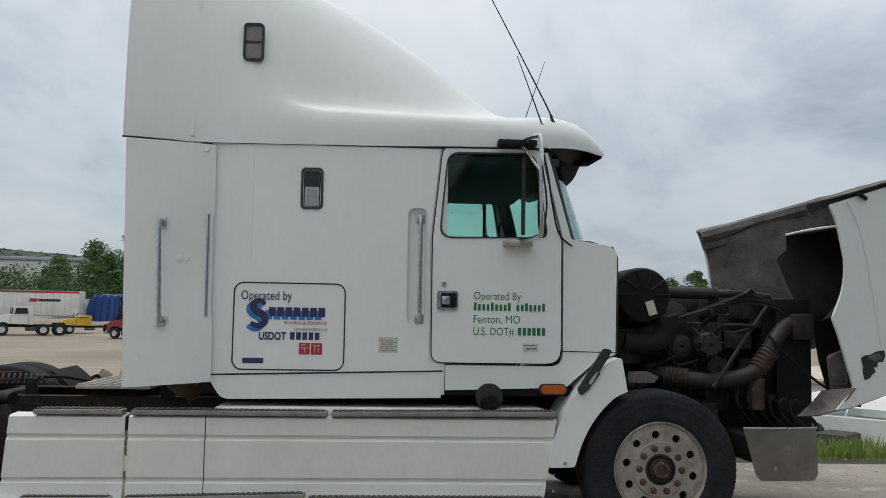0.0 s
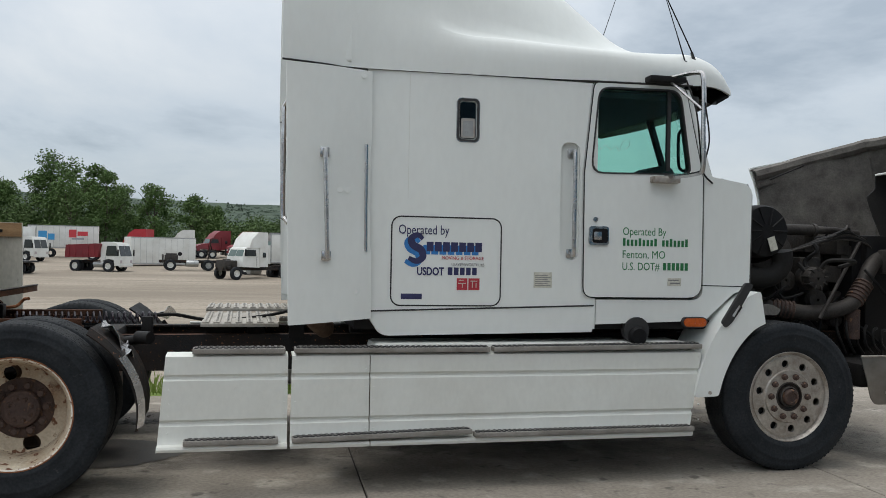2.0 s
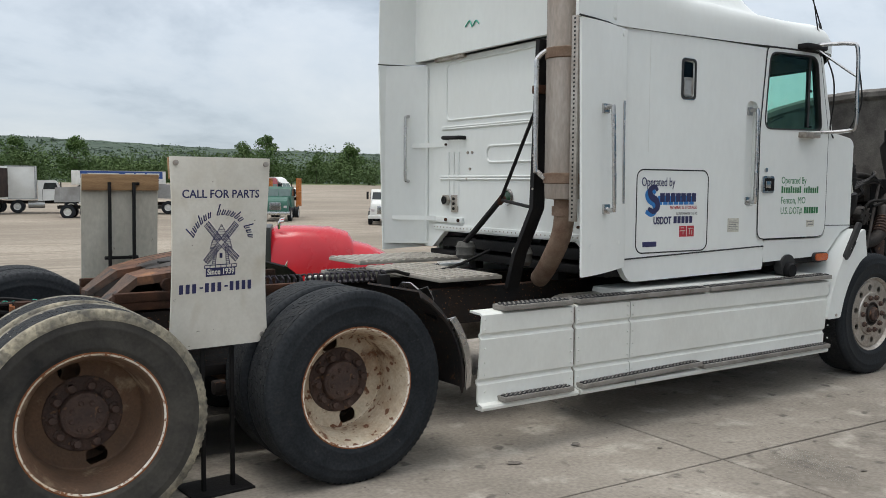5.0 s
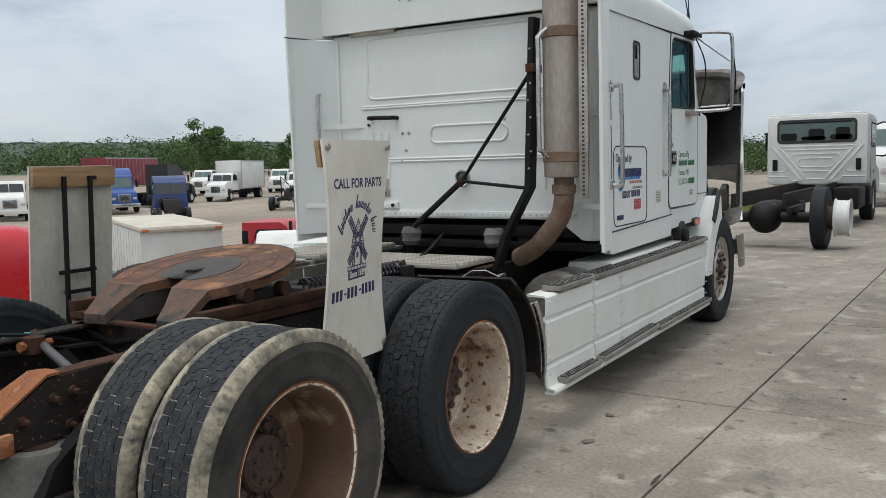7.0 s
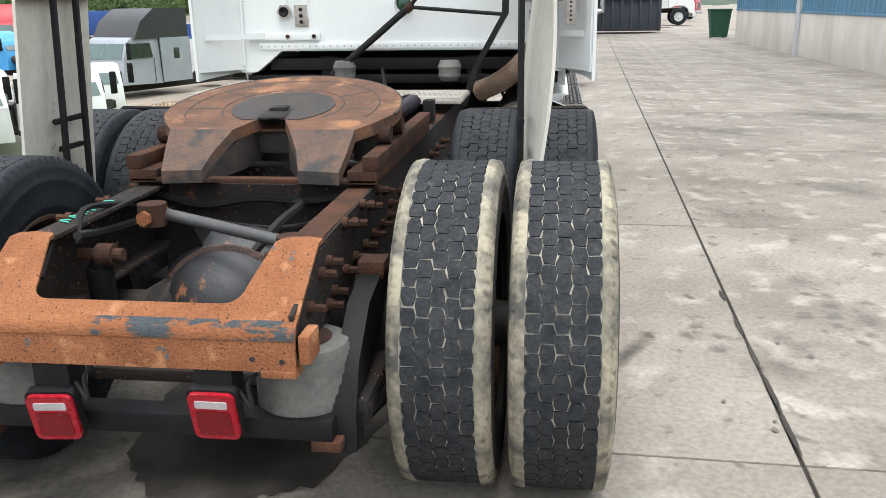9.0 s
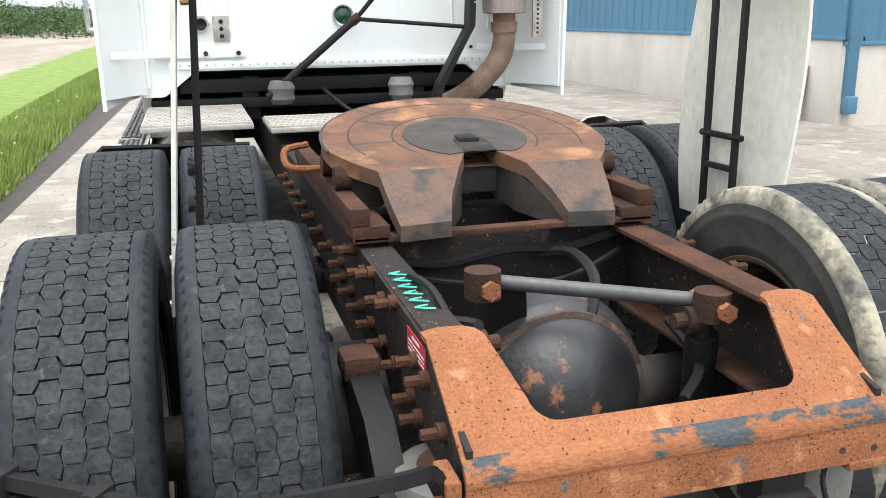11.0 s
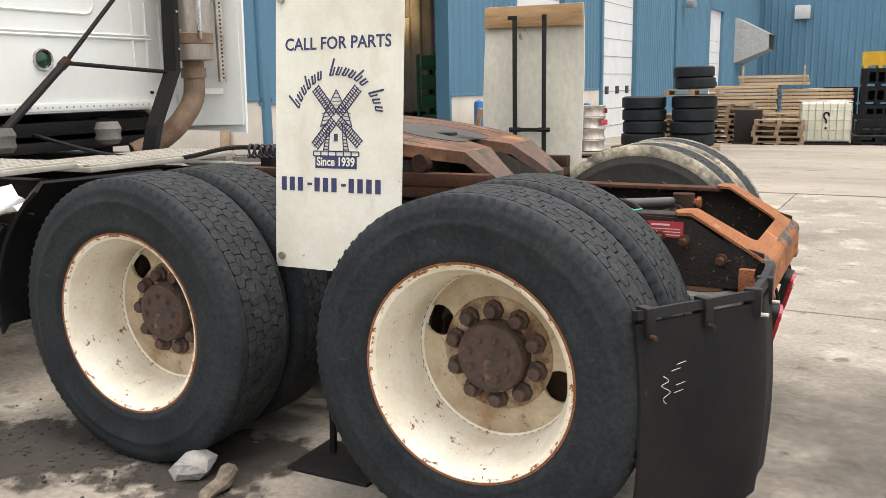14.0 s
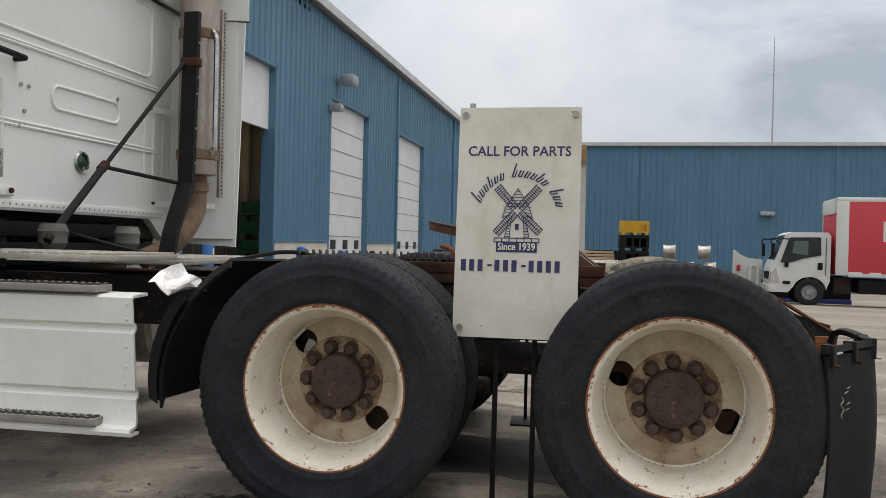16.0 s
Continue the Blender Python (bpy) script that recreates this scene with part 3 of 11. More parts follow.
    tube(bm, [Vector((x, s * 1.109, z)) for x, z in DOOR + DOOR[:1]], 0.005, 4, 1)
    part("door_seam", bm, SEAM, door)
    inner = [(x + (-1.12 - x) * 0.030, z + (2.3 - z) * 0.035) for x, z in DOOR_GLASS]
    part("window_gasket", plated(DOOR_GLASS, s * 1.117, s * 1.06, (inner,)), GASKET, door)
    part("window_pane", plated(inner, s * 1.096, s * 1.092), GLASS, door, "green-tinted door glass")
    part("window_divider", box(-0.925, -0.90, s * 1.10, s * 1.075, 2.04, 2.575), GASKET, door)
    pull = part("door_pull", plated(rrect(-1.485, -1.345, 1.53, 1.655, 0.02), s * 1.124, s * 1.11), CHROME, door)
    part("pull_cup", plated(rrect(-1.46, -1.355, 1.545, 1.64, 0.015), s * 1.128, s * 1.115), PLASTIC, pull)
    part("paddle", box(-1.455, -1.40, s * 1.136, s * 1.12, 1.565, 1.62, 0.006), CHROME, pull)
    bm = bmesh.new()
    rod(bm, (-1.44, s * 1.11, 1.70), (-1.44, s * 1.122, 1.70), 0.016, 14)
    part("key_lock", bm, CHROME, door)
    # mirror bracket
    mir = part("mirror_bracket", tubes(([(-1.00, s * 1.10, 2.645), (-0.93, s * 1.2, 2.66), (-0.88, s * 1.40, 2.65), (-0.865, s * 1.455, 2.60), (-0.86, s * 1.46, 2.30), (-0.855, s * 1.455, 2.05), (-0.87, s * 1.40, 2.0), (-0.95, s * 1.13, 1.995)], 0.015, 4),
                                       ([(-0.94, s * 1.17, 2.63), (-0.87, s * 1.40, 2.44), (-0.86, s * 1.46, 2.40)], 0.009, 2), seg=8), CHROME, truck, "bent chrome mirror arm with no mirror")
    part("upper_mount", box(-1.10, -0.84, s * 1.09, s * 1.20, 2.625, 2.665, 0.01), BLACK, mir)
    part("lower_mount", box(-1.05, -0.86, s * 1.10, s * 1.18, 1.955, 2.00, 0.01), ALU, mir)
    part("loose_cable", tubes(([(-0.80, s * 1.12, 2.66), (-0.77, s * 1.2, 2.45), (-0.74, s * 1.2, 2.25), (-0.68, s * 1.14, 2.05), (-0.585, s * 1.11, 1.97)], 0.006, 5), ([(-0.86, s * 1.47, 2.45), (-0.83, s * 1.48, 2.2), (-0.84, s * 1.4, 2.02)], 0.006, 5), seg=6), HOSE, mir)
    # rear side extender
    cut = []
    for z in (1.015, 1.28, 1.46, 1.48, 2.10, 2.12, 2.35, 2.575):
        back = (-3.436 if s < 0 else -3.370) - (z - 1.0) * 0.026
        front = -2.925 - (0.008 if 1.47 < z < 2.11 else 0.0) - (0.012 * (z - 1.0))
        row = []
        for k in range(7):
            t = k / 6
            row.append((back + (front - back) * t, s * (1.285 - 0.15 * t ** 1.6), z + (0.03 * t if z < 1.02 else 0)))
        cut.append(row)
    bm = bmesh.new()
    loft(bm, cut)
    solid(bm, 0.02)
    ext = part("side_extender", bm, WHITE, truck, "white side fairing extender")
    bm = bmesh.new()
    loft(bm, [[(-3.425 if s < 0 else -3.36, s * 1.262, z), (-3.29, s * 1.225, z), (-3.12, s * 1.135, z), (-3.045, s * 1.05, z)] for z in (1.07, 1.5, 2.0, 2.575)])
    solid(bm, 0.012)
    part("inner_return", bm, WHITE, ext)
    part("edge_strip", tubes(([(-2.975, s * 1.150, 2.12), (-2.968, s * 1.152, 1.46)], 0.011, 1)), CHROME, ext)
    part("grab_handle", grab_bar(-3.24, 1.43, 2.05, 1.255, s, 0.02), CHROME, ext, "chrome vertical grab handle")
    bm = bmesh.new()
    for x, z in ((-3.36, 1.20), (-3.03, 1.21), (-3.14, 1.83), (-3.09, 1.83), (-3.0, 2.54)):
        yy = 1.285 - 0.15 * ((x + 3.47) / 0.53) ** 1.6
        bm = bmesh.new()
        rod(bm, (x, s * (yy - 0.01), z), (x, s * (yy + 0.008), z), 0.017, 10)
        part("bolt_cap", bm, WHITE, ext)
    for p0, p1, z0, z1 in (((-3.16, 1.185), (-3.045, 0.81), 1.885, 1.925), ((-3.31, 1.225), (-3.045, 0.86), 1.275, 1.312)):
        bm = bmesh.new()
        loft(bm, [[(px, s * py, z) for z in (z0, (z0 + z1) / 2, z1)] for px, py in (p0, ((p0[0] + p1[0]) / 2 - 0.004, (p0[1] + p1[1]) / 2), p1, (p1[0] - 0.004, p1[1] - 0.06))])
        solid(bm, 0.004)
        stp = part("stay_strap", bm, WHITE, ext, "thin flat metal stay strap")
        bm = bmesh.new()
        rod(bm, (p1[0] - 0.02, s * (p1[1] - 0.03), (z0 + z1) / 2), (p1[0] + 0.0, s * (p1[1] - 0.03), (z0 + z1) / 2), 0.010, 8)
        part("strap_bolt", bm, RUST_BROWN, stp)
    if s > 0:
        part("grab_handle", tubes(([(-3.19, 1.15, 2.15), (-3.225, 1.135, 2.14), (-3.235, 1.13, 2.10), (-3.235, 1.13, 1.65), (-3.225, 1.135, 1.61), (-3.19, 1.15, 1.60)], 0.014, 3), seg=8), CHROME, ext, "chrome vertical grab handle")
    part("vertical_seal", tubes(([(-3.06, s * 1.06, 1.10), (-3.06, s * 1.06, 2.56)], 0.014, 1)), WHITE, ext)
    # wheel-side fender behind the front tyre
    wing = roundpoly([(-0.755, 0.53), (-0.735, 0.66), (-0.665, 0.86), (-0.595, 0.98), (-0.51, 1.09), (-0.41, 1.185), (-0.28, 1.245), (-0.24, 1.02), (-0.32, 0.985), (-0.41, 0.90), (-0.49, 0.79), (-0.55, 0.66), (-0.585, 0.535)],
                     [0.02, 0.1, 0.1, 0.1, 0.1, 0.1, 0.03, 0, 0.08, 0.08, 0.08, 0.08, 0.02])
    bm = plated(wing, s * 0.80, s * 1.235)
    rim_edges = [e for e in bm.edges if all(abs(v.co.y) > 1.2 for v in e.verts) and len(e.link_faces) == 2 and abs(e.calc_face_angle(0)) > 0.9]
    bmesh.ops.bevel(bm, geom=rim_edges, offset=0.035, segments=3, profile=0.5, affect="EDGES")
    fend = part("fender", bm, WHITE, truck, "white quarter fender behind the front wheel")
    strap = roundpoly([(-0.40, 1.30), (-0.345, 1.285), (-0.50, 1.03), (-0.55, 0.99), (-0.575, 1.03)], 0.02)
    part("hood_strap", plated(strap, s * 1.25, s * 1.225, (roundpoly([(-0.45, 1.15), (-0.425, 1.135), (-0.48, 1.06), (-0.505, 1.075)], 0.01),)), GASKET, fend, "black rubber hood hold-down")
    bm = bmesh.new()
    rod(bm, (-0.65, s * 1.23, 0.56), (-0.65, s * 1.242, 0.56), 0.012, 10)
    part("fender_bolt", bm, ALU, fend)


def skirt_profile(x, flare=1.0):
    return [(1.08, 0.84), (1.185, 0.835), (1.205, 0.825), (1.207, 0.722), (1.192, 0.708), (1.192, 0.698), (1.208, 0.684), (1.210, 0.458),
            (1.194, 0.444), (1.195, 0.434), (1.210, 0.42), (1.213, 0.335), (1.222, 0.318), (1.262 * flare, 0.312), (1.268 * flare, 0.298), (1.262 * flare, 0.282), (1.20, 0.282)]


def tread_step(x0, x1, y0, y1, z, tilt=0.0):
    """A gripping step: a folded plate with rows of raised teeth."""
    bm = bmesh.new()
    lo, hi = sorted((y0, y1))
    bx(bm, x0, x1, lo, hi, z - 0.03, z, 0.005)
    n = int((x1 - x0) / 0.034)
    for i in range(n):
        for j in range(4):
            cx, cy = x0 + 0.02 + i * 0.034 + (0.017 if j % 2 else 0), lo + 0.012 + (hi - lo - 0.024) * (j + 0.5) / 4
            if cx > x1 - 0.012:
                continue
            w, d = 0.013, (hi - lo) / 9
            b = [bm.verts.new((cx + dx * w, cy + dy * d, z - 0.001)) for dx, dy in ((-1, -1), (1, -1), (1, 1), (-1, 1))]
            t = [bm.verts.new((cx + dx * w * 0.55, cy + dy * d * 0.55, z + 0.007)) for dx, dy in ((-1, -1), (1, -1), (1, 1), (-1, 1))]
            bm.faces.new(t)
            # flanks coloured dark to read as the shade of open slots
            for k in range(4):
                bm.faces.new((b[k], b[(k + 1) % 4], t[(k + 1) % 4], t[k])).material_index = 1
    if tilt:
        c = Vector((x0, 0, z))
        bmesh.ops.rotate(bm, cent=c, matrix=Matrix.Rotation(-tilt, 3, "Y"), verts=bm.verts)
    return bm


for s in (-1, 1):
    for x0, x1, bot0, bot1, lab in ((-4.13, -3.428, -4.17, -3.428, ""), (-3.405, -2.937, -3.41, -2.937, ""), (-2.930, -0.70, -2.93, -0.79, "")):
        bm = bmesh.new()
        rows = []
        n = max(2, int((x1 - x0) / 0.25))
        for i in range(n + 1):
            t = i / n
            row = []
            for y, z in skirt_profile(0):
                k = (0.83 - z) / 0.55
                a, b = x0 + (bot0 - x0) * k, x1 + (bot1 - x1) * k
                wob = 0.004 * noise.noise(Vector((x0 + (x1 - x0) * t * 3, z * 4, s)))
                row.append((a + (b - a) * t, s * (y + wob), z))
            rows.append(row)
        loft(bm, rows)
        solid(bm, 0.012)
        sk = part("skirt_panel", bm, SKIRT, truck, "white ribbed chassis side skirt")
        for xe in (x0 + 0.02, x1 - 0.02):
            for z in (0.80, 0.74, 0.63, 0.55, 0.48, 0.38):
                bm = bmesh.new()
                rod(bm, (xe, s * 1.208, z), (xe, s * 1.2165, z), 0.006, 6)
                part("rivet", bm, SKIRT, sk)
    for x0, x1, tl in ((-3.98, -3.445, 0), (-3.39, -2.175, 0), (-2.15, -0.705, 0.008)):
        part("upper_step", tread_step(x0, x1, s * 1.10, s * 1.225, 0.872, tl), [TREADPLATE, SEAM], truck, "grey serrated metal step")
    for x0, x1, tl in ((-4.02, -3.48, 0), (-3.40, -2.30, 0.022), (-2.28, -0.785, 0.0)):
        part("lower_step", tread_step(x0, x1, s * 1.205, s * 1.285, 0.348, tl), [TREADPLATE, SEAM], truck, "grey serrated metal step")
    part("tank_top", box(-2.90, -0.75, s * 0.80, s * 1.14, 0.80, 0.89, 0.03), SKIRT, truck)
    part("fuel_tank", turned([(0.02, -3.2), (0.27, -3.2), (0.30, -3.17), (0.30, -0.98), (0.27, -0.95), (0.02, -0.95)], 28,
                             Matrix.Translation((0, s * 0.85, 0.55)) @ Matrix.Rotation(radians(-90), 4, "Z")), ALU, truck)
    cap = part("filler_neck", turned([(0.0, -0.02), (0.085, -0.02), (0.09, 0.05), (0.0, 0.05)], 22, Matrix.Translation((-1.13, s * 1.07, 0.965)) @ (Matrix.Identity(4) if s > 0 else HALF_TURN)), GASKET, truck)
    part("filler_cap", turned([(0.0, 0.05), (0.062, 0.05), (0.062, 0.075), (0.05, 0.09), (0.0, 0.09)], 20, Matrix.Translation((-1.13, s * 1.07, 0.93)) @ (Matrix.Identity(4) if s > 0 else HALF_TURN)), PLASTIC, cap, "black fuel cap")

# right-hand lettering and stickers on the sleeper and door
FACE = Matrix.Translation((0, -1.1105, 0))
FACE_D = Matrix.Translation((0, -1.1130, 0))


def on_side(x, z):
    return Matrix.Translation((x, -1.1125, z)) @ Matrix.Rotation(radians(90), 4, "X")


side_r = [o for o in truck.children if o.name.startswith("sleeper_side")][0]
door_r = [o for o in truck.children if o.name.startswith("door")][0]
letters("Operated by", 0.085, on_side(-2.755, 1.575), NAVY, side_r, width=0.325)
letters("MOVING & STORAGE", 0.03, on_side(-2.475, 1.418), RED_INK, side_r, width=0.275)
letters("LEAVENWORTH, KS", 0.026, on_side(-2.41, 1.378), GREYINK, side_r, width=0.215)
letters("USDOT", 0.07, on_side(-2.635, 1.318), NAVY, side_r, width=0.175, bold=0.002)
bars([(-2.435 + k * 0.04, -2.405 + k * 0.04, 1.32, 1.368) for k in range(5)], 0.0015, NAVY, side_r, "number_bar", FACE)
# the plain blue emblem: a curl and a wide bar with its offset shadow
for dx, dz, material, d in ((-0.022, -0.02, SKYBLUE, 0.0012), (0.0, 0.0, NAVY, 0.0024)):
    bm = bmesh.new()
    curl = [(-2.60, 1.545), (-2.635, 1.57), (-2.675, 1.545), (-2.66, 1.505), (-2.61, 1.475), (-2.60, 1.43), (-2.64, 1.405), (-2.69, 1.425)]
    line = smooth_line([Vector((x + dx, -1.1105 - d, z + dz)) for x, z in curl], 6)
    vs = []
    for i, (p, u, sd) in enumerate(frames(line)):
        w = 0.012 + 0.012 * math.sin(math.pi * i / len(line))
        t = (line[min(i + 1, len(line) - 1)] - line[max(i - 1, 0)]).normalized()
        nrm = Vector((-t.z, 0, t.x))
        vs.append((bm.verts.new(p + nrm * w), bm.verts.new(p - nrm * w)))
    for (a, b), (c, e) in zip(vs, vs[1:]):
        bm.faces.new((a, b, e, c))
    part("emblem", bm, material, side_r, smooth=None)
    for k in range(7):
        x = -2.575 + k * 0.053 + dx
        part("emblem_bar", box(x, x + 0.044, -1.1105 - d, -1.1105, 1.468 + dz, 1.528 + dz), material, side_r, smooth=None)
bars([(-2.375, -2.305, 1.225, 1.30), (-2.298, -2.225, 1.225, 1.30)], 0.0015, RED_INK, side_r, "red_sticker", FACE)
bars([(-2.365, -2.315, 1.265, 1.27), (-2.34, -2.335, 1.24, 1.265), (-2.36, -2.33, 1.285, 1.29), (-2.285, -2.24, 1.28, 1.285), (-2.275, -2.27, 1.24, 1.28), (-2.25, -2.245, 1.24, 1.27)], 0.0025, PAPER, side_r, "sticker_mark", FACE)
bars([(-1.86, -1.735, 1.245, 1.345)], 0.0015, PAPER, side_r, "permit_sticker", FACE)
bars([(-1.85, -1.745 - 0.02 * (k % 2), 1.258 + k * 0.013, 1.262 + k * 0.013) for k in range(6)], 0.0022, GREYINK, side_r, "sticker_mark", FACE)
letters("Operated By", 0.075, on_side(-1.24, 1.602), GREEN_INK, door_r, width=0.315)
bars([(-1.24 + k * 0.0285, -1.222 + k * 0.0285, 1.53, 1.572 if k % 4 else 1.582) for k in range(17) if k != 9], 0.0015, GREEN_INK, door_r, "company_bar", FACE_D)
letters("Fenton, MO", 0.075, on_side(-1.24, 1.448), GREEN_INK, door_r, width=0.31)
letters("U.S. DOT#", 0.075, on_side(-1.24, 1.368), GREEN_INK, door_r, width=0.27)
bars([(-0.945 + k * 0.032, -0.922 + k * 0.032, 1.37, 1.42) for k in range(6)], 0.0015, GREEN_INK, door_r, "number_bar", FACE_D)
bars([(-0.91, -0.81, 1.265, 1.318)], 0.0015, PAPER, door_r, "paper_sticker", FACE_D)
bars([(-0.905, -0.83, 1.30, 1.308), (-0.89, -0.82, 1.278, 1.288)], 0.0022, GREYINK, door_r, "sticker_mark", FACE_D)
bm = bmesh.new()
tube(bm, [(x, -1.098, z) for x, z in ((-1.43, 2.19), (-1.40, 2.17), (-1.37, 2.20), (-1.33, 2.165), (-1.30, 2.20), (-1.27, 2.16), (-1.25, 2.22), (-1.21, 2.24), (-1.20, 2.20), (-1.24, 2.17))], 0.0011, 4, 3)
part("marker_scrawl", bm, GREYINK, door_r, "faint marker scrawl on the glass")

# back wall of the sleeper
wall = part("back_wall", plated(roundpoly([(-1.10, 2.60), (-1.10, 1.05), (-0.98, 1.05), (-0.80, 1.19), (0.80, 1.19), (0.98, 1.05), (1.10, 1.05), (1.10, 2.60)], 0.02), -3.05, -3.0, plane="yz"), WHITE, truck, "white pressed-steel sleeper back wall")
bm = bmesh.new()
for y0, y1, z0, z1 in ((-0.78, 0.78, 2.10, 2.56), (-0.42, 0.22, 1.75, 1.875), (-0.86, 0.86, 1.62, 1.64), (-0.86, 0.84, 2.03, 2.045)):
    loop = rrect(y0, y1, z0, z1, min(0.06, (z1 - z0) * 0.45))
    tube(bm, [Vector((-3.05, y, z)) for y, z in loop + loop[:1]], 0.011, 6, 1)
for y in (-0.71, -0.82, -0.94, 0.60, 0.67, 0.74):
    tube(bm, [(-3.05, y, 1.40), (-3.05, y, 1.84)], 0.011, 6, 1)
bx(bm, -3.065, -3.05, -0.95, 0.95, 1.20, 1.245, 0.006)
part("pressed_ribs", bm, WHITE, wall)
bm = bmesh.new()
for k in range(40):
    rod(bm, (-3.068, -0.93 + k * 0.0477, 1.222), (-3.062, -0.93 + k * 0.0477, 1.222), 0.006, 6)
tagged(part("rivets", bm, ALU, wall), kind="stuff")
part("lamp_ring", turned([(0.058, -0.02), (0.064, 0.0), (0.058, 0.012), (0.048, 0.008), (0.048, -0.02)], 24, Matrix.Translation((-3.055, -0.05, 1.485)) @ Matrix.Rotation(radians(90), 4, "Z"), True), CHROME, wall)
part("lamp_lens", turned([(0.0, -0.006), (0.03, -0.002), (0.05, 0.008)], 24, Matrix.Translation((-3.06, -0.05, 1.485)) @ Matrix.Rotation(radians(-90), 4, "Z")), GREEN_LENS, wall, "dark green round deck lamp")
bm = bmesh.new()
bmesh.ops.create_cone(bm, cap_ends=True, segments=6, radius1=0.05, radius2=0.045, depth=0.03, matrix=Matrix.Translation((-3.07, 0.755, 1.447)) @ Matrix.Rotation(radians(90), 4, "Y"))
part("vent_hex", bm, ALU, wall, "bright six-sided socket plate")
part("socket", turned([(0.0, 0.0), (0.030, 0.002), (0.033, 0.012), (0.028, 0.016), (0.0, 0.004)], 20, Matrix.Translation((-3.082, 0.755, 1.447)) @ Matrix.Rotation(radians(90), 4, "Z")), BLACK, wall)
bm = box(-3.065, -3.05, 0.60, 0.69, 1.35, 1.49, 0.004)
part("latch_plate", bm, ALU, wall)
bm = bmesh.new()
for z in (1.38, 1.42, 1.46):
    rod(bm, (-3.075, 0.645, z), (-3.06, 0.645, z), 0.012, 10)
part("latch_hole", bm, BLACK, wall)
strip_ = part("rail_strip", box(-3.075, -3.05, 0.52, 1.02, 1.262, 1.31, 0.005), WHITE, wall)
for y in (0.56, 0.74):
    bm = bmesh.new()
    rod(bm, (-3.088, y, 1.287), (-3.07, y, 1.287), 0.014, 8)
    part("strip_bolt", bm, RUST_BROWN, strip_)
part("grab_handle", tubes(([(-3.05, 0.745, 1.955), (-3.11, 0.74, 1.955), (-3.12, 0.70, 1.955), (-3.12, 0.56, 1.95), (-3.11, 0.52, 1.95), (-3.05, 0.515, 1.95)], 0.016, 3)), BLACK, wall, "black grab handle")
bm = bmesh.new()
for y, z in ((0.47, 1.83), (0.41, 1.83), (0.44, 1.70), (0.48, 1.62), (-0.4, 1.9)):
    rod(bm, (-3.06, y, z), (-3.05, y, z), 0.011, 8)
part("screw", bm, ALU, wall)
part("top_seam_bracket", box(-3.085, -3.05, 0.50, 0.92, 2.585, 2.625, 0.005), ALU, wall)
part("cab_floor", box(-3.02, -0.30, -1.06, 1.06, 0.97, 1.03, 0.01), BLACK, truck)
bm = bmesh.new()
for y in (-0.5, 0.5):
    bx(bm, -2.98, -2.9, y - 0.05, y + 0.05, 0.9, 1.15, 0.01)
bx(bm, -3.0, -2.86, -0.9, 0.9, 1.06, 1.14, 0.01)
part("cab_mount_beam", bm, BLACK, truck)
for y in (-0.36, 0.34):
    part("cab_air_spring", turned([(0.02, 0.0), (0.055, 0.0), (0.075, 0.03), (0.07, 0.06), (0.078, 0.09), (0.06, 0.13), (0.02, 0.13)], 18, Matrix.Translation((-3.16, y, 1.0)) @ Matrix.Rotation(radians(90), 4, "X")), BAG, truck)

# roof fairing: one skin from visor to tail
ROOF = [
    (-3.50, [(1.28, 2.585), (1.28, 2.8), (1.27, 3.05), (1.25, 3.37), (1.2, 3.72), (1.1, 3.98), (0.8, 4.1), (0, 4.14)]),
    (-3.20, [(1.2, 2.585), (1.2, 2.8), (1.19, 3.05), (1.17, 3.353), (1.12, 3.687), (1.02, 3.94), (0.75, 4.06), (0, 4.1)]),
    (-2.90, [(1.13, 2.595), (1.13, 2.8), (1.12, 3.02), (1.1, 3.31), (1.05, 3.61), (0.95, 3.85), (0.7, 3.97), (0, 4.01)]),
    (-2.45, [(1.12, 2.6), (1.12, 2.76), (1.10, 2.865), (1.07, 2.95), (1.0, 3.38), (0.87, 3.70), (0.6, 3.83), (0, 3.87)]),
    (-2.05, [(1.12, 2.605), (1.12, 2.755), (1.09, 2.85), (1.015, 2.895), (0.945, 3.22), (0.79, 3.54), (0.52, 3.66), (0, 3.705)]),
    (-1.70, [(1.12, 2.61), (1.12, 2.75), (1.085, 2.84), (0.965, 2.880), (0.885, 3.09), (0.73, 3.36), (0.45, 3.475), (0, 3.515)]),
    (-1.35, [(1.11, 2.615), (1.11, 2.745), (1.075, 2.832), (0.92, 2.868), (0.81, 2.97), (0.66, 3.15), (0.4, 3.24), (0, 3.265)]),
    (-1.05, [(1.11, 2.62), (1.11, 2.74), (1.07, 2.825), (0.95, 2.865), (0.80, 2.90), (0.62, 2.965), (0.36, 2.995), (0, 3.005)]),
    (-0.75, [(1.10, 2.625), (1.10, 2.73), (1.06, 2.815), (0.97, 2.865), (0.83, 2.895), (0.60, 2.92), (0.34, 2.935), (0.0, 2.94)]),
    (-0.58, [(1.05, 2.62), (1.05, 2.71), (1.01, 2.785), (0.93, 2.83), (0.79, 2.86), (0.58, 2.885), (0.33, 2.90), (0.0, 2.905)]),
    (-0.45, [(0.97, 2.605), (0.97, 2.67), (0.94, 2.725), (0.87, 2.765), (0.75, 2.795), (0.56, 2.82), (0.32, 2.835), (0.0, 2.84)]),
    (-0.34, [(0.86, 2.585), (0.86, 2.61), (0.84, 2.635), (0.79, 2.655), (0.70, 2.68), (0.54, 2.705), (0.31, 2.72), (0.0, 2.725)]),
]


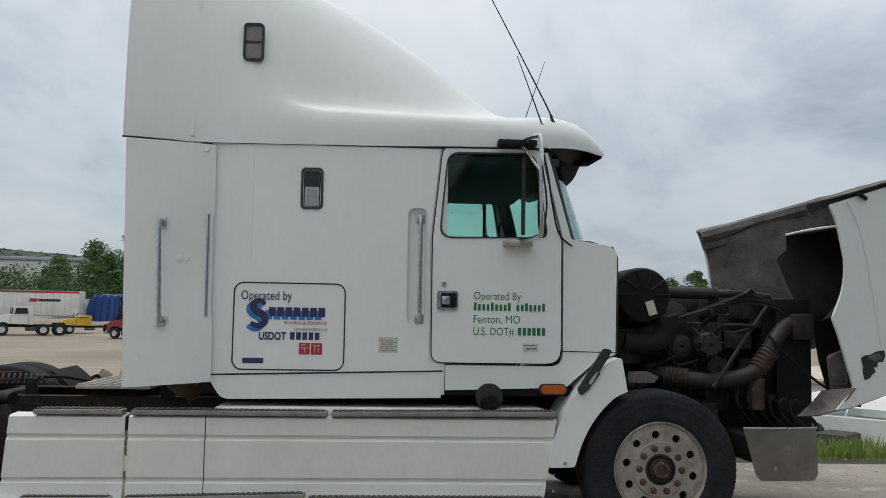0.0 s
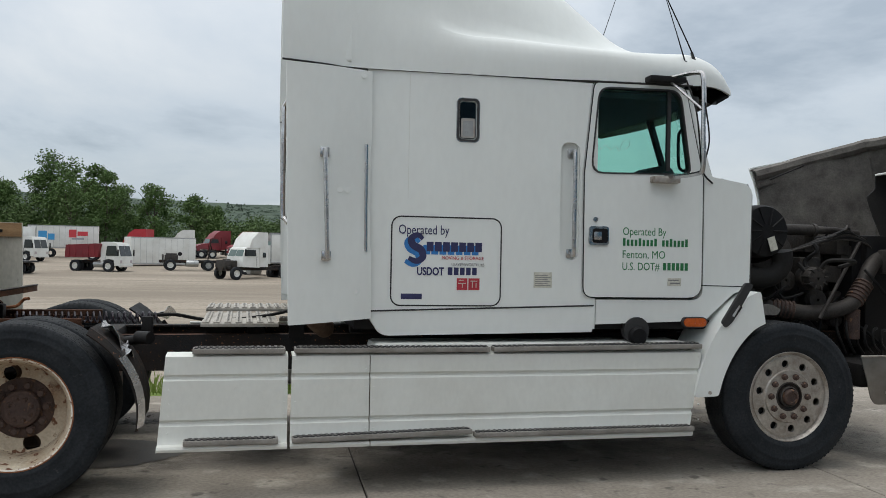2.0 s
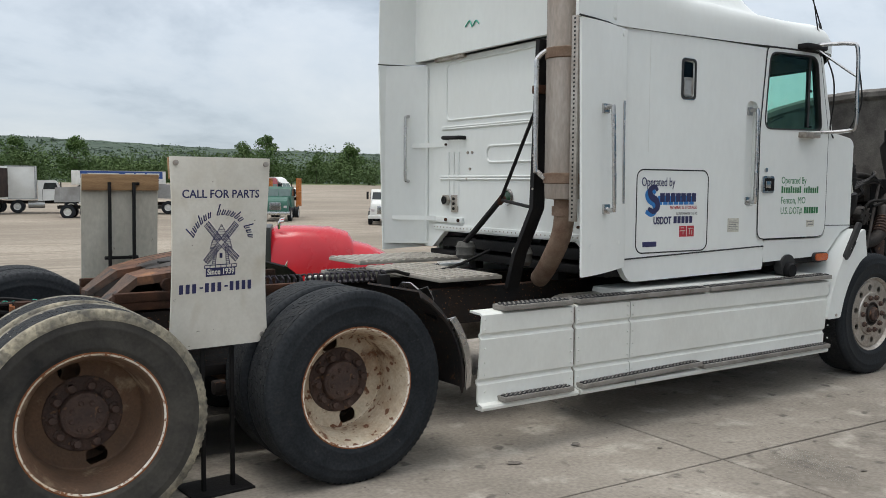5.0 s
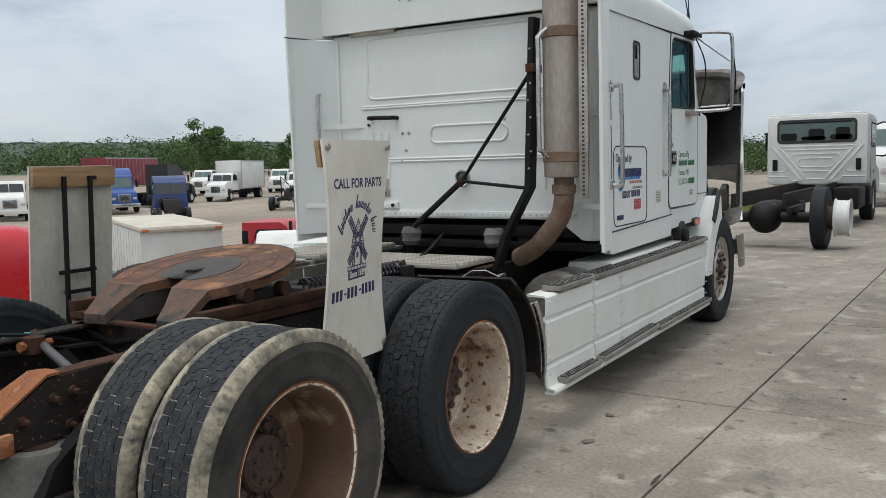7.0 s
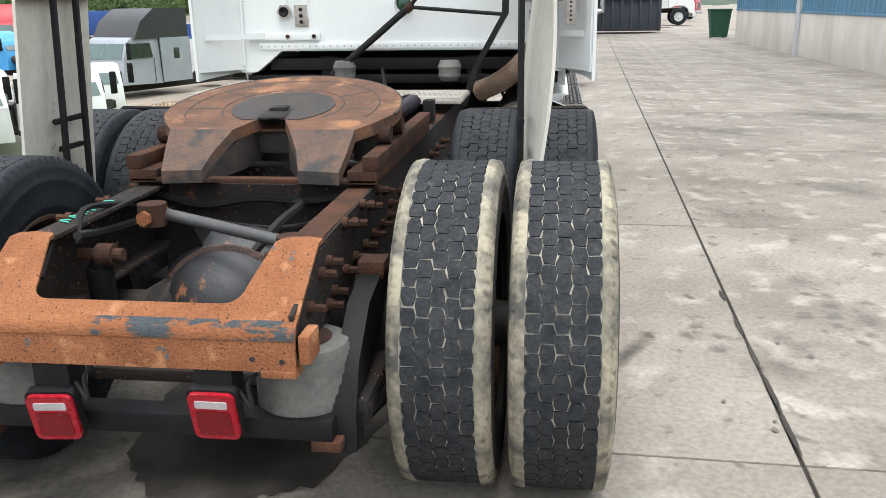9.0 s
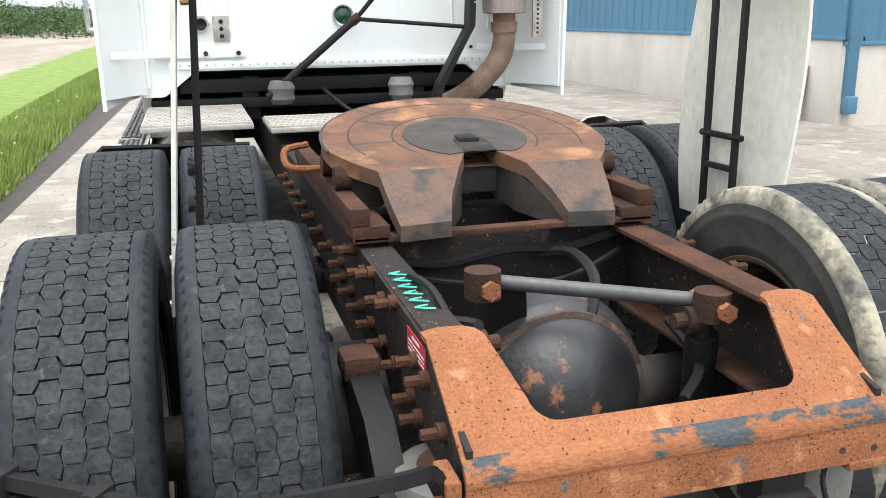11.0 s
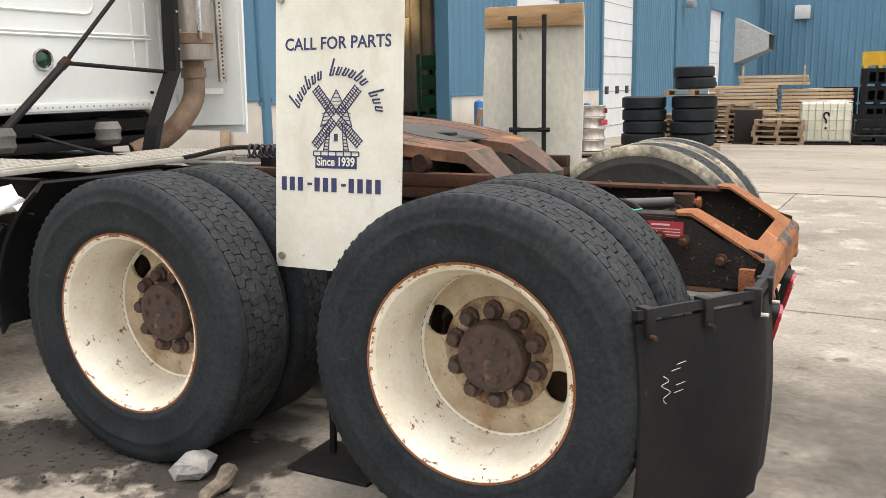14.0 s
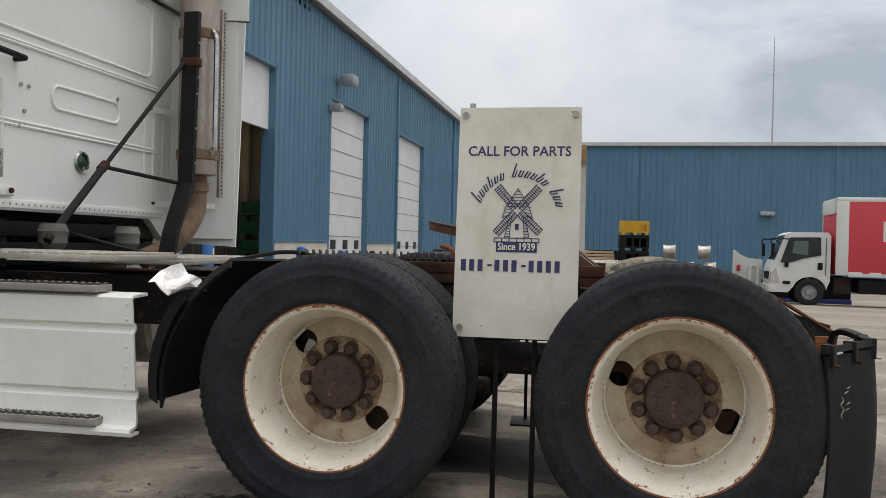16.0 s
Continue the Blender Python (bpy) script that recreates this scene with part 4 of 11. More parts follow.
def roof_rows(steps=5):
    keys = []
    for x, sec in ROOF:
        half = [p for p in smooth_line([Vector((x, y, z)) for y, z in sec], 3)]
        keys.append(half)
    rows = []
    cols = [smooth_line([k[j] for k in keys], steps) for j in range(len(keys[0]))]
    for i in range(len(cols[0])):
        half = [c[i] for c in cols]
        rows.append([Vector((p.x, -p.y, p.z)) for p in half] + [p for p in reversed(half[:-1])])
    return rows


def bowed(p):
    k = min(1.0, max(0.0, (p.x + 0.80) / 0.46))
    short = 0.20 * max(0.0, -3.05 - p.x) * (p.y > 0.6)
    return Vector((p.x + short + 0.09 * k * (1 - (p.y / 1.1) ** 2), p.y, p.z + 0.045 * k))


bm = bmesh.new()
roof_lines = [[bowed(p) for p in row] for row in roof_rows()]
loft(bm, roof_lines)
solid(bm, 0.02)
roof = part("roof_fairing", bm, WHITE, truck, "tall white aerodynamic roof fairing", smooth=60)
for s in (-1, 1):
    part("roof_seam", line_on(s, [(-2.95, 2.60), (-1.5, 2.612), (-0.75, 2.625)], 0.007, 1.113), SEAM, roof)
    part("roof_seam", tubes(([(-3.50 if s < 0 else -3.41, s * 1.29, 2.585), (-3.2, s * 1.225, 2.58), (-2.95, s * 1.125, 2.565)], 0.006, 2), seg=4), SEAM, roof)
    vent = part("roof_window", plated(rrect(-2.80, -2.665, 3.155, 3.41, 0.03), s * 1.075, s * 1.045, (rrect(-2.785, -2.68, 3.17, 3.395, 0.02),), Matrix.Translation((0, s * 0.035, 0))), GASKET, roof)
    part("mesh_screen", plated(rrect(-2.79, -2.675, 3.165, 3.40, 0.02), s * 1.09, s * 1.05, m=Matrix.Translation((0, s * 0.01, 0))), GREYINK, vent)
    part("screen_bar", box(-2.785, -2.68, s * 1.09, s * 1.105, 3.275, 3.29), GASKET, vent)
part("roof_rear_panel", plated(roundpoly([(-1.18, 2.61), (1.18, 2.61), (1.12, 3.60), (0.95, 3.85), (-0.95, 3.85), (-1.12, 3.60)], 0.03), -3.12, -3.08, plane="yz"), WHITE, roof)
bm = bmesh.new()
tube(bm, [(-3.125, 0.42, 2.80), (-3.125, 0.36, 2.84), (-3.125, 0.33, 2.79), (-3.125, 0.28, 2.83), (-3.125, 0.24, 2.80)], 0.006, 4, 3)
part("marker_scrawl", bm, MINT, roof)
for x, y, h, lx, ly, dark in ((-0.65, -1.05, 1.40, -0.71, 0.10, 1), (-0.765, -1.07, 0.52, -0.20, -0.02, 1), (-0.74, 1.03, 1.12, 0.36, -0.05, 0)):
    ant = part("antenna", tubes(([(x, y, 2.70), (x + lx * 0.15, y + ly * 0.15, 2.74 + h * 0.15), (x + lx, y + ly, 2.74 + h)], [0.008, 0.0025], 3), seg=6), PLASTIC, roof, "thin whip antenna")
    bm = bmesh.new()
    tube(bm, [(x, y, 2.64), (x + lx * 0.10, y + ly * 0.1, 2.76 + h * 0.08)], [0.016, 0.010], 8)
    part("antenna_spring", bm, GASKET, ant)

# windscreen and cab inside
bm = bmesh.new()
rows = []
for z, xc, xs, w in ((2.0, -0.30, -0.575, 1.05), (2.2, -0.37, -0.63, 1.04), (2.4, -0.44, -0.68, 1.03), (2.62, -0.52, -0.745, 1.02)):
    rows.append([(xs + (xc - xs) * (1 - abs(k / 8 - 1) ** 2.6), w * (k / 8 - 1), z) for k in range(17)])
loft(bm, rows)
solid(bm, 0.006)
ws = part("windscreen", bm, GLASS, truck, "green-tinted curved windscreen")
bm = bmesh.new()
tube(bm, rows[0], 0.022, 6, 1)
tube(bm, rows[-1], 0.022, 6, 1)
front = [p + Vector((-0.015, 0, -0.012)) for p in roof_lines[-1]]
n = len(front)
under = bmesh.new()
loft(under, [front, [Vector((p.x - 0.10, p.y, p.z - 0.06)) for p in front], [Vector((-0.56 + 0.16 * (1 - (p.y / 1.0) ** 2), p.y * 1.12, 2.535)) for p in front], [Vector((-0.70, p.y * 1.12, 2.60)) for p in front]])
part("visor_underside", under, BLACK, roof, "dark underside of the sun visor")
for k in (0, 16):
    tube(bm, [r[k] for r in rows], 0.026, 6, 1)
part("windscreen_gasket", bm, GASKET, ws)
bm = bmesh.new()
loft(bm, [[(xs + (xc - xs) * (1 - abs(k / 8 - 1) ** 2.6), w * (k / 8 - 1), z) for k in range(17)] for z, xc, xs, w in ((2.015, -0.27, -0.55, 1.06), (1.985, -0.22, -0.33, 1.06), (1.94, -0.21, -0.27, 1.07))])
solid(bm, 0.015)
part("cowl_top", bm, WHITE, truck)
part("firewall", box(-0.33, -0.28, -1.04, 1.04, 0.98, 1.96, 0.02), BLACK, truck)
part("dashboard", box(-0.78, -0.36, -1.02, 1.02, 1.55, 2.02, 0.06), SEAT, truck, "dark dashboard")
part("centre_post", tubes(([(-0.325, 0.0, 2.0), (-0.535, 0.0, 2.63)], 0.032, 1), seg=6), GASKET, ws, "dark post between the windscreen halves")
part("gauge_pod", plated(roundpoly([(-0.72, 2.0), (-0.67, 2.12), (-0.58, 2.165), (-0.46, 2.15), (-0.40, 2.0)], 0.02), -0.30, 0.02), SEAT, truck, "dark pod on the dashboard")
for s in (-1, 1):
    part("pillar_handle", tubes(([(-0.735, s * 1.0, 2.34), (-0.785, s * 1.0, 2.315), (-0.785, s * 1.0, 2.12), (-0.765, s * 1.0, 2.065), (-0.725, s * 1.0, 2.06)], 0.011, 3), seg=8), PLASTIC, truck, "black inside grab handle on the pillar")
part("steering_wheel", turned([(0.205, -0.015), (0.22, 0.0), (0.205, 0.015), (0.19, 0.0)], 28, Matrix.Translation((-0.88, 0.52, 2.0)) @ Matrix.Rotation(radians(62), 4, "Y") @ Matrix.Rotation(radians(90), 4, "X"), True), SEAT, truck)
for y in (-0.52, 0.52):
    bm = box(-1.62, -1.10, y - 0.25, y + 0.25, 1.35, 1.55, 0.06)
    bx(bm, -1.72, -1.56, y - 0.24, y + 0.24, 1.52, 2.10, 0.06)
    part("seat", bm, SEAT, truck, "dark cab seat")
part("sleeper_curtain", box(-1.80, -1.76, -1.05, 1.05, 1.0, 2.58, 0.01), SEAT, truck)
part("headliner", box(-2.9, -0.66, -1.05, 1.05, 2.52, 2.57, 0.01), SEAT, truck)

# exhaust stack and its bracket post behind the sleeper
ex = part("exhaust_pipe", turned([(0.045, 1.48), (0.125, 1.49), (0.128, 1.56), (0.128, 3.35), (0.10, 3.42), (0.065, 3.44), (0.065, 3.9), (0.06, 3.9)], 32, Matrix.Translation((-3.30, -0.955, 0)) @ Matrix.Rotation(radians(90), 4, "X")), STACK, truck, "tall tarnished steel exhaust stack")
for z in (1.62, 2.41):
    part("clamp_band", turned([(0.129, z - 0.035), (0.136, z - 0.03), (0.136, z + 0.03), (0.129, z + 0.035)], 32, Matrix.Translation((-3.30, -0.955, 0)) @ Matrix.Rotation(radians(90), 4, "X")), PIPE_RUST, ex)
part("heat_shield_handle", tubes(([(-3.42, -0.90, 2.43), (-3.46, -0.86, 2.38), (-3.465, -0.86, 2.3), (-3.465, -0.86, 1.72), (-3.45, -0.87, 1.66), (-3.42, -0.90, 1.62)], 0.016, 3)), CHROME, ex)
bm = bmesh.new()
tube(bm, [(-3.30, -0.955, 1.50), (-3.30, -0.955, 1.34), (-3.30, -0.92, 1.22), (-3.27, -0.80, 1.08), (-3.22, -0.68, 0.99), (-3.15, -0.55, 0.93)], 0.066, 16, 5)
tube(bm, [(-3.30, -0.955, 1.38), (-3.30, -0.955, 1.44)], 0.078, 16)
part("exhaust_elbow", bm, PIPE_RUST, ex, "rusty curved exhaust elbow")
bm = bmesh.new()
for z0, z1, p0, p1 in ((0.86, 1.10, -0.44, -0.52), (1.10, 1.42, -0.52, -0.70), (1.42, 2.52, -0.70, -0.745)):
    vs = []
    for y, z in ((p0, z0), (p1, z1)):
        vs.append([bm.verts.new((-3.34 + dx, y + dy, z)) for dx, dy in ((-0.05, -0.05), (0.05, -0.05), (0.05, -0.012), (-0.05, -0.012))])
    for k in range(4):
        bm.faces.new((vs[0][k], vs[0][(k + 1) % 4], vs[1][(k + 1) % 4], vs[1][k]))
    bm.faces.new(vs[1])
post = part("stack_post", bm, BLACK, truck, "black steel exhaust bracket post")
part("brace_rod", tubes(([(-3.31, -0.745, 2.20), (-3.16, -0.10, 1.46)], 0.013, 1), seg=10), BLACK, post)
part("brace_foot", tubes(([(-3.16, -0.12, 1.48), (-3.185, 0.42, 1.04)], 0.022, 1), seg=10), BLACK, post)
part("cross_strut", tubes(([(-3.16, -0.11, 1.465), (-3.31, -0.72, 1.415)], 0.012, 1), seg=10), BLACK, post)
part("brace_collar", tubes(([(-3.155, -0.08, 1.445), (-3.158, -0.125, 1.482)], 0.027, 1), seg=12), RUST_BROWN, post)
part("post_clamp", box(-3.40, -3.28, -0.80, -0.735, 2.17, 2.225, 0.006), RUST_BROWN, post, "rusty clamp on the bracket post")
for k in range(8):
    bm = bmesh.new()
    rod(bm, (-3.396, -0.748 - 0.018 * (k % 2), 1.55 + 0.11 * k), (-3.386, -0.748 - 0.018 * (k % 2), 1.55 + 0.11 * k), 0.007, 8)
    part("post_bolt", bm, ALU, post)
strip = part("perforated_strip", box(-3.39, -3.37, -1.16, -1.10, 1.35, 2.62, 0.003), ALU, truck, "galvanised strip with a row of holes")
bm = bmesh.new()
for k in range(48):
    bx(bm, -3.392, -3.372, -1.137, -1.123, 1.372 + k * 0.026, 1.384 + k * 0.026)
tagged(part("strip_hole", bm, SEAM, strip), kind="stuff")

# frame rails, cross members and rusty tail
for s in (-1, 1):
    out = [(-6.80, 0.797), (-6.70, 0.860), (-6.5, 0.868), (-5.9, 0.875), (1.05, 0.888), (1.05, 0.64), (-6.93, 0.64), (-6.93, 0.76)]
    rail = part("frame_rail", plated(out, s * 0.432, s * 0.42), FRAME, truck, "rust-streaked black frame rail")
    bm = box(-6.66, 1.05, s * 0.34, s * 0.425, 0.876, 0.890, 0.003)
    for v in bm.verts:
        v.co.z -= 0.018 * (v.co.x < -5)
    bx(bm, -6.9, 1.05, s * 0.34, s * 0.425, 0.64, 0.653, 0.003)
    part("rail_flange", bm, RUST_BROWN if s < 0 else FRAME, rail)
    spots = [(-6.68, 0.79), (-6.80, 0.735), (-6.56, 0.70), (-6.62, 0.68), (-6.60, 0.80)]
    spots += [(-6.40 + 0.12 * k, 0.86 - 0.03 * (k % 2)) for k in range(6)] + [(-6.42 + 0.14 * k, 0.72) for k in range(6)]
    spots += [(-5.7 + 0.22 * k, 0.76) for k in range(8)]
    bm = bmesh.new()
    rod(bm, (0, 0, 0), (0, s * 0.019, 0), 0.019, 10)
    rod(bm, (0, s * 0.019, 0), (0, s * 0.050, 0), 0.012, 6)
    bolt = finish(bm, "rail_bolt", 40)
    bolt.materials.append(RUST_BROWN)
    for x, z in spots:
        part("rail_bolt", bolt, RUST_BROWN, rail, "", Matrix.Translation((x, s * 0.43, z)))
    if s > 0:
        bm = bmesh.new()
        for k in range(6):
            x = -6.52 + k * 0.052
            tube(bm, [(x, 0.37, 0.878), (x + 0.02, 0.41, 0.878), (x + 0.03, 0.38, 0.878)], 0.0028, 4, 2)
        part("paint_mark", bm, MINT, rail)
        bars([(-6.665, -6.515, 0.797, 0.850)], 0.002, RED_INK, rail, "warning_label", Matrix.Translation((0, 0.4335, 0)) @ HALF_TURN @ Matrix.Translation((13.19, 0, 0)))
        bars([(-6.655, -6.525, 0.804 + k * 0.010, 0.8065 + k * 0.010) for k in range(3)] + [(-6.62, -6.56, 0.836, 0.842)], 0.003, PAPER, rail, "label_bar", Matrix.Translation((0, 0.4335, 0)) @ HALF_TURN @ Matrix.Translation((13.19, 0, 0)))


def tail_z(x):
    return 0.882 if x > -6.70 else 0.882 + (x + 6.70) * 0.60


bm = bmesh.new()
arc = [(-6.885 + 0.05 * (1 - math.sin(radians(a))), 0.285 - 0.05 * (1 - math.cos(radians(a)))) for a in range(0, 91, 15)]
deck_out = [(-6.70, 0.322)] + arc + [(x, -y) for x, y in reversed(arc)] + [(-6.70, -0.322), (-6.70, -0.44), (-6.936, -0.44), (-6.936, 0.44), (-6.70, 0.44)]
plate(bm, deck_out, 0.0, -0.010, plane="xy")
for s in (-1, 1):
    plate(bm, [(-6.70, s * 0.322), (-6.665, s * 0.33), (-6.645, s * 0.35), (-6.64, s * 0.40), (-6.655, s * 0.44), (-6.70, s * 0.44)], 0.0, -0.010, plane="xy")
bmesh.ops.triangulate(bm, faces=[f for f in bm.faces if len(f.verts) > 4])
for v in bm.verts:
    v.co.z += tail_z(v.co.x)
lip = [(-6.932, tail_z(-6.932)), (-6.945, tail_z(-6.945) - 0.003), (-6.953, 0.724), (-6.957, 0.711), (-6.957, 0.622), (-6.947, 0.622), (-6.947, 0.709), (-6.940, 0.719), (-6.930, tail_z(-6.932) - 0.010)]
plate(bm, lip, -0.44, 0.44)
bmesh.ops.recalc_face_normals(bm, faces=bm.faces)
tail = part("rear_crossmember", bm, RUST, truck, "orange-rusted rear frame end plate", smooth=40)
bm = bmesh.new()
loft(bm, [[(x, y + 0.0, z) for y in (-0.4405, -0.2, 0.0, 0.2, 0.4405)] for x, z in ((-6.928, tail_z(-6.928) + 0.0012), (-6.934, tail_z(-6.934) + 0.0012), (-6.9465, tail_z(-6.945) - 0.001), (-6.9545, 0.725), (-6.9585, 0.711), (-6.9585, 0.703))])
part("bent_edge", bm, RUST_WORN, tail, "scraped grey bend along the plate")
for s in (-1, 1):
    part("end_bracket", box(-6.95, -6.86, s * 0.445, s * 0.475, 0.64, 0.715, 0.006), RUST, tail)
    part("end_tab", box(-6.96, -6.90, s * 0.35, s * 0.44, 0.606, 0.625, 0.003), RUST, tail)
for y, z in ((0.405, 0.652), (-0.405, 0.650), (-0.33, 0.655)):
    bm = bmesh.new()
    rod(bm, (-6.9585, y, z), (-6.950, y, z), 0.007, 10)
    part("bolt_hole", bm, SEAM, tail)
for x, h in ((-5.55, 0.22), (-4.6, 0.2), (-3.6, 0.2), (-2.0, 0.2)):
    part("cross_member", box(x - 0.06, x + 0.06, -0.42, 0.42, 0.88 - h, 0.88, 0.01), FRAME, truck)
part("cross_member", box(-5.90, -5.86, -0.42, 0.42, 0.62, 0.87, 0.006), FRAME, truck)
part("brake_line", tubes(([(-5.93, 0.38, 0.84), (-5.94, 0.2, 0.80), (-5.95, 0.0, 0.83), (-5.94, -0.2, 0.82), (-5.93, -0.36, 0.85)], 0.014, 5), ([(-5.93, 0.34, 0.78), (-5.97, 0.1, 0.74), (-6.0, -0.15, 0.74), (-5.95, -0.36, 0.80)], 0.009, 5), seg=6), HOSE, truck)
# added dark sheets cover the bright ground between the rails, standing in for shade
part("frame_tray", box(-6.0, -5.0, -0.41, 0.41, 0.48, 0.54, 0.01), FRAME, truck)
part("frame_tray", box(-6.62, -6.40, -0.41, 0.41, 0.42, 0.46, 0.01), FRAME, truck)
low = part("lower_bar", box(-6.88, -6.80, -0.50, 0.50, 0.395, 0.455, 0.008), BLACK, truck)
for s in (-1, 1):
    part("bar_foot", box(-6.88, -6.80, s * 0.44, s * 0.52, 0.365, 0.395, 0.004), RUST_BROWN, low)
    bag = part("air_bag", turned([(0.02, 0.0), (0.112, 0.0), (0.124, 0.012), (0.128, 0.04), (0.128, 0.185), (0.122, 0.203), (0.10, 0.209), (0.02, 0.209)], 112, Matrix.Translation((-6.74, s * 0.392, 0.420)) @ Matrix.Rotation(radians(90), 4, "X")), BAG, truck, "dusty grey ribbed suspension air bag")
    for v in bag.data.vertices:
        dx, dy = v.co.x + 6.74, v.co.y - s * 0.392
        g = 1 + (0.012 * math.cos(56 * math.atan2(dy, dx)) if 0.43 < v.co.z < 0.615 and math.hypot(dx, dy) > 0.12 else 0.0)
        v.co.x, v.co.y = -6.74 + dx * g, s * 0.392 + dy * g
    part("bag_plate", turned([(0.0, 0.0), (0.078, 0.0), (0.08, 0.005), (0.07, 0.010), (0.0, 0.012)], 28, Matrix.Translation((-6.74, s * 0.392, 0.627)) @ Matrix.Rotation(radians(90), 4, "X")), RUST_BROWN, bag, "rusty bag top plate")
    bm = bmesh.new()
    loft(bm, [[(x, s * 0.49, z), (x, s * 0.552, z), (x2, s * 0.552, z2), (x2, s * 0.49, z2), (x, s * 0.49, z)] for x, z, x2, z2 in
              ((-6.20, 0.56, -6.20, 0.66), (-6.38, 0.60, -6.40, 0.73), (-6.56, 0.58, -6.62, 0.69), (-6.68, 0.50, -6.77, 0.58), (-6.74, 0.42, -6.83, 0.46), (-6.75, 0.35, -6.84, 0.35))])
    bmesh.ops.holes_fill(bm, edges=bm.edges)
    arm_ = part("trailing_arm", bm, BLACK, truck, "curved black suspension arm", smooth=40)
    part("arm_clamp", box(-6.46, -6.36, s * 0.478, s * 0.566, 0.70, 0.76, 0.02), RUST_BROWN, arm_)
    part("hanger_arm", tubes(([(-6.80, s * 0.54, 0.43), (-6.5, s * 0.57, 0.40), (-6.2, s * 0.56, 0.46), (-5.9, s * 0.54, 0.6)], 0.035, 3)), BLACK, truck)
for y, z, tilt in ((0.219, 0.478, 6), (-0.217, 0.503, 0)):
    m = Matrix.Translation((-6.945, y, z - 0.008)) @ Matrix.Rotation(radians(tilt), 4, "Z") @ Matrix.Rotation(radians(-15), 4, "Y")
    tl = part("tail_lamp", plated(rrect(-0.066, 0.066, -0.078, 0.078, 0.02), 0.0, 0.026, m=m, plane="yz"), BLACK, truck)
    part("lens", plated(rrect(-0.06, 0.06, -0.072, 0.072, 0.018), -0.012, 0.002, m=m, plane="yz"), RED_RIM, tl, "deep red tail lamp lens")
    part("lens_field", plated(rrect(-0.045, 0.045, -0.058, 0.02, 0.008), -0.0145, -0.01, m=m, plane="yz"), RED_LENS, tl)
    part("reversing_lens", plated(rrect(-0.042, 0.042, 0.030, 0.052, 0.004), -0.0155, -0.008, m=m, plane="yz"), CLEAR_LENS, tl, "clear reversing lens")
    part("lamp_bracket", box(-6.94, -6.86, y - 0.05, y + 0.05, z + 0.03, 0.645, 0.005), BLACK, tl)
    part("pigtail_wire", tubes(([(-6.93, y - 0.06, 0.56), (-6.95, y - 0.10, 0.52), (-6.94, y - 0.09, 0.58), (-6.92, y - 0.11, 0.60)], 0.006, 4), seg=6), HOSE, tl)

# fifth wheel
bm = bmesh.new()
CY = -0.02


def plate_z(x):
    return 1.187 - (-5.0 - x) * 0.175 if x > -5.74 else 1.0575 + (x + 5.74) * 0.78


outline = [(-5.46 + 0.46 * math.cos(radians(a)), 0.46 * math.sin(radians(a))) for a in range(-102, 103, 6)]
outline += [(-5.66, 0.40), (-5.74, 0.345), (-5.82, 0.335), (-5.90, 0.32), (-5.895, 0.175), (-5.82, 0.15), (-5.74, 0.105), (-5.62, 0.052)]
outline += [(-5.50 + 0.05 * math.cos(radians(a)), 0.05 * math.sin(radians(a))) for a in range(90, -91, -20)]
outline += [(-5.62, -0.052), (-5.74, -0.105), (-5.82, -0.15), (-5.895, -0.175), (-5.90, -0.32), (-5.82, -0.335), (-5.74, -0.345), (-5.66, -0.40)]
plate(bm, outline, 0.0, -0.045, plane="xy")
bmesh.ops.triangulate(bm, faces=[f for f in bm.faces if len(f.verts) > 4])
for v in bm.verts:
    v.co.z += plate_z(v.co.x)
    v.co.y += CY
for f in bm.faces:
    if f.calc_center_median().x < -5.76:
        f.material_index = 1
fifth = part("fifth_wheel", bm, [PLATE5, RAMP], truck, "greasy rust-brown fifth wheel coupling plate", smooth=25)
bm = bmesh.new()
for r0, a0, a1 in ((0.235, -125, 125), (0.375, -110, 110), (0.46, -100, 100)):
    pts = [(-5.46 + r0 * math.cos(radians(a)), r0 * math.sin(radians(a))) for a in range(a0, a1 + 1, 5)]
    tube(bm, [Vector((x, y + CY, plate_z(x) - 0.0038)) for x, y in pts], 0.006, 5, 1)
for a in (-78, -40, 0, 40, 78):
    tube(bm, [Vector((-5.46 + r * math.cos(radians(a)), r * math.sin(radians(a)) + CY, plate_z(-5.46 + r * math.cos(radians(a))) - 0.0038)) for r in (0.375, 0.455)], 0.005, 5, 1)
for a in (-95, -55, 55, 95):
    tube(bm, [Vector((-5.46 + r * math.cos(radians(a)), r * math.sin(radians(a)) + CY, plate_z(-5.46 + r * math.cos(radians(a))) - 0.0038)) for r in (0.24, 0.37)], 0.006, 5, 1)
part("grease_groove", bm, GREASE, fifth)
pts = [(-5.46 + 0.20 * math.cos(radians(a)), 0.20 * math.sin(radians(a))) for a in range(-150, 151, 10)]
bm = plated(pts + [(-5.62, 0.055), (-5.5, 0.052), (-5.452, 0.0), (-5.5, -0.052), (-5.62, -0.055)], 0.003, -0.002, plane="xy")
bmesh.ops.triangulate(bm, faces=[f for f in bm.faces if len(f.verts) > 4])
for v in bm.verts:
    v.co.z += plate_z(v.co.x)
    v.co.y += CY
part("grease_patch", bm, GREASE, fifth, "black grease patch round the throat")
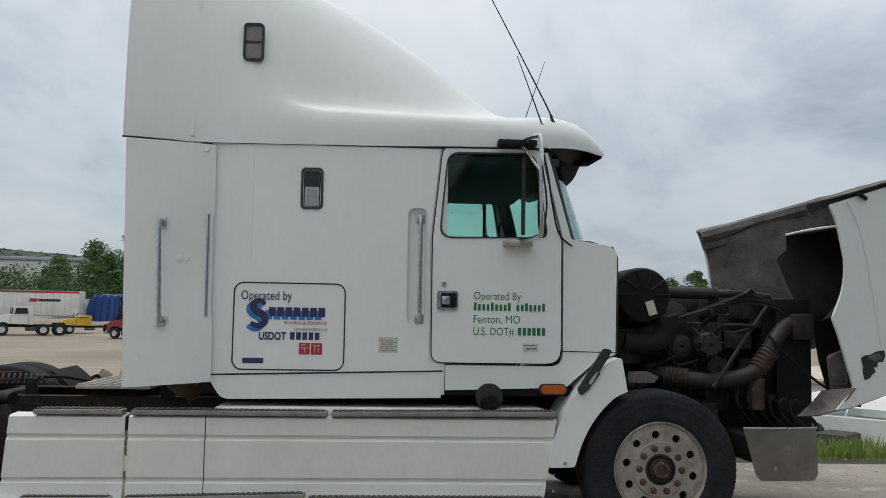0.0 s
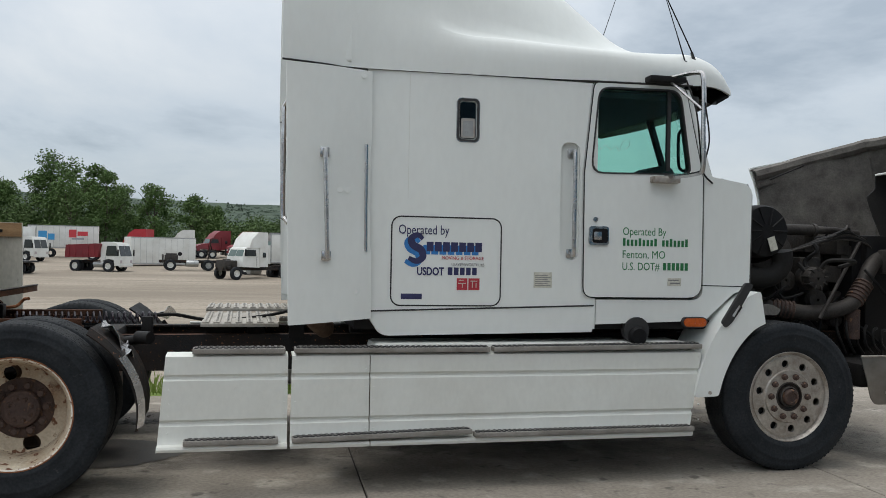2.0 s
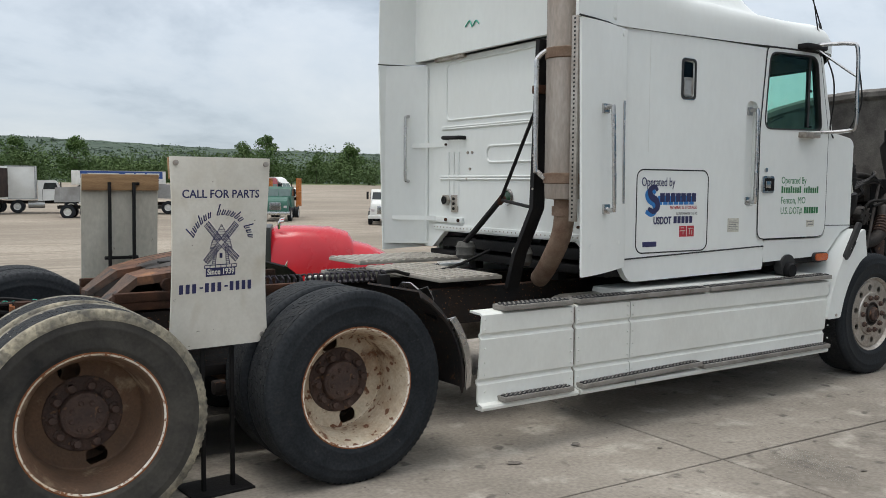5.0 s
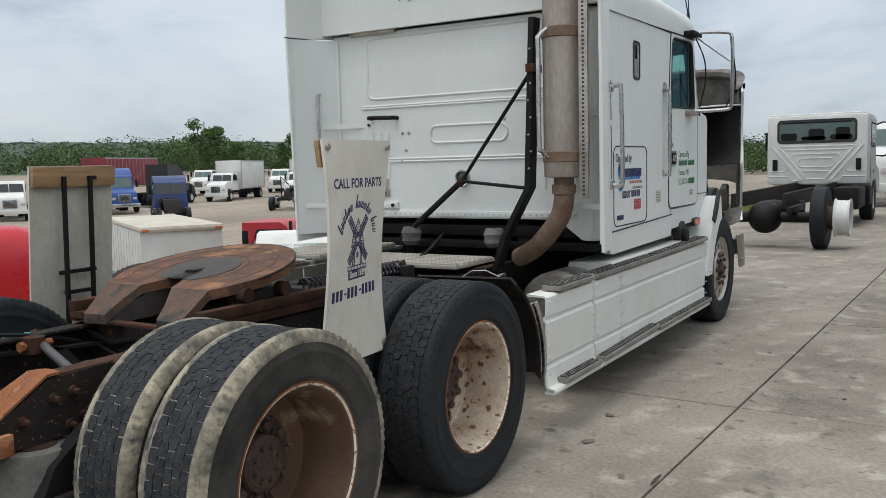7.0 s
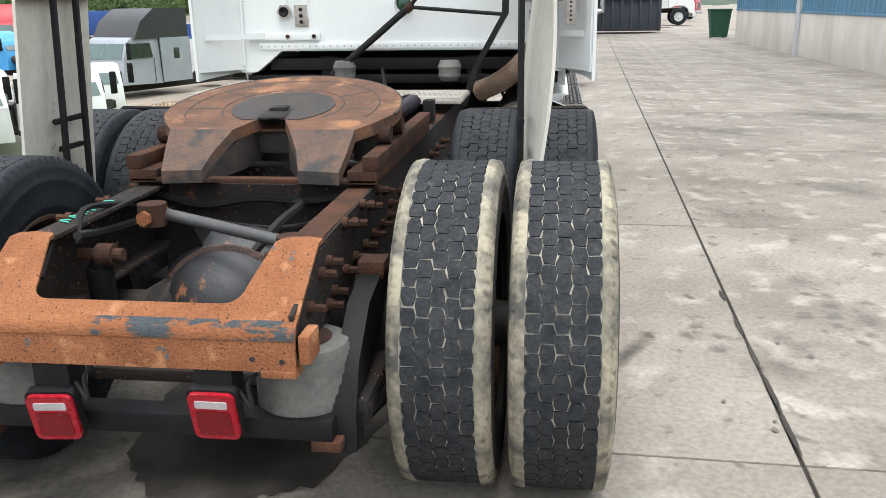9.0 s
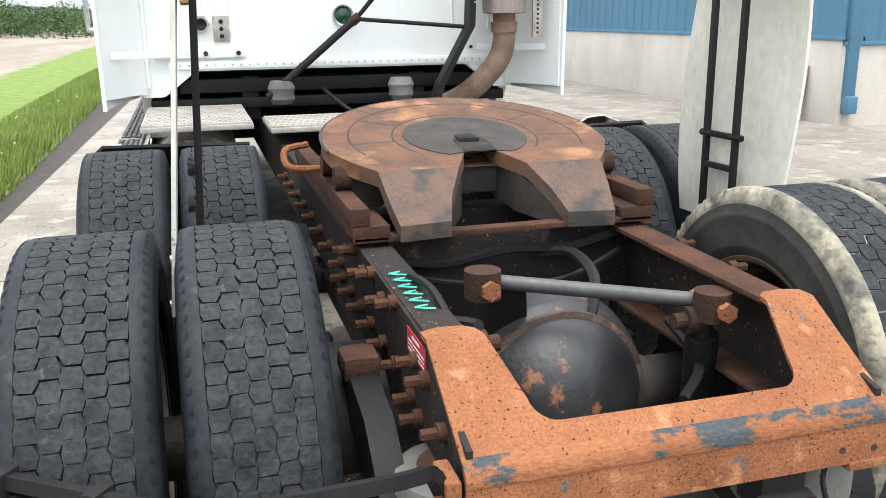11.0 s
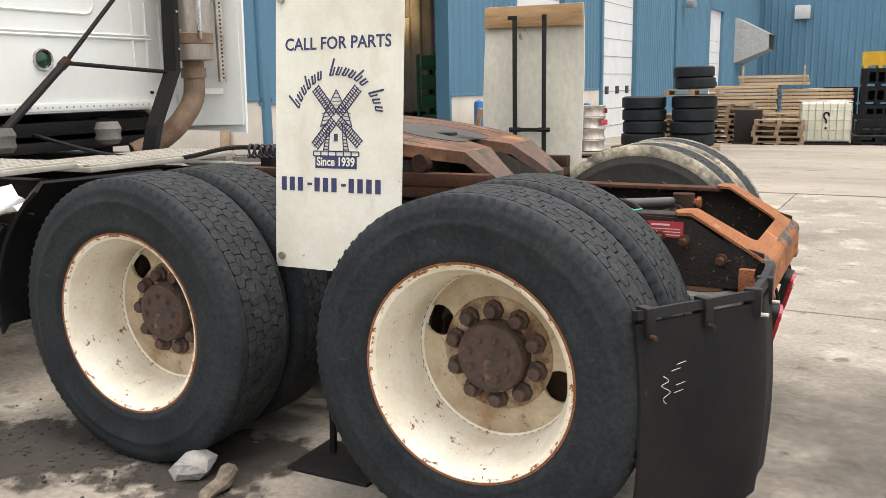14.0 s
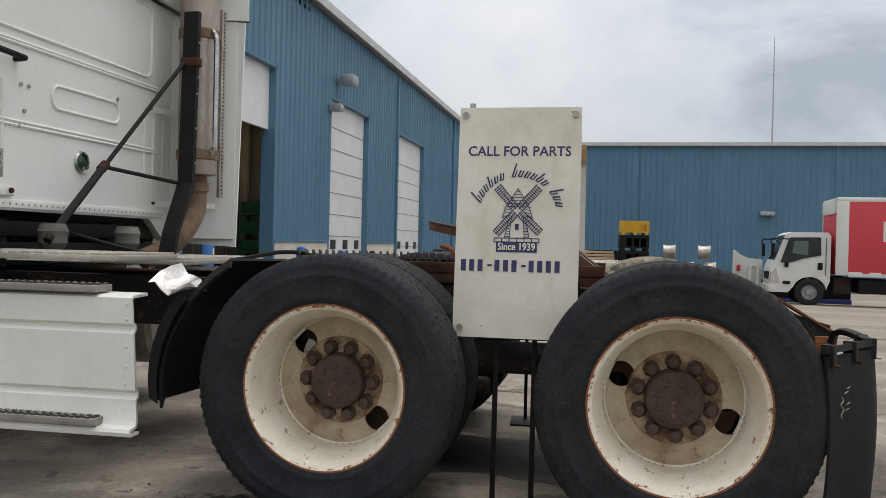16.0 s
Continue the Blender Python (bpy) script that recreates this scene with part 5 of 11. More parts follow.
for s in (-1, 1):
    bm = bmesh.new()
    loft(bm, [[(x, CY + s * y, plate_z(x) - d) for d in (0.04, dd)] for x, y, dd in ((-5.86, 0.172, 0.06), (-5.80, 0.140, 0.12), (-5.7, 0.085, 0.16), (-5.5, 0.055, 0.16))])
    solid(bm, 0.012)
    part("throat_web", bm, GREASE, fifth)
    part("side_rib", box(-5.60, -5.28, CY + s * 0.30, CY + s * 0.40, 0.92, 1.03, 0.015), GREASE, fifth)
part("lock_block", box(-5.53, -5.42, -0.05, 0.02, 1.0, 1.112, 0.012), BLACK, fifth, "black lock jaw in the throat")
part("jaw_housing", box(-5.58, -5.30, -0.16, 0.12, 0.94, 1.03, 0.02), GREASE, fifth)
bm = bmesh.new()
for s in (-1, 1):
    bx(bm, -5.98, -4.72, s * 0.345, s * 0.45, 0.890, 0.935, 0.005)
    bx(bm, -5.98, -4.72, s * 0.40, s * 0.455, 0.935, 0.985, 0.006)
    for k in range(16):
        bx(bm, -5.05 + k * 0.03 - 0.3, -5.035 + k * 0.03 - 0.3, s * 0.34, s * 0.395, 0.935, 0.955, 0.003)
bx(bm, -5.98, -5.93, -0.45, 0.45, 0.888, 0.905, 0.004)
part("slide_rail", bm, RUST_BROWN, fifth, "rusty toothed slide rail")
part("release_lever", tubes(([(-5.3, 0.40, 1.0), (-5.25, 0.52, 1.0), (-5.2, 0.53, 1.05), (-5.15, 0.45, 1.06)], 0.012, 4)), RUST, fifth)
for s in (-1, 1):
    for x in (-5.35, -5.60):
        bm = bmesh.new()
        rod(bm, (x, CY + s * 0.40, 1.02), (x, CY + s * 0.45, 1.02), 0.035, 12)
        part("pivot_boss", bm, RUST_BROWN, fifth)

for ob in (fifth, *fifth.children):
    if not ob.name.startswith("slide_rail"):
        for v in ob.data.vertices:
            v.co.x -= 0.095
            v.co.y += 0.02
# deck plates and air lines behind the cab
DECK_METAL = mat("dusty_aluminium_deck", (0.46, 0.43, 0.38), (0.33, 0.305, 0.265), scale=5, rough=0.5, metal=0.3, bump=0.1, fine=90)
for x0, x1, y0, y1, z in ((-3.97, -3.46, -0.52, 0.48, 0.972), (-3.98, -3.05, 0.56, 1.08, 1.0)):
    deck = part("deck_plate", box(x0, x1, y0, y1, z - 0.035, z - 0.010, 0.005), DECK_METAL, truck, "pale ribbed metal deck plate")
    n = int((x1 - x0) / 0.064)
    for i in range(n):
        xx = x0 + 0.032 + i * (x1 - x0 - 0.01) / n
        part("deck_slat", box(xx - 0.021, xx + 0.021, y0 + 0.004, y1 - 0.004, z - 0.012, z, 0.004), DECK_METAL, deck)
    bm = bmesh.new()
    for i in range(n):
        xx = x0 + 0.032 + i * (x1 - x0 - 0.01) / n
        for k in range(int((y1 - y0) / 0.03)):
            yy = y0 + 0.02 + k * 0.03 + 0.015 * (i % 2)
            if yy < y1 - 0.015:
                bm.faces.new([bm.verts.new((xx + dx * 0.0075, yy + dy * 0.0055, z + 0.0012)) for dx, dy in ((-1, -0.6), (0, -1), (1, -0.6), (1, 0.6), (0, 1), (-1, 0.6))])
    tagged(part("deck_perforation", bm, SEAM, deck, smooth=None), kind="stuff")
bm = bmesh.new()
coil = [(-5.15 + 0.9 * t / 160, -0.30 + 0.035 * math.cos(t * 0.9), 0.985 + 0.035 * math.sin(t * 0.9)) for t in range(160)]
tube(bm, coil, 0.007, 5, 1)
part("coiled_air_line", bm, COIL, truck, "dark coiled air line")
for run in (([(-4.3, -0.33, 1.0), (-4.15, -0.25, 1.0), (-3.9, -0.1, 0.95), (-3.5, 0.0, 0.98), (-3.1, 0.1, 1.08)], 0.012, 5), ([(-6.6, 0.30, 0.86), (-6.3, 0.36, 0.80), (-5.9, 0.30, 0.78), (-5.6, 0.0, 0.80)], 0.014, 5),
            ([(-6.75, 0.33, 0.78), (-6.6, 0.36, 0.86), (-6.4, 0.35, 0.86)], 0.007, 4), ([(-6.8, 0.34, 0.66), (-6.79, 0.33, 0.77), (-6.7, 0.37, 0.84)], 0.008, 4)):
    part("air_line", tubes(run, seg=6), HOSE, truck)
part("valve_block", box(-4.35, -4.28, -0.42, -0.36, 0.885, 1.0, 0.01), BLACK, truck)
part("pipe_end", tubes(([(-4.33, -0.80, 0.90), (-4.25, -0.86, 0.90)], 0.04, 1), seg=14), BLACK, truck)
part("cross_pipe", tubes(([(-4.45, -0.7, 0.86), (-4.25, -0.85, 0.90)], 0.03, 1), seg=12), BLACK, truck)

# axles, differential, torque rod, shocks
for x in (-4.94, -6.25):
    ax = part("drive_axle", turned([(0.02, -1.0), (0.075, -0.98), (0.075, -0.30), (0.17, -0.14), (0.17, 0.14), (0.075, 0.30), (0.075, 0.98), (0.02, 1.0)], 24, Matrix.Translation((x, 0, 0.50))), ENGINE, truck)
    part("differential", turned([(0.0, -0.215), (0.08, -0.205), (0.15, -0.17), (0.205, -0.11), (0.228, -0.06), (0.236, -0.04), (0.258, -0.02), (0.272, 0.05), (0.255, 0.14), (0.17, 0.27), (0.08, 0.42), (0.0, 0.42)], 40, Matrix.Translation((x, -0.02, 0.515)) @ Matrix.Rotation(radians(-90), 4, "Z")), DIFF, ax, "black oily differential housing")
    part("cover_ring", turned([(0.226, -0.066), (0.242, -0.06), (0.242, -0.045), (0.226, -0.036)], 40, Matrix.Translation((x, -0.02, 0.515)) @ Matrix.Rotation(radians(-90), 4, "Z")), HUB, ax)
    for s in (-1, 1):
        part("brake_drum", turned([(0.05, 0.44), (0.205, 0.45), (0.21, 0.60), (0.20, 0.72), (0.05, 0.72)], 30, Matrix.Translation((x, 0, 0.50)) @ (Matrix.Identity(4) if s > 0 else HALF_TURN)), BLACK, ax)
        bm = bmesh.new()
        tube(bm, [(x - 0.19, s * 0.34, 0.40), (x - 0.25, s * 0.30, 0.765)], 0.026, 12)
        tube(bm, [(x - 0.21, s * 0.325, 0.55), (x - 0.245, s * 0.305, 0.735)], 0.040, 12)
        shk = part("shock_absorber", bm, BLACK, truck)
        bm = bmesh.new()
        rod(bm, (x - 0.25, s * 0.22, 0.775), (x - 0.25, s * 0.36, 0.775), 0.020, 10)
        rod(bm, (x - 0.25, s * 0.25, 0.775), (x - 0.25, s * 0.30, 0.775), 0.034, 14)
        part("shock_bolt", bm, RUST_BROWN, shk)
        bm = bmesh.new()
        bx(bm, x - 0.55, x + 0.25, s * 0.50, s * 0.58, 0.40, 0.48, 0.02)
        tube(bm, [(x - 0.07, s * 0.47, 0.36), (x - 0.07, s * 0.47, 0.62), (x - 0.03, s * 0.54, 0.68), (x + 0.05, s * 0.61, 0.62), (x + 0.05, s * 0.61, 0.36)], 0.013, 8, 3)
        part("spring_beam", bm, FRAME, truck)
bm = bmesh.new()
loft(bm, [[(-6.17 + dx * k + tilt, 0.12 + dy * k, z) for dx, dy in ((-0.07, -0.08), (0.07, -0.08), (0.07, 0.08), (-0.07, 0.08))] for z, k, tilt in ((0.62, 1.2, 0.0), (0.74, 0.7, -0.06), (0.84, 0.45, -0.12))], True)
bk = part("torque_rod_bracket", bm, BLACK, truck, "cast bracket on the differential")
rod_pts = [Vector((-6.30, 0.20, 0.86)), Vector((-6.49, -0.31, 0.815))]
part("torque_rod", tubes(([tuple(p) for p in rod_pts], 0.019, 1), seg=12), mat("dull_steel_rod", (0.10, 0.10, 0.10), (0.06, 0.058, 0.055), rough=0.5, metal=0.4), truck, "grey torque rod")
for p in rod_pts:
    bm = bmesh.new()
    rod(bm, p - Vector((0.03, 0, 0.035)), p + Vector((-0.03, 0, 0.035)), 0.045, 16)
    part("rod_eye", bm, RUST_BROWN, bk)
    bm = bmesh.new()
    rod(bm, p - Vector((0.09, 0, 0)), p + Vector((0.05, 0, 0)), 0.016, 8)
    rod(bm, p - Vector((0.10, 0, 0)), p - Vector((0.085, 0, 0)), 0.024, 6)
    part("eye_bolt", bm, RUST, bk)
for run in (([(-6.3, -0.1, 0.72), (-6.2, -0.16, 0.80), (-6.0, -0.18, 0.82), (-5.92, -0.1, 0.80)], 0.016, 5), ([(-6.55, 0.33, 0.82), (-6.45, 0.36, 0.90), (-6.2, 0.36, 0.86), (-6.0, 0.35, 0.80)], 0.010, 5), ([(-6.6, -0.2, 0.62), (-6.5, -0.3, 0.66), (-6.3, -0.33, 0.70)], 0.014, 4)):
    part("axle_hose", tubes(run, seg=6), HOSE, truck)

# mud guards and the left rear mud flap
for s in (-1, 1):
    bm = bmesh.new()
    arc = [(-4.94 + 0.66 * math.cos(radians(a)), 0.50 + 0.58 * math.sin(radians(a))) for a in range(-8, 62, 7)]
    loft(bm, [[(x, s * 0.62, z), (x + 0.01, s * 1.19, z + 0.01), (x + 0.0, s * 1.225, z - 0.02)] for x, z in arc])
    solid(bm, 0.012)
    g = part("quarter_guard", bm, FLAP if s > 0 else FRAME, truck, "black quarter mudguard ahead of drive tyre")
    bm = bmesh.new()
    loft(bm, [[(x + 0.012, s * 1.20, z), (x + 0.05, s * 1.245, z + 0.02), (x + 0.012, s * 1.25, z)] for x, z in arc[:7]])
    solid(bm, 0.006)
    part("guard_trim", bm, CHROME if s < 0 else FLAP, g, "bent bright metal guard edge" if s < 0 else "curled rubber guard edge")
    bm = bmesh.new()
    if s < 0:
        loft(bm, [[(-4.50 + 0.19 * t + 0.03 * math.sin(5 * t), -1.10 + 0.25 * (k / 3), 0.99 - 0.18 * t - 0.03 * (k / 3) + 0.05 * math.sin(7 * t + k)) for k in range(4)] for t in (0, 0.2, 0.4, 0.55, 0.7, 0.85, 1.0)])
    else:
        loft(bm, [[(-4.42 + 0.11 * t + 0.02 * k, 1.14 + 0.05 * k, 0.86 + 0.115 * t * (1 - 0.25 * k) + 0.02 * math.sin(6 * t + k)) for k in range(4)] for t in (0, 0.25, 0.5, 0.75, 1.0)])
    solid(bm, 0.004)
    part("torn_guard_sheet", bm, CHROME, g, "torn shiny sheet-metal guard corner")
arm = part("flap_arm", tubes(([(-6.925, 0.475, 0.69), (-6.935, 0.50, 0.735), (-6.965, 0.56, 0.745), (-6.965, 0.85, 0.738), (-6.935, 0.92, 0.736), (-6.725, 1.22, 0.735)], 0.017, 3), seg=4), BLACK, truck, "black bent flap hanger arm")


def flap_x(y):
    return -6.965 + 0.70 * max(0.0, y - 0.87)


bm = bmesh.new()
rows = []
for i in range(9):
    z = 0.715 - i * 0.068
    rows.append([(flap_x(0.70 + k * 0.053) - 0.018 - 0.02 * math.sin(i * 0.35) + 0.010 * math.sin(k * 0.9) * i / 8, 0.70 + k * 0.053, z - 0.012 * k * (i == 8) * 0.4) for k in range(11)])
loft(bm, rows)
solid(bm, 0.010)
fl = part("mud_flap", bm, FLAP, truck, "black rubber mud flap hanging behind the tyre")
for y in (0.73, 0.885, 1.03, 1.19):
    m = Matrix.Translation((flap_x(y), y, 0.70)) @ Matrix.Rotation(radians(-35 if y > 0.9 else 0), 4, "Z")
    clip = part("flap_clip", box(-0.028, 0.018, -0.014, 0.014, -0.022, 0.054, 0.003, m), BLACK, fl)
    bm = bmesh.new()
    rod(bm, m @ Vector((-0.048, 0, -0.018)), m @ Vector((-0.025, 0, -0.018)), 0.006, 8)
    part("flap_bolt", bm, RUST_BROWN if y > 0.9 else ALU, clip)
bm = bmesh.new()
tube(bm, [(flap_x(y) - 0.048, y, z) for y, z in ((1.185, 0.575), (1.170, 0.560), (1.190, 0.55), (1.165, 0.53), (1.185, 0.515), (1.175, 0.50))], 0.0009, 4, 3)
for y, z in ((1.150, 0.60), (1.165, 0.585), (1.150, 0.545), (1.155, 0.525)):
    tube(bm, [(flap_x(y) - 0.048, y, z), (flap_x(y - 0.025) - 0.048, y - 0.025, z + 0.004)], 0.0008, 4, 1)
part("chalk_mark", bm, PAPER, fl)


# ---- wheels ----
def tyre_mesh(half=0.14, r=0.512, rim=0.305):
    side = [(rim, 0.86), (rim + 0.02, 0.95), (rim + 0.034, 0.985), (rim + 0.040, 1.005), (rim + 0.046, 0.995), (rim + 0.09, 1.04), (rim + 0.120, 1.045), (rim + 0.126, 1.06), (rim + 0.132, 1.045), (r - 0.048, 1.015),
            (r - 0.040, 1.02), (r - 0.034, 1.005), (r - 0.016, 0.965), (r - 0.006, 0.90), (r - 0.001, 0.80), (r - 0.001, 0.715), (r - 0.011, 0.70), (r - 0.011, 0.3)]
    prof = [(a, -half * w) for a, w in side] + [(a, half * w) for a, w in reversed(side)]
    bm = turned(prof, 96)
    for f in bm.faces:
        c = f.calc_center_median()
        if abs(c.y) < half * 0.71:
            f.material_index = 1
        elif math.hypot(c.x, c.z) > r - 0.045:
            f.material_index = 2
    # worn scallops round both shoulders
    for s in (-1, 1):
        for k in range(84):
            a0 = 2 * math.pi * k / 84
            vs = [bm.verts.new((rr * math.cos(a0 + da), s * half * w, rr * math.sin(a0 + da))) for rr, w, da in ((r - 0.0025, 0.905, -0.016), (r - 0.0025, 0.905, 0.016), (r - 0.022, 0.985, 0.012), (r - 0.022, 0.985, -0.012), (r - 0.008, 0.955, 0.0))]
            for i, j in ((0, 1), (1, 2), (2, 3), (3, 0)):
                f = bm.faces.new((vs[i], vs[j], vs[4]))
                f.material_index = 2
    return finish(bm, "tyre", 40)


def tread_mesh(count=58, ribs=4, half=0.099, r=0.512, fill=0.935):
    """Rings of interlocking six-sided blocks parted by thin zigzag grooves."""
    bm = bmesh.new()
    w = 2 * half / ribs
    da = math.pi / count
    for j in range(ribs):
        yc = -half + w * (j + 0.5)
        for k in range(count):
            a0 = 2 * math.pi * (k + (0.5 if j % 2 else 0.0)) / count
            tip, edge = w * 0.575, w * 0.425
            wob = 0.06 * w * math.sin(7.3 * k + 2.1 * j)
            shape = [(da, edge + wob), (0.0, tip), (-da, edge - wob), (-da, -edge + wob), (0.0, -tip), (da, -edge - wob)]
            top, low = [], []
            jag = random.Random(977 * j + k)
            shape = [(a + da * jag.uniform(-0.12, 0.05) * (1 if a > 0 else -1), y + w * jag.uniform(-0.055, 0.04) * (1 if y > 0 else -1)) for a, y in shape]
            for a, y in shape:
                cy = max(-half, min(half, yc + y * fill))
                top.append(bm.verts.new((r * math.cos(a0 + a * (0.4 + 0.6 * fill)), cy, r * math.sin(a0 + a * (0.4 + 0.6 * fill)))))
                low.append(bm.verts.new(((r - 0.013) * math.cos(a0 + a * 0.95), cy, (r - 0.013) * math.sin(a0 + a * 0.95))))
            bm.faces.new(top)
            for i in range(6):
                bm.faces.new((low[i], low[(i + 1) % 6], top[(i + 1) % 6], top[i]))
    return finish(bm, "tread", None)


def disc_mesh(r0, r1, y, thick, gaps):
    bm = plated(circle(0, 0, r1, 56), y, y - thick, [circle(0, 0, r0, 28)] + [circle(c * rr, s_ * rr, hr, 16) for c, s_, rr, hr in gaps])
    return bm


TYRE = tyre_mesh()
TREADS = tread_mesh(72, 5, fill=0.95)
WORN_TREADS = tread_mesh(60, 5, r=0.5065, fill=0.948)
FRONT_TREAD = tread_mesh(130, 4, 0.099)
NUT = finish(turned([(0.0, 0.052), (0.014, 0.05), (0.017, 0.044), (0.0172, 0.028), (0.024, 0.022), (0.024, 0.0), (0.0, 0.0)], 8), "nut", 30)
DEEP_RIM = [(0.288, -0.125), (0.312, -0.125), (0.318, -0.118), (0.300, -0.10), (0.288, -0.03), (0.292, 0.06), (0.304, 0.10), (0.320, 0.116), (0.322, 0.124), (0.314, 0.129), (0.300, 0.122), (0.288, 0.098), (0.277, 0.04), (0.266, 0.02), (0.264, -0.05), (0.262, -0.09), (0.250, -0.104)]


def wheel(at, outer, rim_mat, tyre_mats, tread, turn=0.0):
    """A truck wheel with its axle along local Y and its outside towards +Y."""
    seat = at @ Matrix.Rotation(turn, 4, "Y")
    rimo = part("wheel", turned(DEEP_RIM if outer else [(r, -y) for r, y in DEEP_RIM], 64, closed=False), rim_mat, truck, "", seat)
    spots = [(math.cos(a), math.sin(a), 0.213, 0.050) for a in (radians(115), radians(295))]
    d = part("disc", disc_mesh(0.09, 0.262, -0.098 if outer else 0.104, 0.012, spots), RIM_DISC if rim_mat is RIM_WHITE else rim_mat, rimo)
    t = part("tyre", TYRE.copy(), tyre_mats, rimo)
    if outer:
        part("rim_lip", turned([(0.313, 0.1225), (0.3205, 0.1195), (0.3235, 0.125), (0.3215, 0.1305), (0.314, 0.1315), (0.3075, 0.1275), (0.3075, 0.1245)], 64, closed=True), RIM_LIP, rimo, "rust-edged rim lip")
        part("rust_edge", turned([(0.3215, 0.1235), (0.3250, 0.1245), (0.3256, 0.1290), (0.3225, 0.1328), (0.3165, 0.1330), (0.3160, 0.1305)], 64), RUST, rimo, "thin rust line round the rim edge")
    part("tread", tread, TREAD, rimo)
    if outer:
        part("mounting_ring", turned([(0.100, -0.088), (0.168, -0.088), (0.174, -0.092), (0.177, -0.0985)], 40), RIM_STAIN if rim_mat is RIM_WHITE else HUB, rimo, "rust-stained ring round the wheel nuts")
        part("dish_seam", turned([(0.2645, -0.080), (0.2625, -0.089), (0.2575, -0.0972)], 56), HUB, rimo, "brown dirt ring where disc meets rim")
        hub = part("hub", turned([(0.0, -0.006), (0.05, -0.004), (0.086, -0.006), (0.094, -0.014), (0.102, -0.018), (0.108, -0.03), (0.110, -0.065), (0.113, -0.10), (0.125, -0.097)], 36), HUB, rimo, "oily rust-brown axle hub")
        for v in hub.data.vertices:
            v.co.y = -0.10 + (v.co.y + 0.10) * (0.82 if rim_mat is RIM_WHITE else 0.6)
        for k in range(10):
            a = 2 * math.pi * k / 10
            part("nut", NUT, HUB, rimo, "", Matrix.Translation((0.137 * math.cos(a), -0.096, 0.137 * math.sin(a))) @ Matrix.Diagonal((1.32, 1.0, 1.32, 1) if rim_mat is RIM_WHITE else (1.2, 0.8, 1.2, 1)))
        for k in range(8):
            a = 2 * math.pi * (k + 0.5) / 8
            part("stud", NUT, HUB, rimo, "", Matrix.Translation((0.064 * math.cos(a), -0.027 if rim_mat is RIM_WHITE else -0.046, 0.064 * math.sin(a))) @ Matrix.Diagonal((0.55, 0.35, 0.55, 1)))
    return rimo


plain = [RUBBER, GROOVE, RUBBER]
tan = [DUST_WALL, GROOVE_TAN, DUSTY]
NUT.materials.append(HUB)
TREADS.materials.append(TREAD)
WORN_TREADS.materials.append(TREAD)
FRONT_TREAD.materials.append(TREAD)
for x, s, rim_out, tyre_kind, turn in ((-4.94, -1, RIM_RUSTY, plain, 3.84), (-6.25, -1, RIM_BROWN, tan, 3.84), (-4.94, 1, RIM_WHITE, plain, 1.24), (-6.25, 1, RIM_WHITE, plain, 1.62)):
    flip = Matrix.Identity(4) if s > 0 else HALF_TURN
    wheel(Matrix.Translation((x, s * 1.085, 0.51)) @ flip, True, rim_out, tyre_kind, WORN_TREADS if tyre_kind is tan else TREADS, turn=turn)
    wheel(Matrix.Translation((x, s * 0.755, 0.51)) @ flip, False, RIM_BROWN, tyre_kind, WORN_TREADS if tyre_kind is tan else TREADS, turn=turn + 0.3)
for s in (-1, 1):
    flip = Matrix.Identity(4) if s > 0 else HALF_TURN
    at = Matrix.Translation((0.0, s * 1.045, 0.51)) @ flip
    w = part("wheel", turned([(0.285, -0.12), (0.315, -0.12), (0.295, -0.06), (0.295, 0.06), (0.316, 0.112), (0.318, 0.122), (0.308, 0.126), (0.296, 0.112), (0.290, 0.10), (0.281, 0.098), (0.262, 0.104)], 64), ALU, truck, "", at)
    spots = [(math.cos(2 * math.pi * (k + 0.3) / 10), math.sin(2 * math.pi * (k + 0.3) / 10), 0.226, 0.026) for k in range(10)]
    part("disc", disc_mesh(0.10, 0.275, 0.106, 0.02, spots), ALU, w, "dull aluminium disc with round holes")
    part("raised_face", turned([(0.185, 0.106), (0.178, 0.116), (0.10, 0.118), (0.095, 0.10)], 48), ALU, w)
    part("tyre", TYRE.copy(), plain, w)
    part("tread", FRONT_TREAD, TREAD, w)
    part("drum", turned([(0.05, 0.05), (0.25, 0.05), (0.25, -0.1), (0.05, -0.1)], 30), SEAM, w)
    part("hub", turned([(0.102, 0.119), (0.094, 0.122), (0.090, 0.10), (0.074, 0.098), (0.070, 0.125), (0.062, 0.13), (0.058, 0.11), (0.0, 0.11)], 32), GREASE, w, "black hub recess")
    part("hub_cap", turned([(0.056, 0.11), (0.055, 0.148), (0.047, 0.156), (0.036, 0.157), (0.034, 0.146), (0.0, 0.146)], 28), HUB, w, "dark oily hub cap")
    for k in range(10):
        a = 2 * math.pi * (k + 0.05) / 10
        part("nut", NUT, HUB, w, "", Matrix.Translation((0.142 * math.cos(a), 0.114, 0.142 * math.sin(a))) @ Matrix.Diagonal((0.95, 0.6, 0.95, 1)))
part("front_axle", box(-0.06, 0.06, -0.9, 0.9, 0.40, 0.52, 0.02), BLACK, truck)

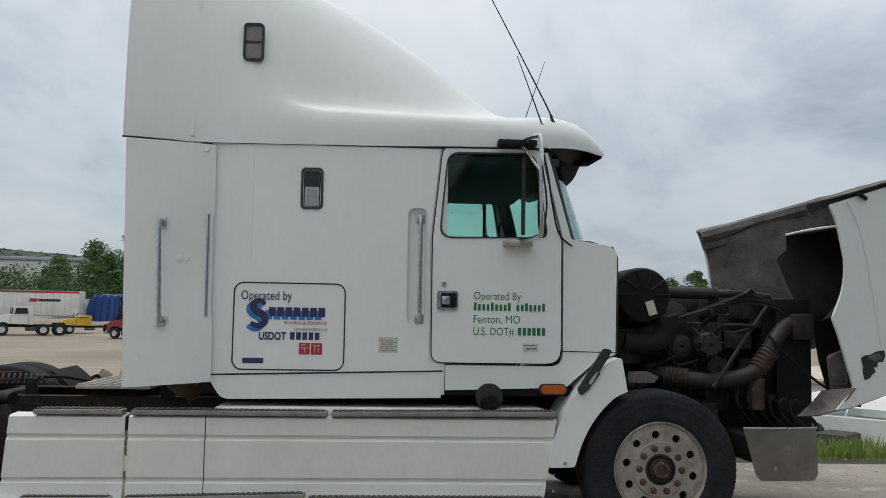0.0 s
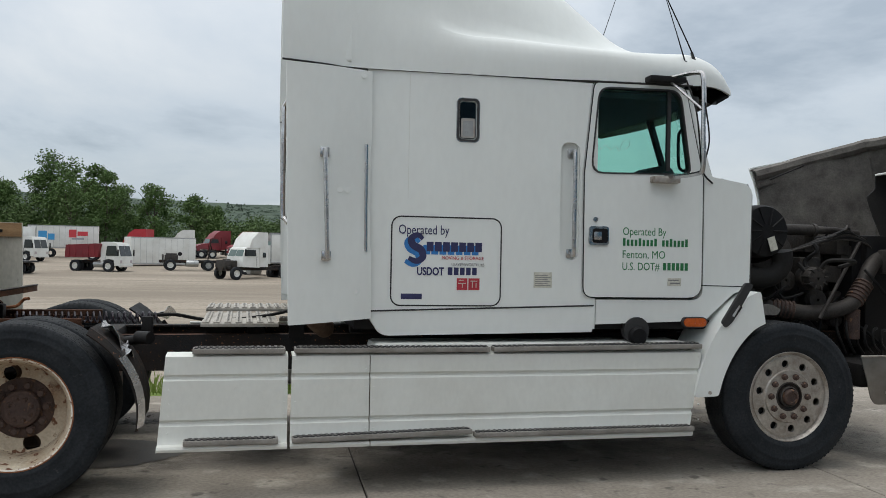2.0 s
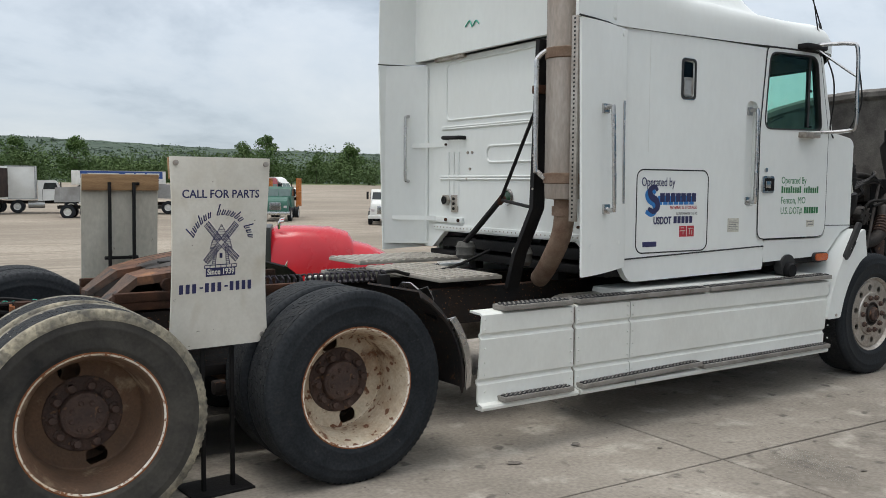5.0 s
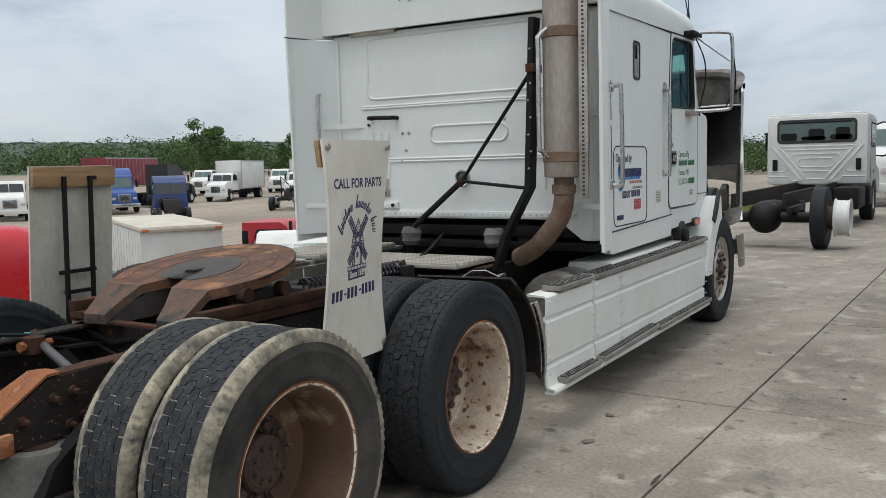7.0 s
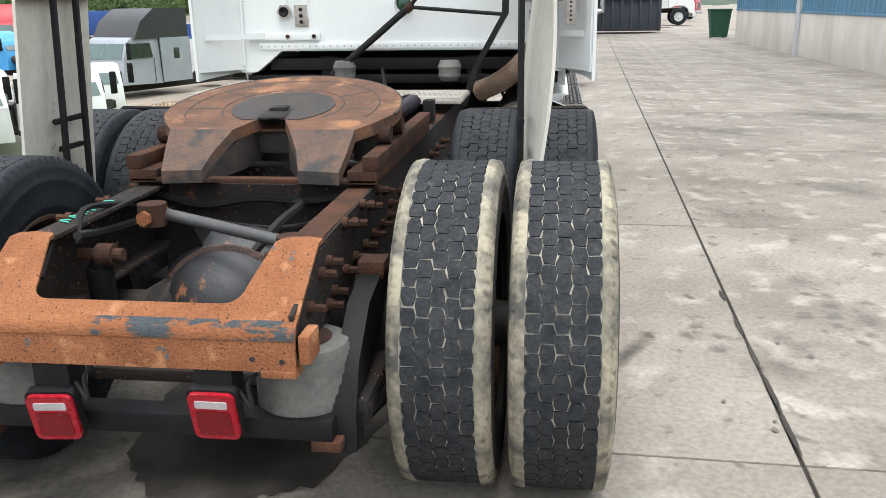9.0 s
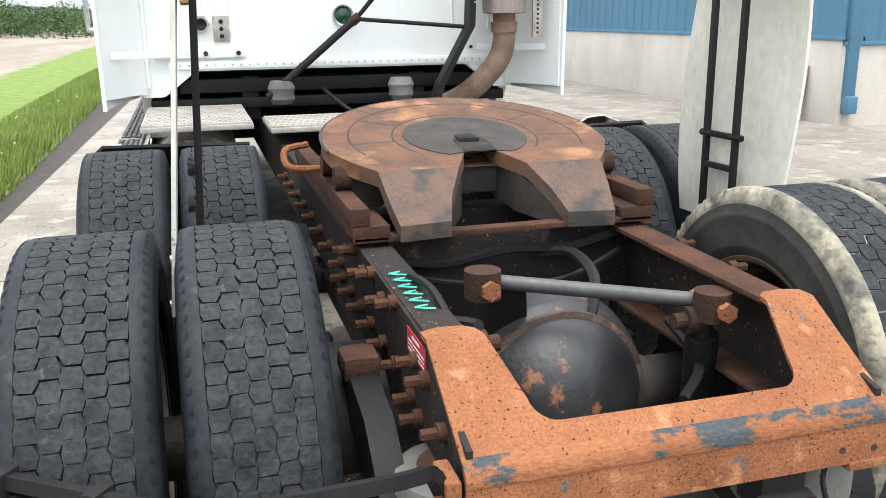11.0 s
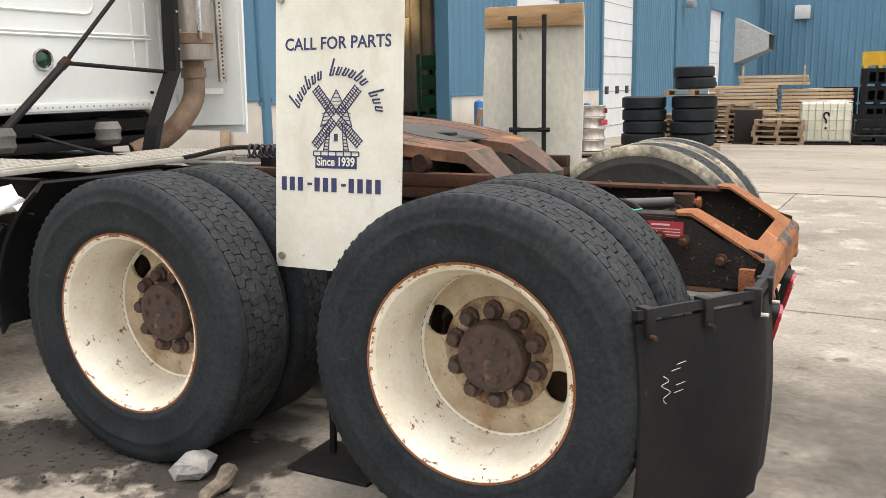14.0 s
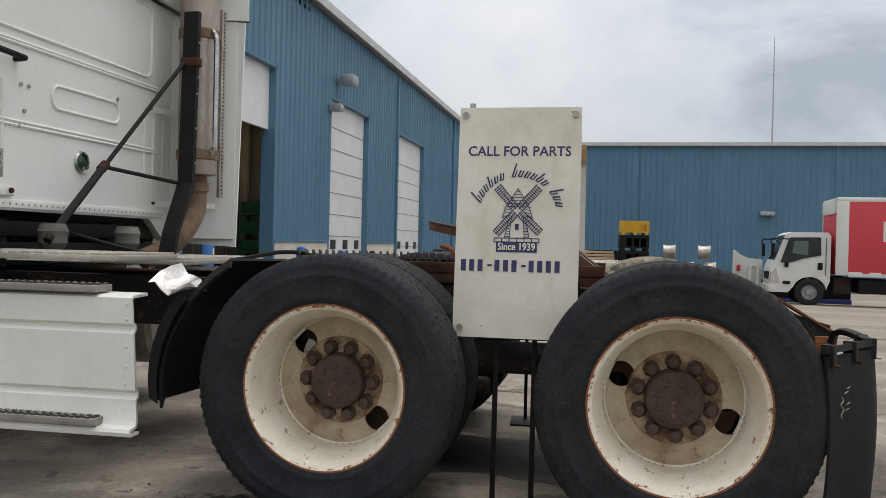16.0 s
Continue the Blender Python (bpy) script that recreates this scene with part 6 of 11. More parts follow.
# engine bay
blk = part("engine_block", box(-0.10, 0.95, -0.33, 0.33, 0.72, 1.55, 0.05), ENGINE, truck, "oily dark diesel engine")
part("valve_cover", box(-0.05, 0.90, -0.20, 0.25, 1.55, 1.70, 0.05), ENGINE, blk)
rng = random.Random(5)
for k in range(34):
    x, z = rng.uniform(-0.1, 0.95), rng.uniform(0.75, 1.62)
    a, b, c = rng.uniform(0.03, 0.11), rng.uniform(0.03, 0.13), rng.uniform(0.03, 0.10)
    y = -0.33 - rng.uniform(0.0, 0.28)
    part("engine_bracket", box(x - a, x + a, y - 0.02, -0.30, z - c, z + c, 0.015), ENGINE, blk)
for x, z, r in ((0.28, 1.52, 0.10), (0.62, 1.15, 0.07), (0.78, 1.0, 0.055), (0.34, 1.30, 0.075)):
    ridges = [p for k in range(6) for p in ((r, 0.012 * k), (r * 1.06, 0.012 * k + 0.003), (r, 0.012 * k + 0.006))]
    part("pulley", turned([(0.01, 0)] + ridges + [(r, 0.08), (r * 0.8, 0.1), (r * 0.8, 0.16), (0.01, 0.17)], 20, Matrix.Translation((x, -0.62, z))), ENGINE, blk)
part("air_cleaner", turned([(0.0, -0.04), (0.05, -0.045), (0.18, -0.02), (0.19, 0.0), (0.195, 0.05), (0.195, 0.38), (0.17, 0.42), (0.0, 0.42)], 32, Matrix.Translation((-0.02, -0.86, 1.66))), PLASTIC, truck, "round black air cleaner housing")
bm = bmesh.new()
for k in range(10):
    a = 2 * math.pi * k / 10
    tube(bm, [(-0.02 + 0.05 * math.cos(a), -0.905, 1.66 + 0.05 * math.sin(a)), (-0.02 + 0.175 * math.cos(a), -0.885, 1.66 + 0.175 * math.sin(a))], 0.008, 5)
part("cleaner_ribs", bm, PLASTIC, truck)
bars([(-0.01, 0.05, 1.52, 1.62)], 0.003, PAPER, truck, "paper_tag", Matrix.Translation((0, -0.91, 0)) @ Matrix.Translation((0.02, 0, 1.57)) @ Matrix.Rotation(radians(-18), 4, "Y") @ Matrix.Translation((-0.02, 0, -1.57)))
part("intake_duct", tubes(([(0.03, -0.72, 1.46), (0.06, -0.70, 1.35), (0.0, -0.66, 1.28), (-0.12, -0.66, 1.25)], 0.10, 4), ([(-0.13, -0.66, 1.42), (-0.12, -0.66, 1.18)], 0.14, 1), seg=18), HOSE, truck)
pipe = part("charge_air_pipe", tubes(([(0.10, -0.58, 1.13), (0.26, -0.66, 1.08), (0.54, -0.72, 1.06), (0.80, -0.72, 1.11), (0.93, -0.70, 1.22), (1.02, -0.66, 1.36), (1.14, -0.60, 1.46), (1.22, -0.56, 1.49)], 0.058, 5), seg=18), CHARGE_PIPE, truck, "grimy brown charge-air pipe")
for (x0, y0, z0), (x1, y1, z1) in (((0.86, -0.712, 1.145), (0.965, -0.688, 1.27)), ((0.20, -0.63, 1.095), (0.34, -0.68, 1.075))):
    a, b = Vector((x0, y0, z0)), Vector((x1, y1, z1))
    prof = []
    for k in range(6):
        u = (b - a).length * k / 5
        prof += [(0.061, u), (0.072, u + 0.006), (0.072, u + 0.014), (0.061, u + 0.018)]
    part("bellows", turned(prof, 20, Matrix.Translation(a) @ (b - a).to_track_quat("Y", "Z").to_matrix().to_4x4()), HUB, pipe, "rust-brown flexible bellows")
part("cooler_outlet", box(1.16, 1.33, -0.66, -0.40, 1.36, 1.55, 0.03), CHARGE_PIPE, truck, "dark cast cooler outlet box")
part("upper_pipe", tubes(([(0.12, -0.5, 1.70), (0.40, -0.55, 1.69), (0.62, -0.55, 1.69)], 0.043, 4), ([(0.60, -0.55, 1.69), (0.80, -0.54, 1.69), (1.05, -0.5, 1.67)], 0.030, 3), seg=16), CHARGE_PIPE, truck)
part("pipe_band", turned([(0.044, 0.0), (0.052, 0.003), (0.052, 0.03), (0.044, 0.033)], 18, Matrix.Translation((0.60, -0.55, 1.69)) @ Matrix.Rotation(radians(-90), 4, "Z")), ENGINE, truck)
alt = part("alternator", turned([(0.01, 0.0), (0.075, 0.005), (0.085, 0.02), (0.085, 0.07), (0.078, 0.075), (0.078, 0.085), (0.09, 0.09), (0.09, 0.16), (0.02, 0.17)], 22, Matrix.Translation((0.50, -0.78, 1.32))), CHARGE_PIPE, truck, "dusty grey alternator")
for k in range(9):
    a = 2 * math.pi * k / 9
    part("fin", box(-0.006, 0.006, -0.006, 0.10, 0.055, 0.088, 0.002, Matrix.Translation((0.50, -0.78, 1.32)) @ Matrix.Rotation(a, 4, "Y")), ENGINE, alt)
part("wheel_well_panel", plated(roundpoly([(-0.16, 1.06), (0.02, 1.06), (0.05, 1.10), (-0.02, 1.135), (-0.16, 1.135)], 0.012), -0.98, -0.96), FIBRE, truck, "pale bent splash panel")
part("intake_elbow", tubes(([(0.16, -0.80, 1.52), (0.17, -0.79, 1.42), (0.10, -0.77, 1.34), (-0.02, -0.76, 1.32), (-0.14, -0.76, 1.34)], 0.082, 5), seg=20), HOSE, truck, "black rubber intake elbow")
for k in range(7):
    rad = 0.012 if k % 2 else 0.008
    z = 1.60 + 0.018 * k
    part("fuel_line", tubes(([(0.30 + 0.05 * k, -0.62, z - 0.10), (0.55 + 0.04 * k, -0.68, z - 0.02), (0.85, -0.64, z + 0.02), (1.08 - 0.03 * k, -0.60, z - 0.02), (1.14, -0.58, z - 0.12)], rad, 5), seg=8), HOSE if k % 2 else ENGINE, blk)
for k in range(6):
    part("wiring_loom", tubes(([(0.72 + 0.09 * k, -0.70, 1.02 - 0.02 * k), (0.70 + 0.08 * k, -0.74, 0.92), (0.76 + 0.07 * k, -0.72, 0.82), (0.84 + 0.08 * k, -0.66, 0.74)], 0.012, 5), seg=8), HOSE, blk)
for k in range(26):
    p = [Vector((rng.uniform(-0.1, 1.0), rng.uniform(-0.8, -0.4), rng.uniform(0.8, 1.65)))]
    for j in range(4):
        p.append(p[-1] + Vector((rng.uniform(-0.2, 0.25), rng.uniform(-0.08, 0.1), rng.uniform(-0.2, 0.16))))
    part("engine_hose", tubes((p, rng.choice((0.007, 0.01, 0.016)), 5), seg=6), HOSE, blk)
part("radiator", box(1.06, 1.33, -0.60, 0.60, 0.70, 1.66, 0.02), BLACK, truck)
part("fan_shroud", box(0.97, 1.06, -0.55, 0.55, 0.78, 1.66, 0.02), PLASTIC, truck)
part("steering_box", box(0.35, 0.62, -0.62, -0.42, 0.62, 0.90, 0.04), ENGINE, truck)
part("oil_filter", turned([(0.01, 0), (0.055, 0), (0.058, 0.22), (0.03, 0.24), (0.01, 0.24)], 18, Matrix.Translation((0.86, -0.70, 0.86)) @ Matrix.Rotation(radians(90), 4, "X")), HUB, truck)
part("brace_strut", tubes(([(0.50, -0.80, 1.02), (0.98, -0.62, 1.60)], 0.014, 1)), CHARGE_PIPE, truck)
bm = bmesh.new()
rows = []
for i in range(15):
    t = i / 14
    d0, d1 = min(t, 0.13) / 0.13, min(1 - t, 0.08) / 0.08
    low = 0.445 + 0.05 * (1 - math.sqrt(1 - (1 - d0) ** 2)) + 0.035 * (1 - math.sqrt(1 - (1 - d1) ** 2))
    rows.append([(0.55 + 0.075 * (1 - v) + (0.525 - 0.075 * (1 - v)) * t, -1.20 + 0.05 * t ** 5 + 0.012 * v * v, low + (0.785 - low) * v) for v in (0, 0.03, 0.2, 0.5, 0.8, 0.97, 1.0)])
loft(bm, rows)
solid(bm, 0.006)
bp = part("bumper_end", bm, STAINLESS, truck, "scuffed stainless bumper corner")
part("rolled_edge", tubes(([(0.55, -1.19, 0.787), (0.815, -1.192, 0.787), (1.075, -1.142, 0.787)], 0.007, 4), seg=8), ALU, bp, "bright rolled top edge")
part("bumper_beam", box(0.62, 1.05, -1.10, 1.10, 0.55, 0.72, 0.02), BLACK, truck)
bm = bmesh.new()
rod(bm, (0.755, -1.215, 0.53), (0.755, -1.20, 0.53), 0.013, 10)
part("bumper_bolt", bm, ALU, bp)

# tilted hood: fibreglass shell standing open ahead of the engine
HOOD_UP, HOOD_FWD = Vector((0.958, 0, 0.287)), Vector((0.287, 0, -0.958))
HOOD_AT = Vector((1.10, 0, 2.30))


def hood_point(i, j, inset=0.0):
    """A point of the hood: i runs from its rear rim to the nose, j from one side to the other."""
    a = 1.30 * i / 8
    k = 1 - 0.20 * (i / 8) ** 2
    t = abs(j) / 12
    b = (1.22 - inset) * (1 - t ** 3.2) * k
    y = math.copysign((1.06 - inset) * (1 - (1 - t) ** 1.8), j) if j else 0.0
    rag = 0.014 * noise.noise(Vector((j * 0.9, 3.1, 0))) if i == 0 else 0
    return HOOD_AT + HOOD_UP * (b + rag) + HOOD_FWD * (a + rag) + Vector((0, y, 0))


def hood_shell(inset):
    bm = bmesh.new()
    loft(bm, [[hood_point(i, j, inset) for j in range(-12, 13)] for i in range(9)])
    open_side = [f for f in bm.faces if f.calc_center_median().y < 0.92 * (inset - 1.0) or f.calc_center_median().y > 0.99 - inset and (f.calc_center_median() - HOOD_AT).dot(HOOD_FWD) > 0.10]
    bmesh.ops.delete(bm, geom=open_side, context="FACES")
    solid(bm, 0.012)
    return bm


hood = part("hood", hood_shell(0.0), WHITE, truck, "white fibreglass hood tilted fully open", smooth=50)
part("hood_lining", hood_shell(0.03), FIBRE, hood, "bare dirty fibreglass underside", smooth=50)
bm = bmesh.new()
loft(bm, [[hood_point(0, j, d) + HOOD_FWD * f for j in range(-12, 13)] for d, f in ((-0.012, -0.012), (0.02, -0.02), (0.075, 0.0), (0.085, 0.05), (0.06, 0.09))])
solid(bm, 0.008)
part("hood_flange", bm, FIBRE, hood, "torn fibreglass rear flange of the hood", smooth=40)
for s in (-1, 1):
    edge = [(1.215, 2.30), (1.28, 2.15), (1.335, 1.88), (1.31, 1.71), (1.22, 1.52)] if s < 0 else [(1.09, 2.34), (1.15, 2.2), (1.19, 2.06), (1.22, 1.85), (1.24, 1.66), (1.26, 1.50)]
    shape = roundpoly(edge + [(1.27, 1.39), (1.385, 1.05), (1.24, 0.90), (1.36, 0.915), (1.70, 1.01), (2.02, 1.2), (2.22, 1.8), (2.16, 2.35), (1.90, 2.52)],
                      [0.02] + [0.1] * (len(edge) - 2) + [0.02, 0.1, 0.015, 0.01, 0.05, 0.1, 0.2, 0.2, 0.2, 0.1])
    fw = part("hood_fender", plated(shape, s * 1.10, s * 1.075), WHITE, hood, "white hood fender with wheel arch")
    part("fender_lining", plated([(x + 0.012, z - 0.01) for x, z in shape], s * 1.072, s * 1.06), FIBRE, fw, "dirty bare fender inside")
    if s < 0:
        rim = [(1.285, 2.15), (1.285, 2.15), (1.315, 2.02), (1.337, 1.88), (1.33, 1.79), (1.31, 1.70), (1.27, 1.61), (1.222, 1.52)]
        far = [(1.17, 2.135), (1.46, 2.18), (1.60, 2.11), (1.66, 1.95), (1.66, 1.82), (1.63, 1.70), (1.56, 1.58), (1.42, 1.49)]
        bm = bmesh.new()
        loft(bm, [[(x0 + (x1 - x0) * t, -1.062 + 0.512 * t, z0 + (z1 - z0) * t) for t in (0, 0.3, 0.7, 1.0)] for (x0, z0), (x1, z1) in zip(rim, far)])
        solid(bm, 0.008)
        liner = part("wheel_arch_liner", bm, LINER, fw, "black wheel-arch liner")
        part("liner_wall", plated(roundpoly([(1.17, 2.135), (1.46, 2.185), (1.62, 2.12), (1.68, 1.95), (1.68, 1.80), (1.58, 1.58), (1.46, 1.49), (1.35, 1.47), (1.25, 1.62), (1.16, 1.80), (1.095, 1.965), (1.175, 2.03)], 0.02), -0.55, -0.542), LINER, fw, "scuffed black plastic inner liner")
        part("liner_lip", tubes(([(1.165, -0.56, 2.14), (1.22, -0.80, 2.155), (1.285, -1.06, 2.157)], 0.009, 3), seg=6), WHITE, fw)
        part("hanging_panel", plated(roundpoly([(1.33, 1.52), (1.56, 1.58), (1.64, 1.26), (1.53, 1.20), (1.515, 0.98), (1.44, 0.96), (1.41, 1.08), (1.37, 1.22)], 0.015), -0.62, -0.61), PLASTIC, fw, "torn black plastic splash panel")
        box_ = part("lamp_housing", plated(roundpoly([(1.31, 1.25), (1.42, 1.30), (1.50, 1.10), (1.46, 1.00), (1.34, 0.99)], 0.02), -0.90, -0.84), FIBRE, fw, "grey fibreglass headlamp housing")
        for x0, z0, x1, z1 in ((1.34, 1.17, 1.47, 1.16), (1.345, 1.06, 1.48, 1.06), (1.41, 1.28, 1.43, 1.0)):
            part("housing_rib", tubes(([(x0, -0.905, z0), (x1, -0.905, z1)], 0.009, 1), seg=6), FIBRE, box_)
    bm = bmesh.new()
    loft(bm, [[(1.385, s * 1.08, 1.05), (1.31, s * 1.0, 1.035), (1.215, s * 0.95, 1.02)], [(1.33, s * 1.085, 0.985), (1.25, s * 1.0, 0.95), (1.15, s * 0.92, 0.925)], [(1.245, s * 1.085, 0.90), (1.16, s * 1.0, 0.855), (1.06, s * 0.90, 0.835)]])
    solid(bm, 0.012)
    part("nose_return", bm, FIBRE, fw, "cracked fibreglass nose edge")
    part("headlamp_hole", plated([(1.45, 1.25), (1.475, 1.268), (1.53, 1.275), (1.575, 1.295), (1.648, 1.305), (1.655, 1.265), (1.635, 1.225), (1.59, 1.222), (1.585, 1.19), (1.555, 1.185), (1.57, 1.155), (1.535, 1.135), (1.525, 1.115), (1.475, 1.10), (1.462, 1.15), (1.467, 1.19)], s * 1.103, s * 1.098), SEAM, fw)
    part("broken_edge", plated([(1.50, 1.262), (1.60, 1.285), (1.63, 1.25), (1.56, 1.225)], s * 1.106, s * 1.102), FIBRE, fw, "splintered fibreglass edge")
    part("fender_crease", tubes(([(1.36, s * 1.101, 2.33), (1.47, s * 1.102, 2.1), (1.56, s * 1.102, 1.7), (1.625, s * 1.101, 1.32)], 0.006, 5), seg=6), WHITE, fw)
    part("hood_clip", box(1.44, 1.52, s * 1.10, s * 1.125, 2.36, 2.385, 0.004, Matrix.Translation((1.48, 0, 2.37)) @ Matrix.Rotation(radians(25), 4, "Y") @ Matrix.Translation((-1.48, 0, -2.37))), PLASTIC, fw)
    # the hood narrows towards its nose
    for ob in (fw, *fw.children):
        if ob.name.split(".")[0] in ("hood_fender", "fender_lining", "headlamp_hole", "broken_edge", "fender_crease", "hood_clip"):
            for v in ob.data.vertices:
                v.co.y -= s * 0.27 * max(0.0, v.co.x - 1.25)
part("hood_stop_cable", tubes(([(1.20, 0.9, 2.22), (1.45, 0.85, 2.33), (1.5, 0.8, 2.36)], 0.008, 3)), HOSE, hood)
part("hood_rib", tubes(([tuple(hood_point(1 + k, 9, 0.045)) for k in range(7)], 0.018, 2), ([tuple(hood_point(1 + k, 6, 0.045)) for k in range(7)], 0.018, 2), ([tuple(hood_point(1 + k, 0, 0.045)) for k in range(7)], 0.018, 2)), FIBRE, hood)


# ---- two sign stands beside the drive axles ----
def sign_stand(s, x0, x1, z0, z1, warp=0.0, yaw=0.0, tip=0.0, foot=0.0):
    """A painted plywood sign on a black steel stand; s is the side of the truck it faces."""
    y = s * (0.985 if s < 0 else 0.93)
    st = thing("sign_stand", "weathered white plywood parts sign on a black steel stand", "sign", Matrix.Translation(((x0 + x1) / 2, y, 0)) @ Matrix.Rotation(radians(yaw), 4, "Z"), "parts signs")
    w = (x1 - x0) / 2

    def bow(u, z):
        """How far the warped board stands out at a place on it."""
        i = (z - z0) / (z1 - z0)
        return warp * (-0.05 * math.sin(math.pi * i) * (u / w) - 0.03 * math.cos(math.pi * i)) - tip * (z - z0)

    def wrap(ob):
        for v in ob.data.vertices:
            p = ob.matrix_basis @ v.co
            v.co = ob.matrix_basis.inverted() @ (p + Vector((0, s * bow(p.x, p.z), 0)))
        return ob

    def lean(ob):
        for v in ob.data.vertices:
            v.co.y -= s * tip * max(0.0, v.co.z - z0)
        return ob

    bm = bmesh.new()
    skins = []
    for d in (0.006, -0.006):
        rows = []
        for i in range(13):
            z = z0 + (z1 - z0) * i / 12
            rows.append([(u * (1.0 if i not in (0, 12) else 0.995), s * (bow(u, z) + d), z) for u in [-w + 2 * w * k / 8 for k in range(9)]])
        skins.append(loft(bm, rows))
    for face in bm.faces:
        if face.calc_center_median().y * s < s * s * bow(face.calc_center_median().x, face.calc_center_median().z):
            face.material_index = 1
    front, rear = skins
    for run in (lambda q: [r[0] for r in q], lambda q: [r[-1] for r in q], lambda q: q[0], lambda q: q[-1]):
        for a, c in zip(zip(run(front), run(rear)), list(zip(run(front), run(rear)))[1:]):
            bm.faces.new((a[0], c[0], c[1], a[1]))
    board = part("board", bm, [BOARD, BOARD_BACK], st)
    wrap(part("wood_strip", box(-w + 0.002, w - 0.002, -s * 0.027 - 0.011, -s * 0.027 + 0.011, z1 - 0.11, z1 - 0.004, 0.003), WOOD, st, "raw pine batten along the top"))
    fy = -s * (0.047 + 0.02 * warp)
    bm = bmesh.new()
    for u in (-0.078, 0.078):
        bx(bm, u - 0.010, u + 0.010, fy - 0.010, fy + 0.010, 0.012, z1 - 0.06, 0.002)
        bx(bm, u - 0.010, u + 0.035 if u > 0 else u + 0.010, fy - 0.010, fy + 0.012, z1 - 0.075, z1 - 0.055, 0.002)
    for z in (z0 + 0.02, 0.96, 1.07):
        bx(bm, -0.078, 0.078, fy - 0.009, fy + 0.009, z - 0.010, z + 0.010, 0.002)
    for u in (-0.078, 0.078):
        rod(bm, (u - 0.03, fy, 1.07), (u + 0.03, fy, 1.07), 0.012, 8)
    lean(part("stand_frame", bm, BLACK, st))
    part("base_plate", box(-0.165, 0.165, -s * foot - 0.13, -s * foot + 0.13, 0.0, 0.012, 0.003), BLACK, st, "flat black steel foot plate")
    for u, z in ((-w + 0.025, z1 - 0.03), (w - 0.025, z1 - 0.03), (w - 0.03, z0 + 0.04), (-w + 0.02, z0 + 0.03)):
        bm = bmesh.new()
        rod(bm, (u, s * bow(u, z), z), (u, s * (bow(u, z) + 0.018), z), 0.013, 12)
        part("screw_washer", bm, ALU, st)
    # writing and the plain windmill picture, read from outside
    f = Matrix.Translation((0, s * 0.0066, 0)) @ (Matrix.Identity(4) if s < 0 else HALF_TURN)
    zz = z1 - 1.655

    def txt(text, size, x, z, width, bold=0.0, material=NAVY):
        wrap(letters(text, size, f @ Matrix.Translation((x, 0 if material is NAVY else -0.0022, z + zz)) @ Matrix.Rotation(radians(90), 4, "X"), material, board, "lettering", bold, "", width))

    txt("CALL FOR PARTS", 0.056, -0.207, 1.457, 0.415, 0.0009)
    txt("Since 1939", 0.040, -0.075, 1.077, 0.150, 0.0010, BOARD)

    def flat(polys, name, lift=0.0, joined=False):
        for group in [polys] if joined else [[p] for p in polys]:
            bm = bmesh.new()
            for poly in group:
                plate(bm, [(u, v + zz) for u, v in poly], 0.0005, -0.0015 - lift)
            bmesh.ops.transform(bm, matrix=f, verts=bm.verts)
            wrap(part(name, bm, NAVY, board, smooth=None))

    def stroke(p, q, t=0.0026):
        p, q = Vector(p), Vector(q)
        n = (q - p).normalized()
        n = Vector((-n.y, n.x)) * t / 2
        return [tuple(p - n), tuple(q - n), tuple(q + n), tuple(p + n)]

    arc = []
    for k in range(17):
        if k in (6, 13):
            continue
        a = radians(158 - 140 * k / 16)
        out = Vector((math.cos(a), math.sin(a)))
        run = Vector((math.sin(a), -math.cos(a)))
        c = Vector((0.0, 1.213)) + out * 0.160
        tall = 0.052 if k in (0, 7, 14) else (0.042 if k in (3, 11) else 0.026)
        lean_ = out * tall + run * tall * 0.45
        arc.append(stroke(c - run * 0.007, c - run * 0.007 + lean_, 0.0062))
        arc.append(stroke(c + run * 0.005, c + run * 0.005 + (out + run * 0.45) * 0.024, 0.0048))
        arc.append(stroke(c - run * 0.008, c + run * 0.006, 0.004))
    flat(arc, "script_bar")
    mill = []
    hub_ = Vector((0.0, 1.235))
    for a in (48, 131, 228, 317):
        t = Vector((math.cos(radians(a)), math.sin(radians(a))))
        n = Vector((-t.y, t.x))
        for d in (-0.0155, 0.0, 0.0155):
            mill.append(stroke(hub_ + t * 0.010 + n * d, hub_ + t * 0.128 + n * d, 0.0032))
        for k in range(13):
            p = hub_ + t * (0.014 + k * 0.0092)
            mill.append(stroke(p - n * 0.0155, p + n * 0.0155, 0.0030))
    for sx in (-1, 1):
        mill.append(stroke((0.0, 1.325), (sx * 0.046, 1.25)))
        mill.append(stroke((sx * 0.046, 1.25), (sx * 0.062, 1.205)))
        mill.append(stroke((sx * 0.062, 1.205), (sx * 0.036, 1.213)))
        mill.append(stroke((sx * 0.024, 1.21), (sx * 0.030, 1.125)))
        mill.append(stroke((sx * 0.034, 1.20), (sx * 0.050, 1.125)))
        for k in range(7):
            mill.append(stroke((sx * 0.030, 1.13 + k * 0.011), (sx * (0.049 - k * 0.002), 1.13 + k * 0.011), 0.0032))
        for k in range(4):
            mill.append(stroke((sx * 0.056, 1.212 + k * 0.012), (sx * 0.030, 1.216 + k * 0.012), 0.0022))
    for k in range(6):
        hw = 0.006 + k * 0.0075
        mill.append(stroke((-hw, 1.313 - k * 0.0125), (hw, 1.313 - k * 0.0125), 0.0022))
    mill.append([(-0.008, 1.158), (0.007, 1.158), (0.007, 1.182), (-0.008, 1.182)])
    mill.append(stroke((-0.030, 1.125), (0.030, 1.125), 0.003))
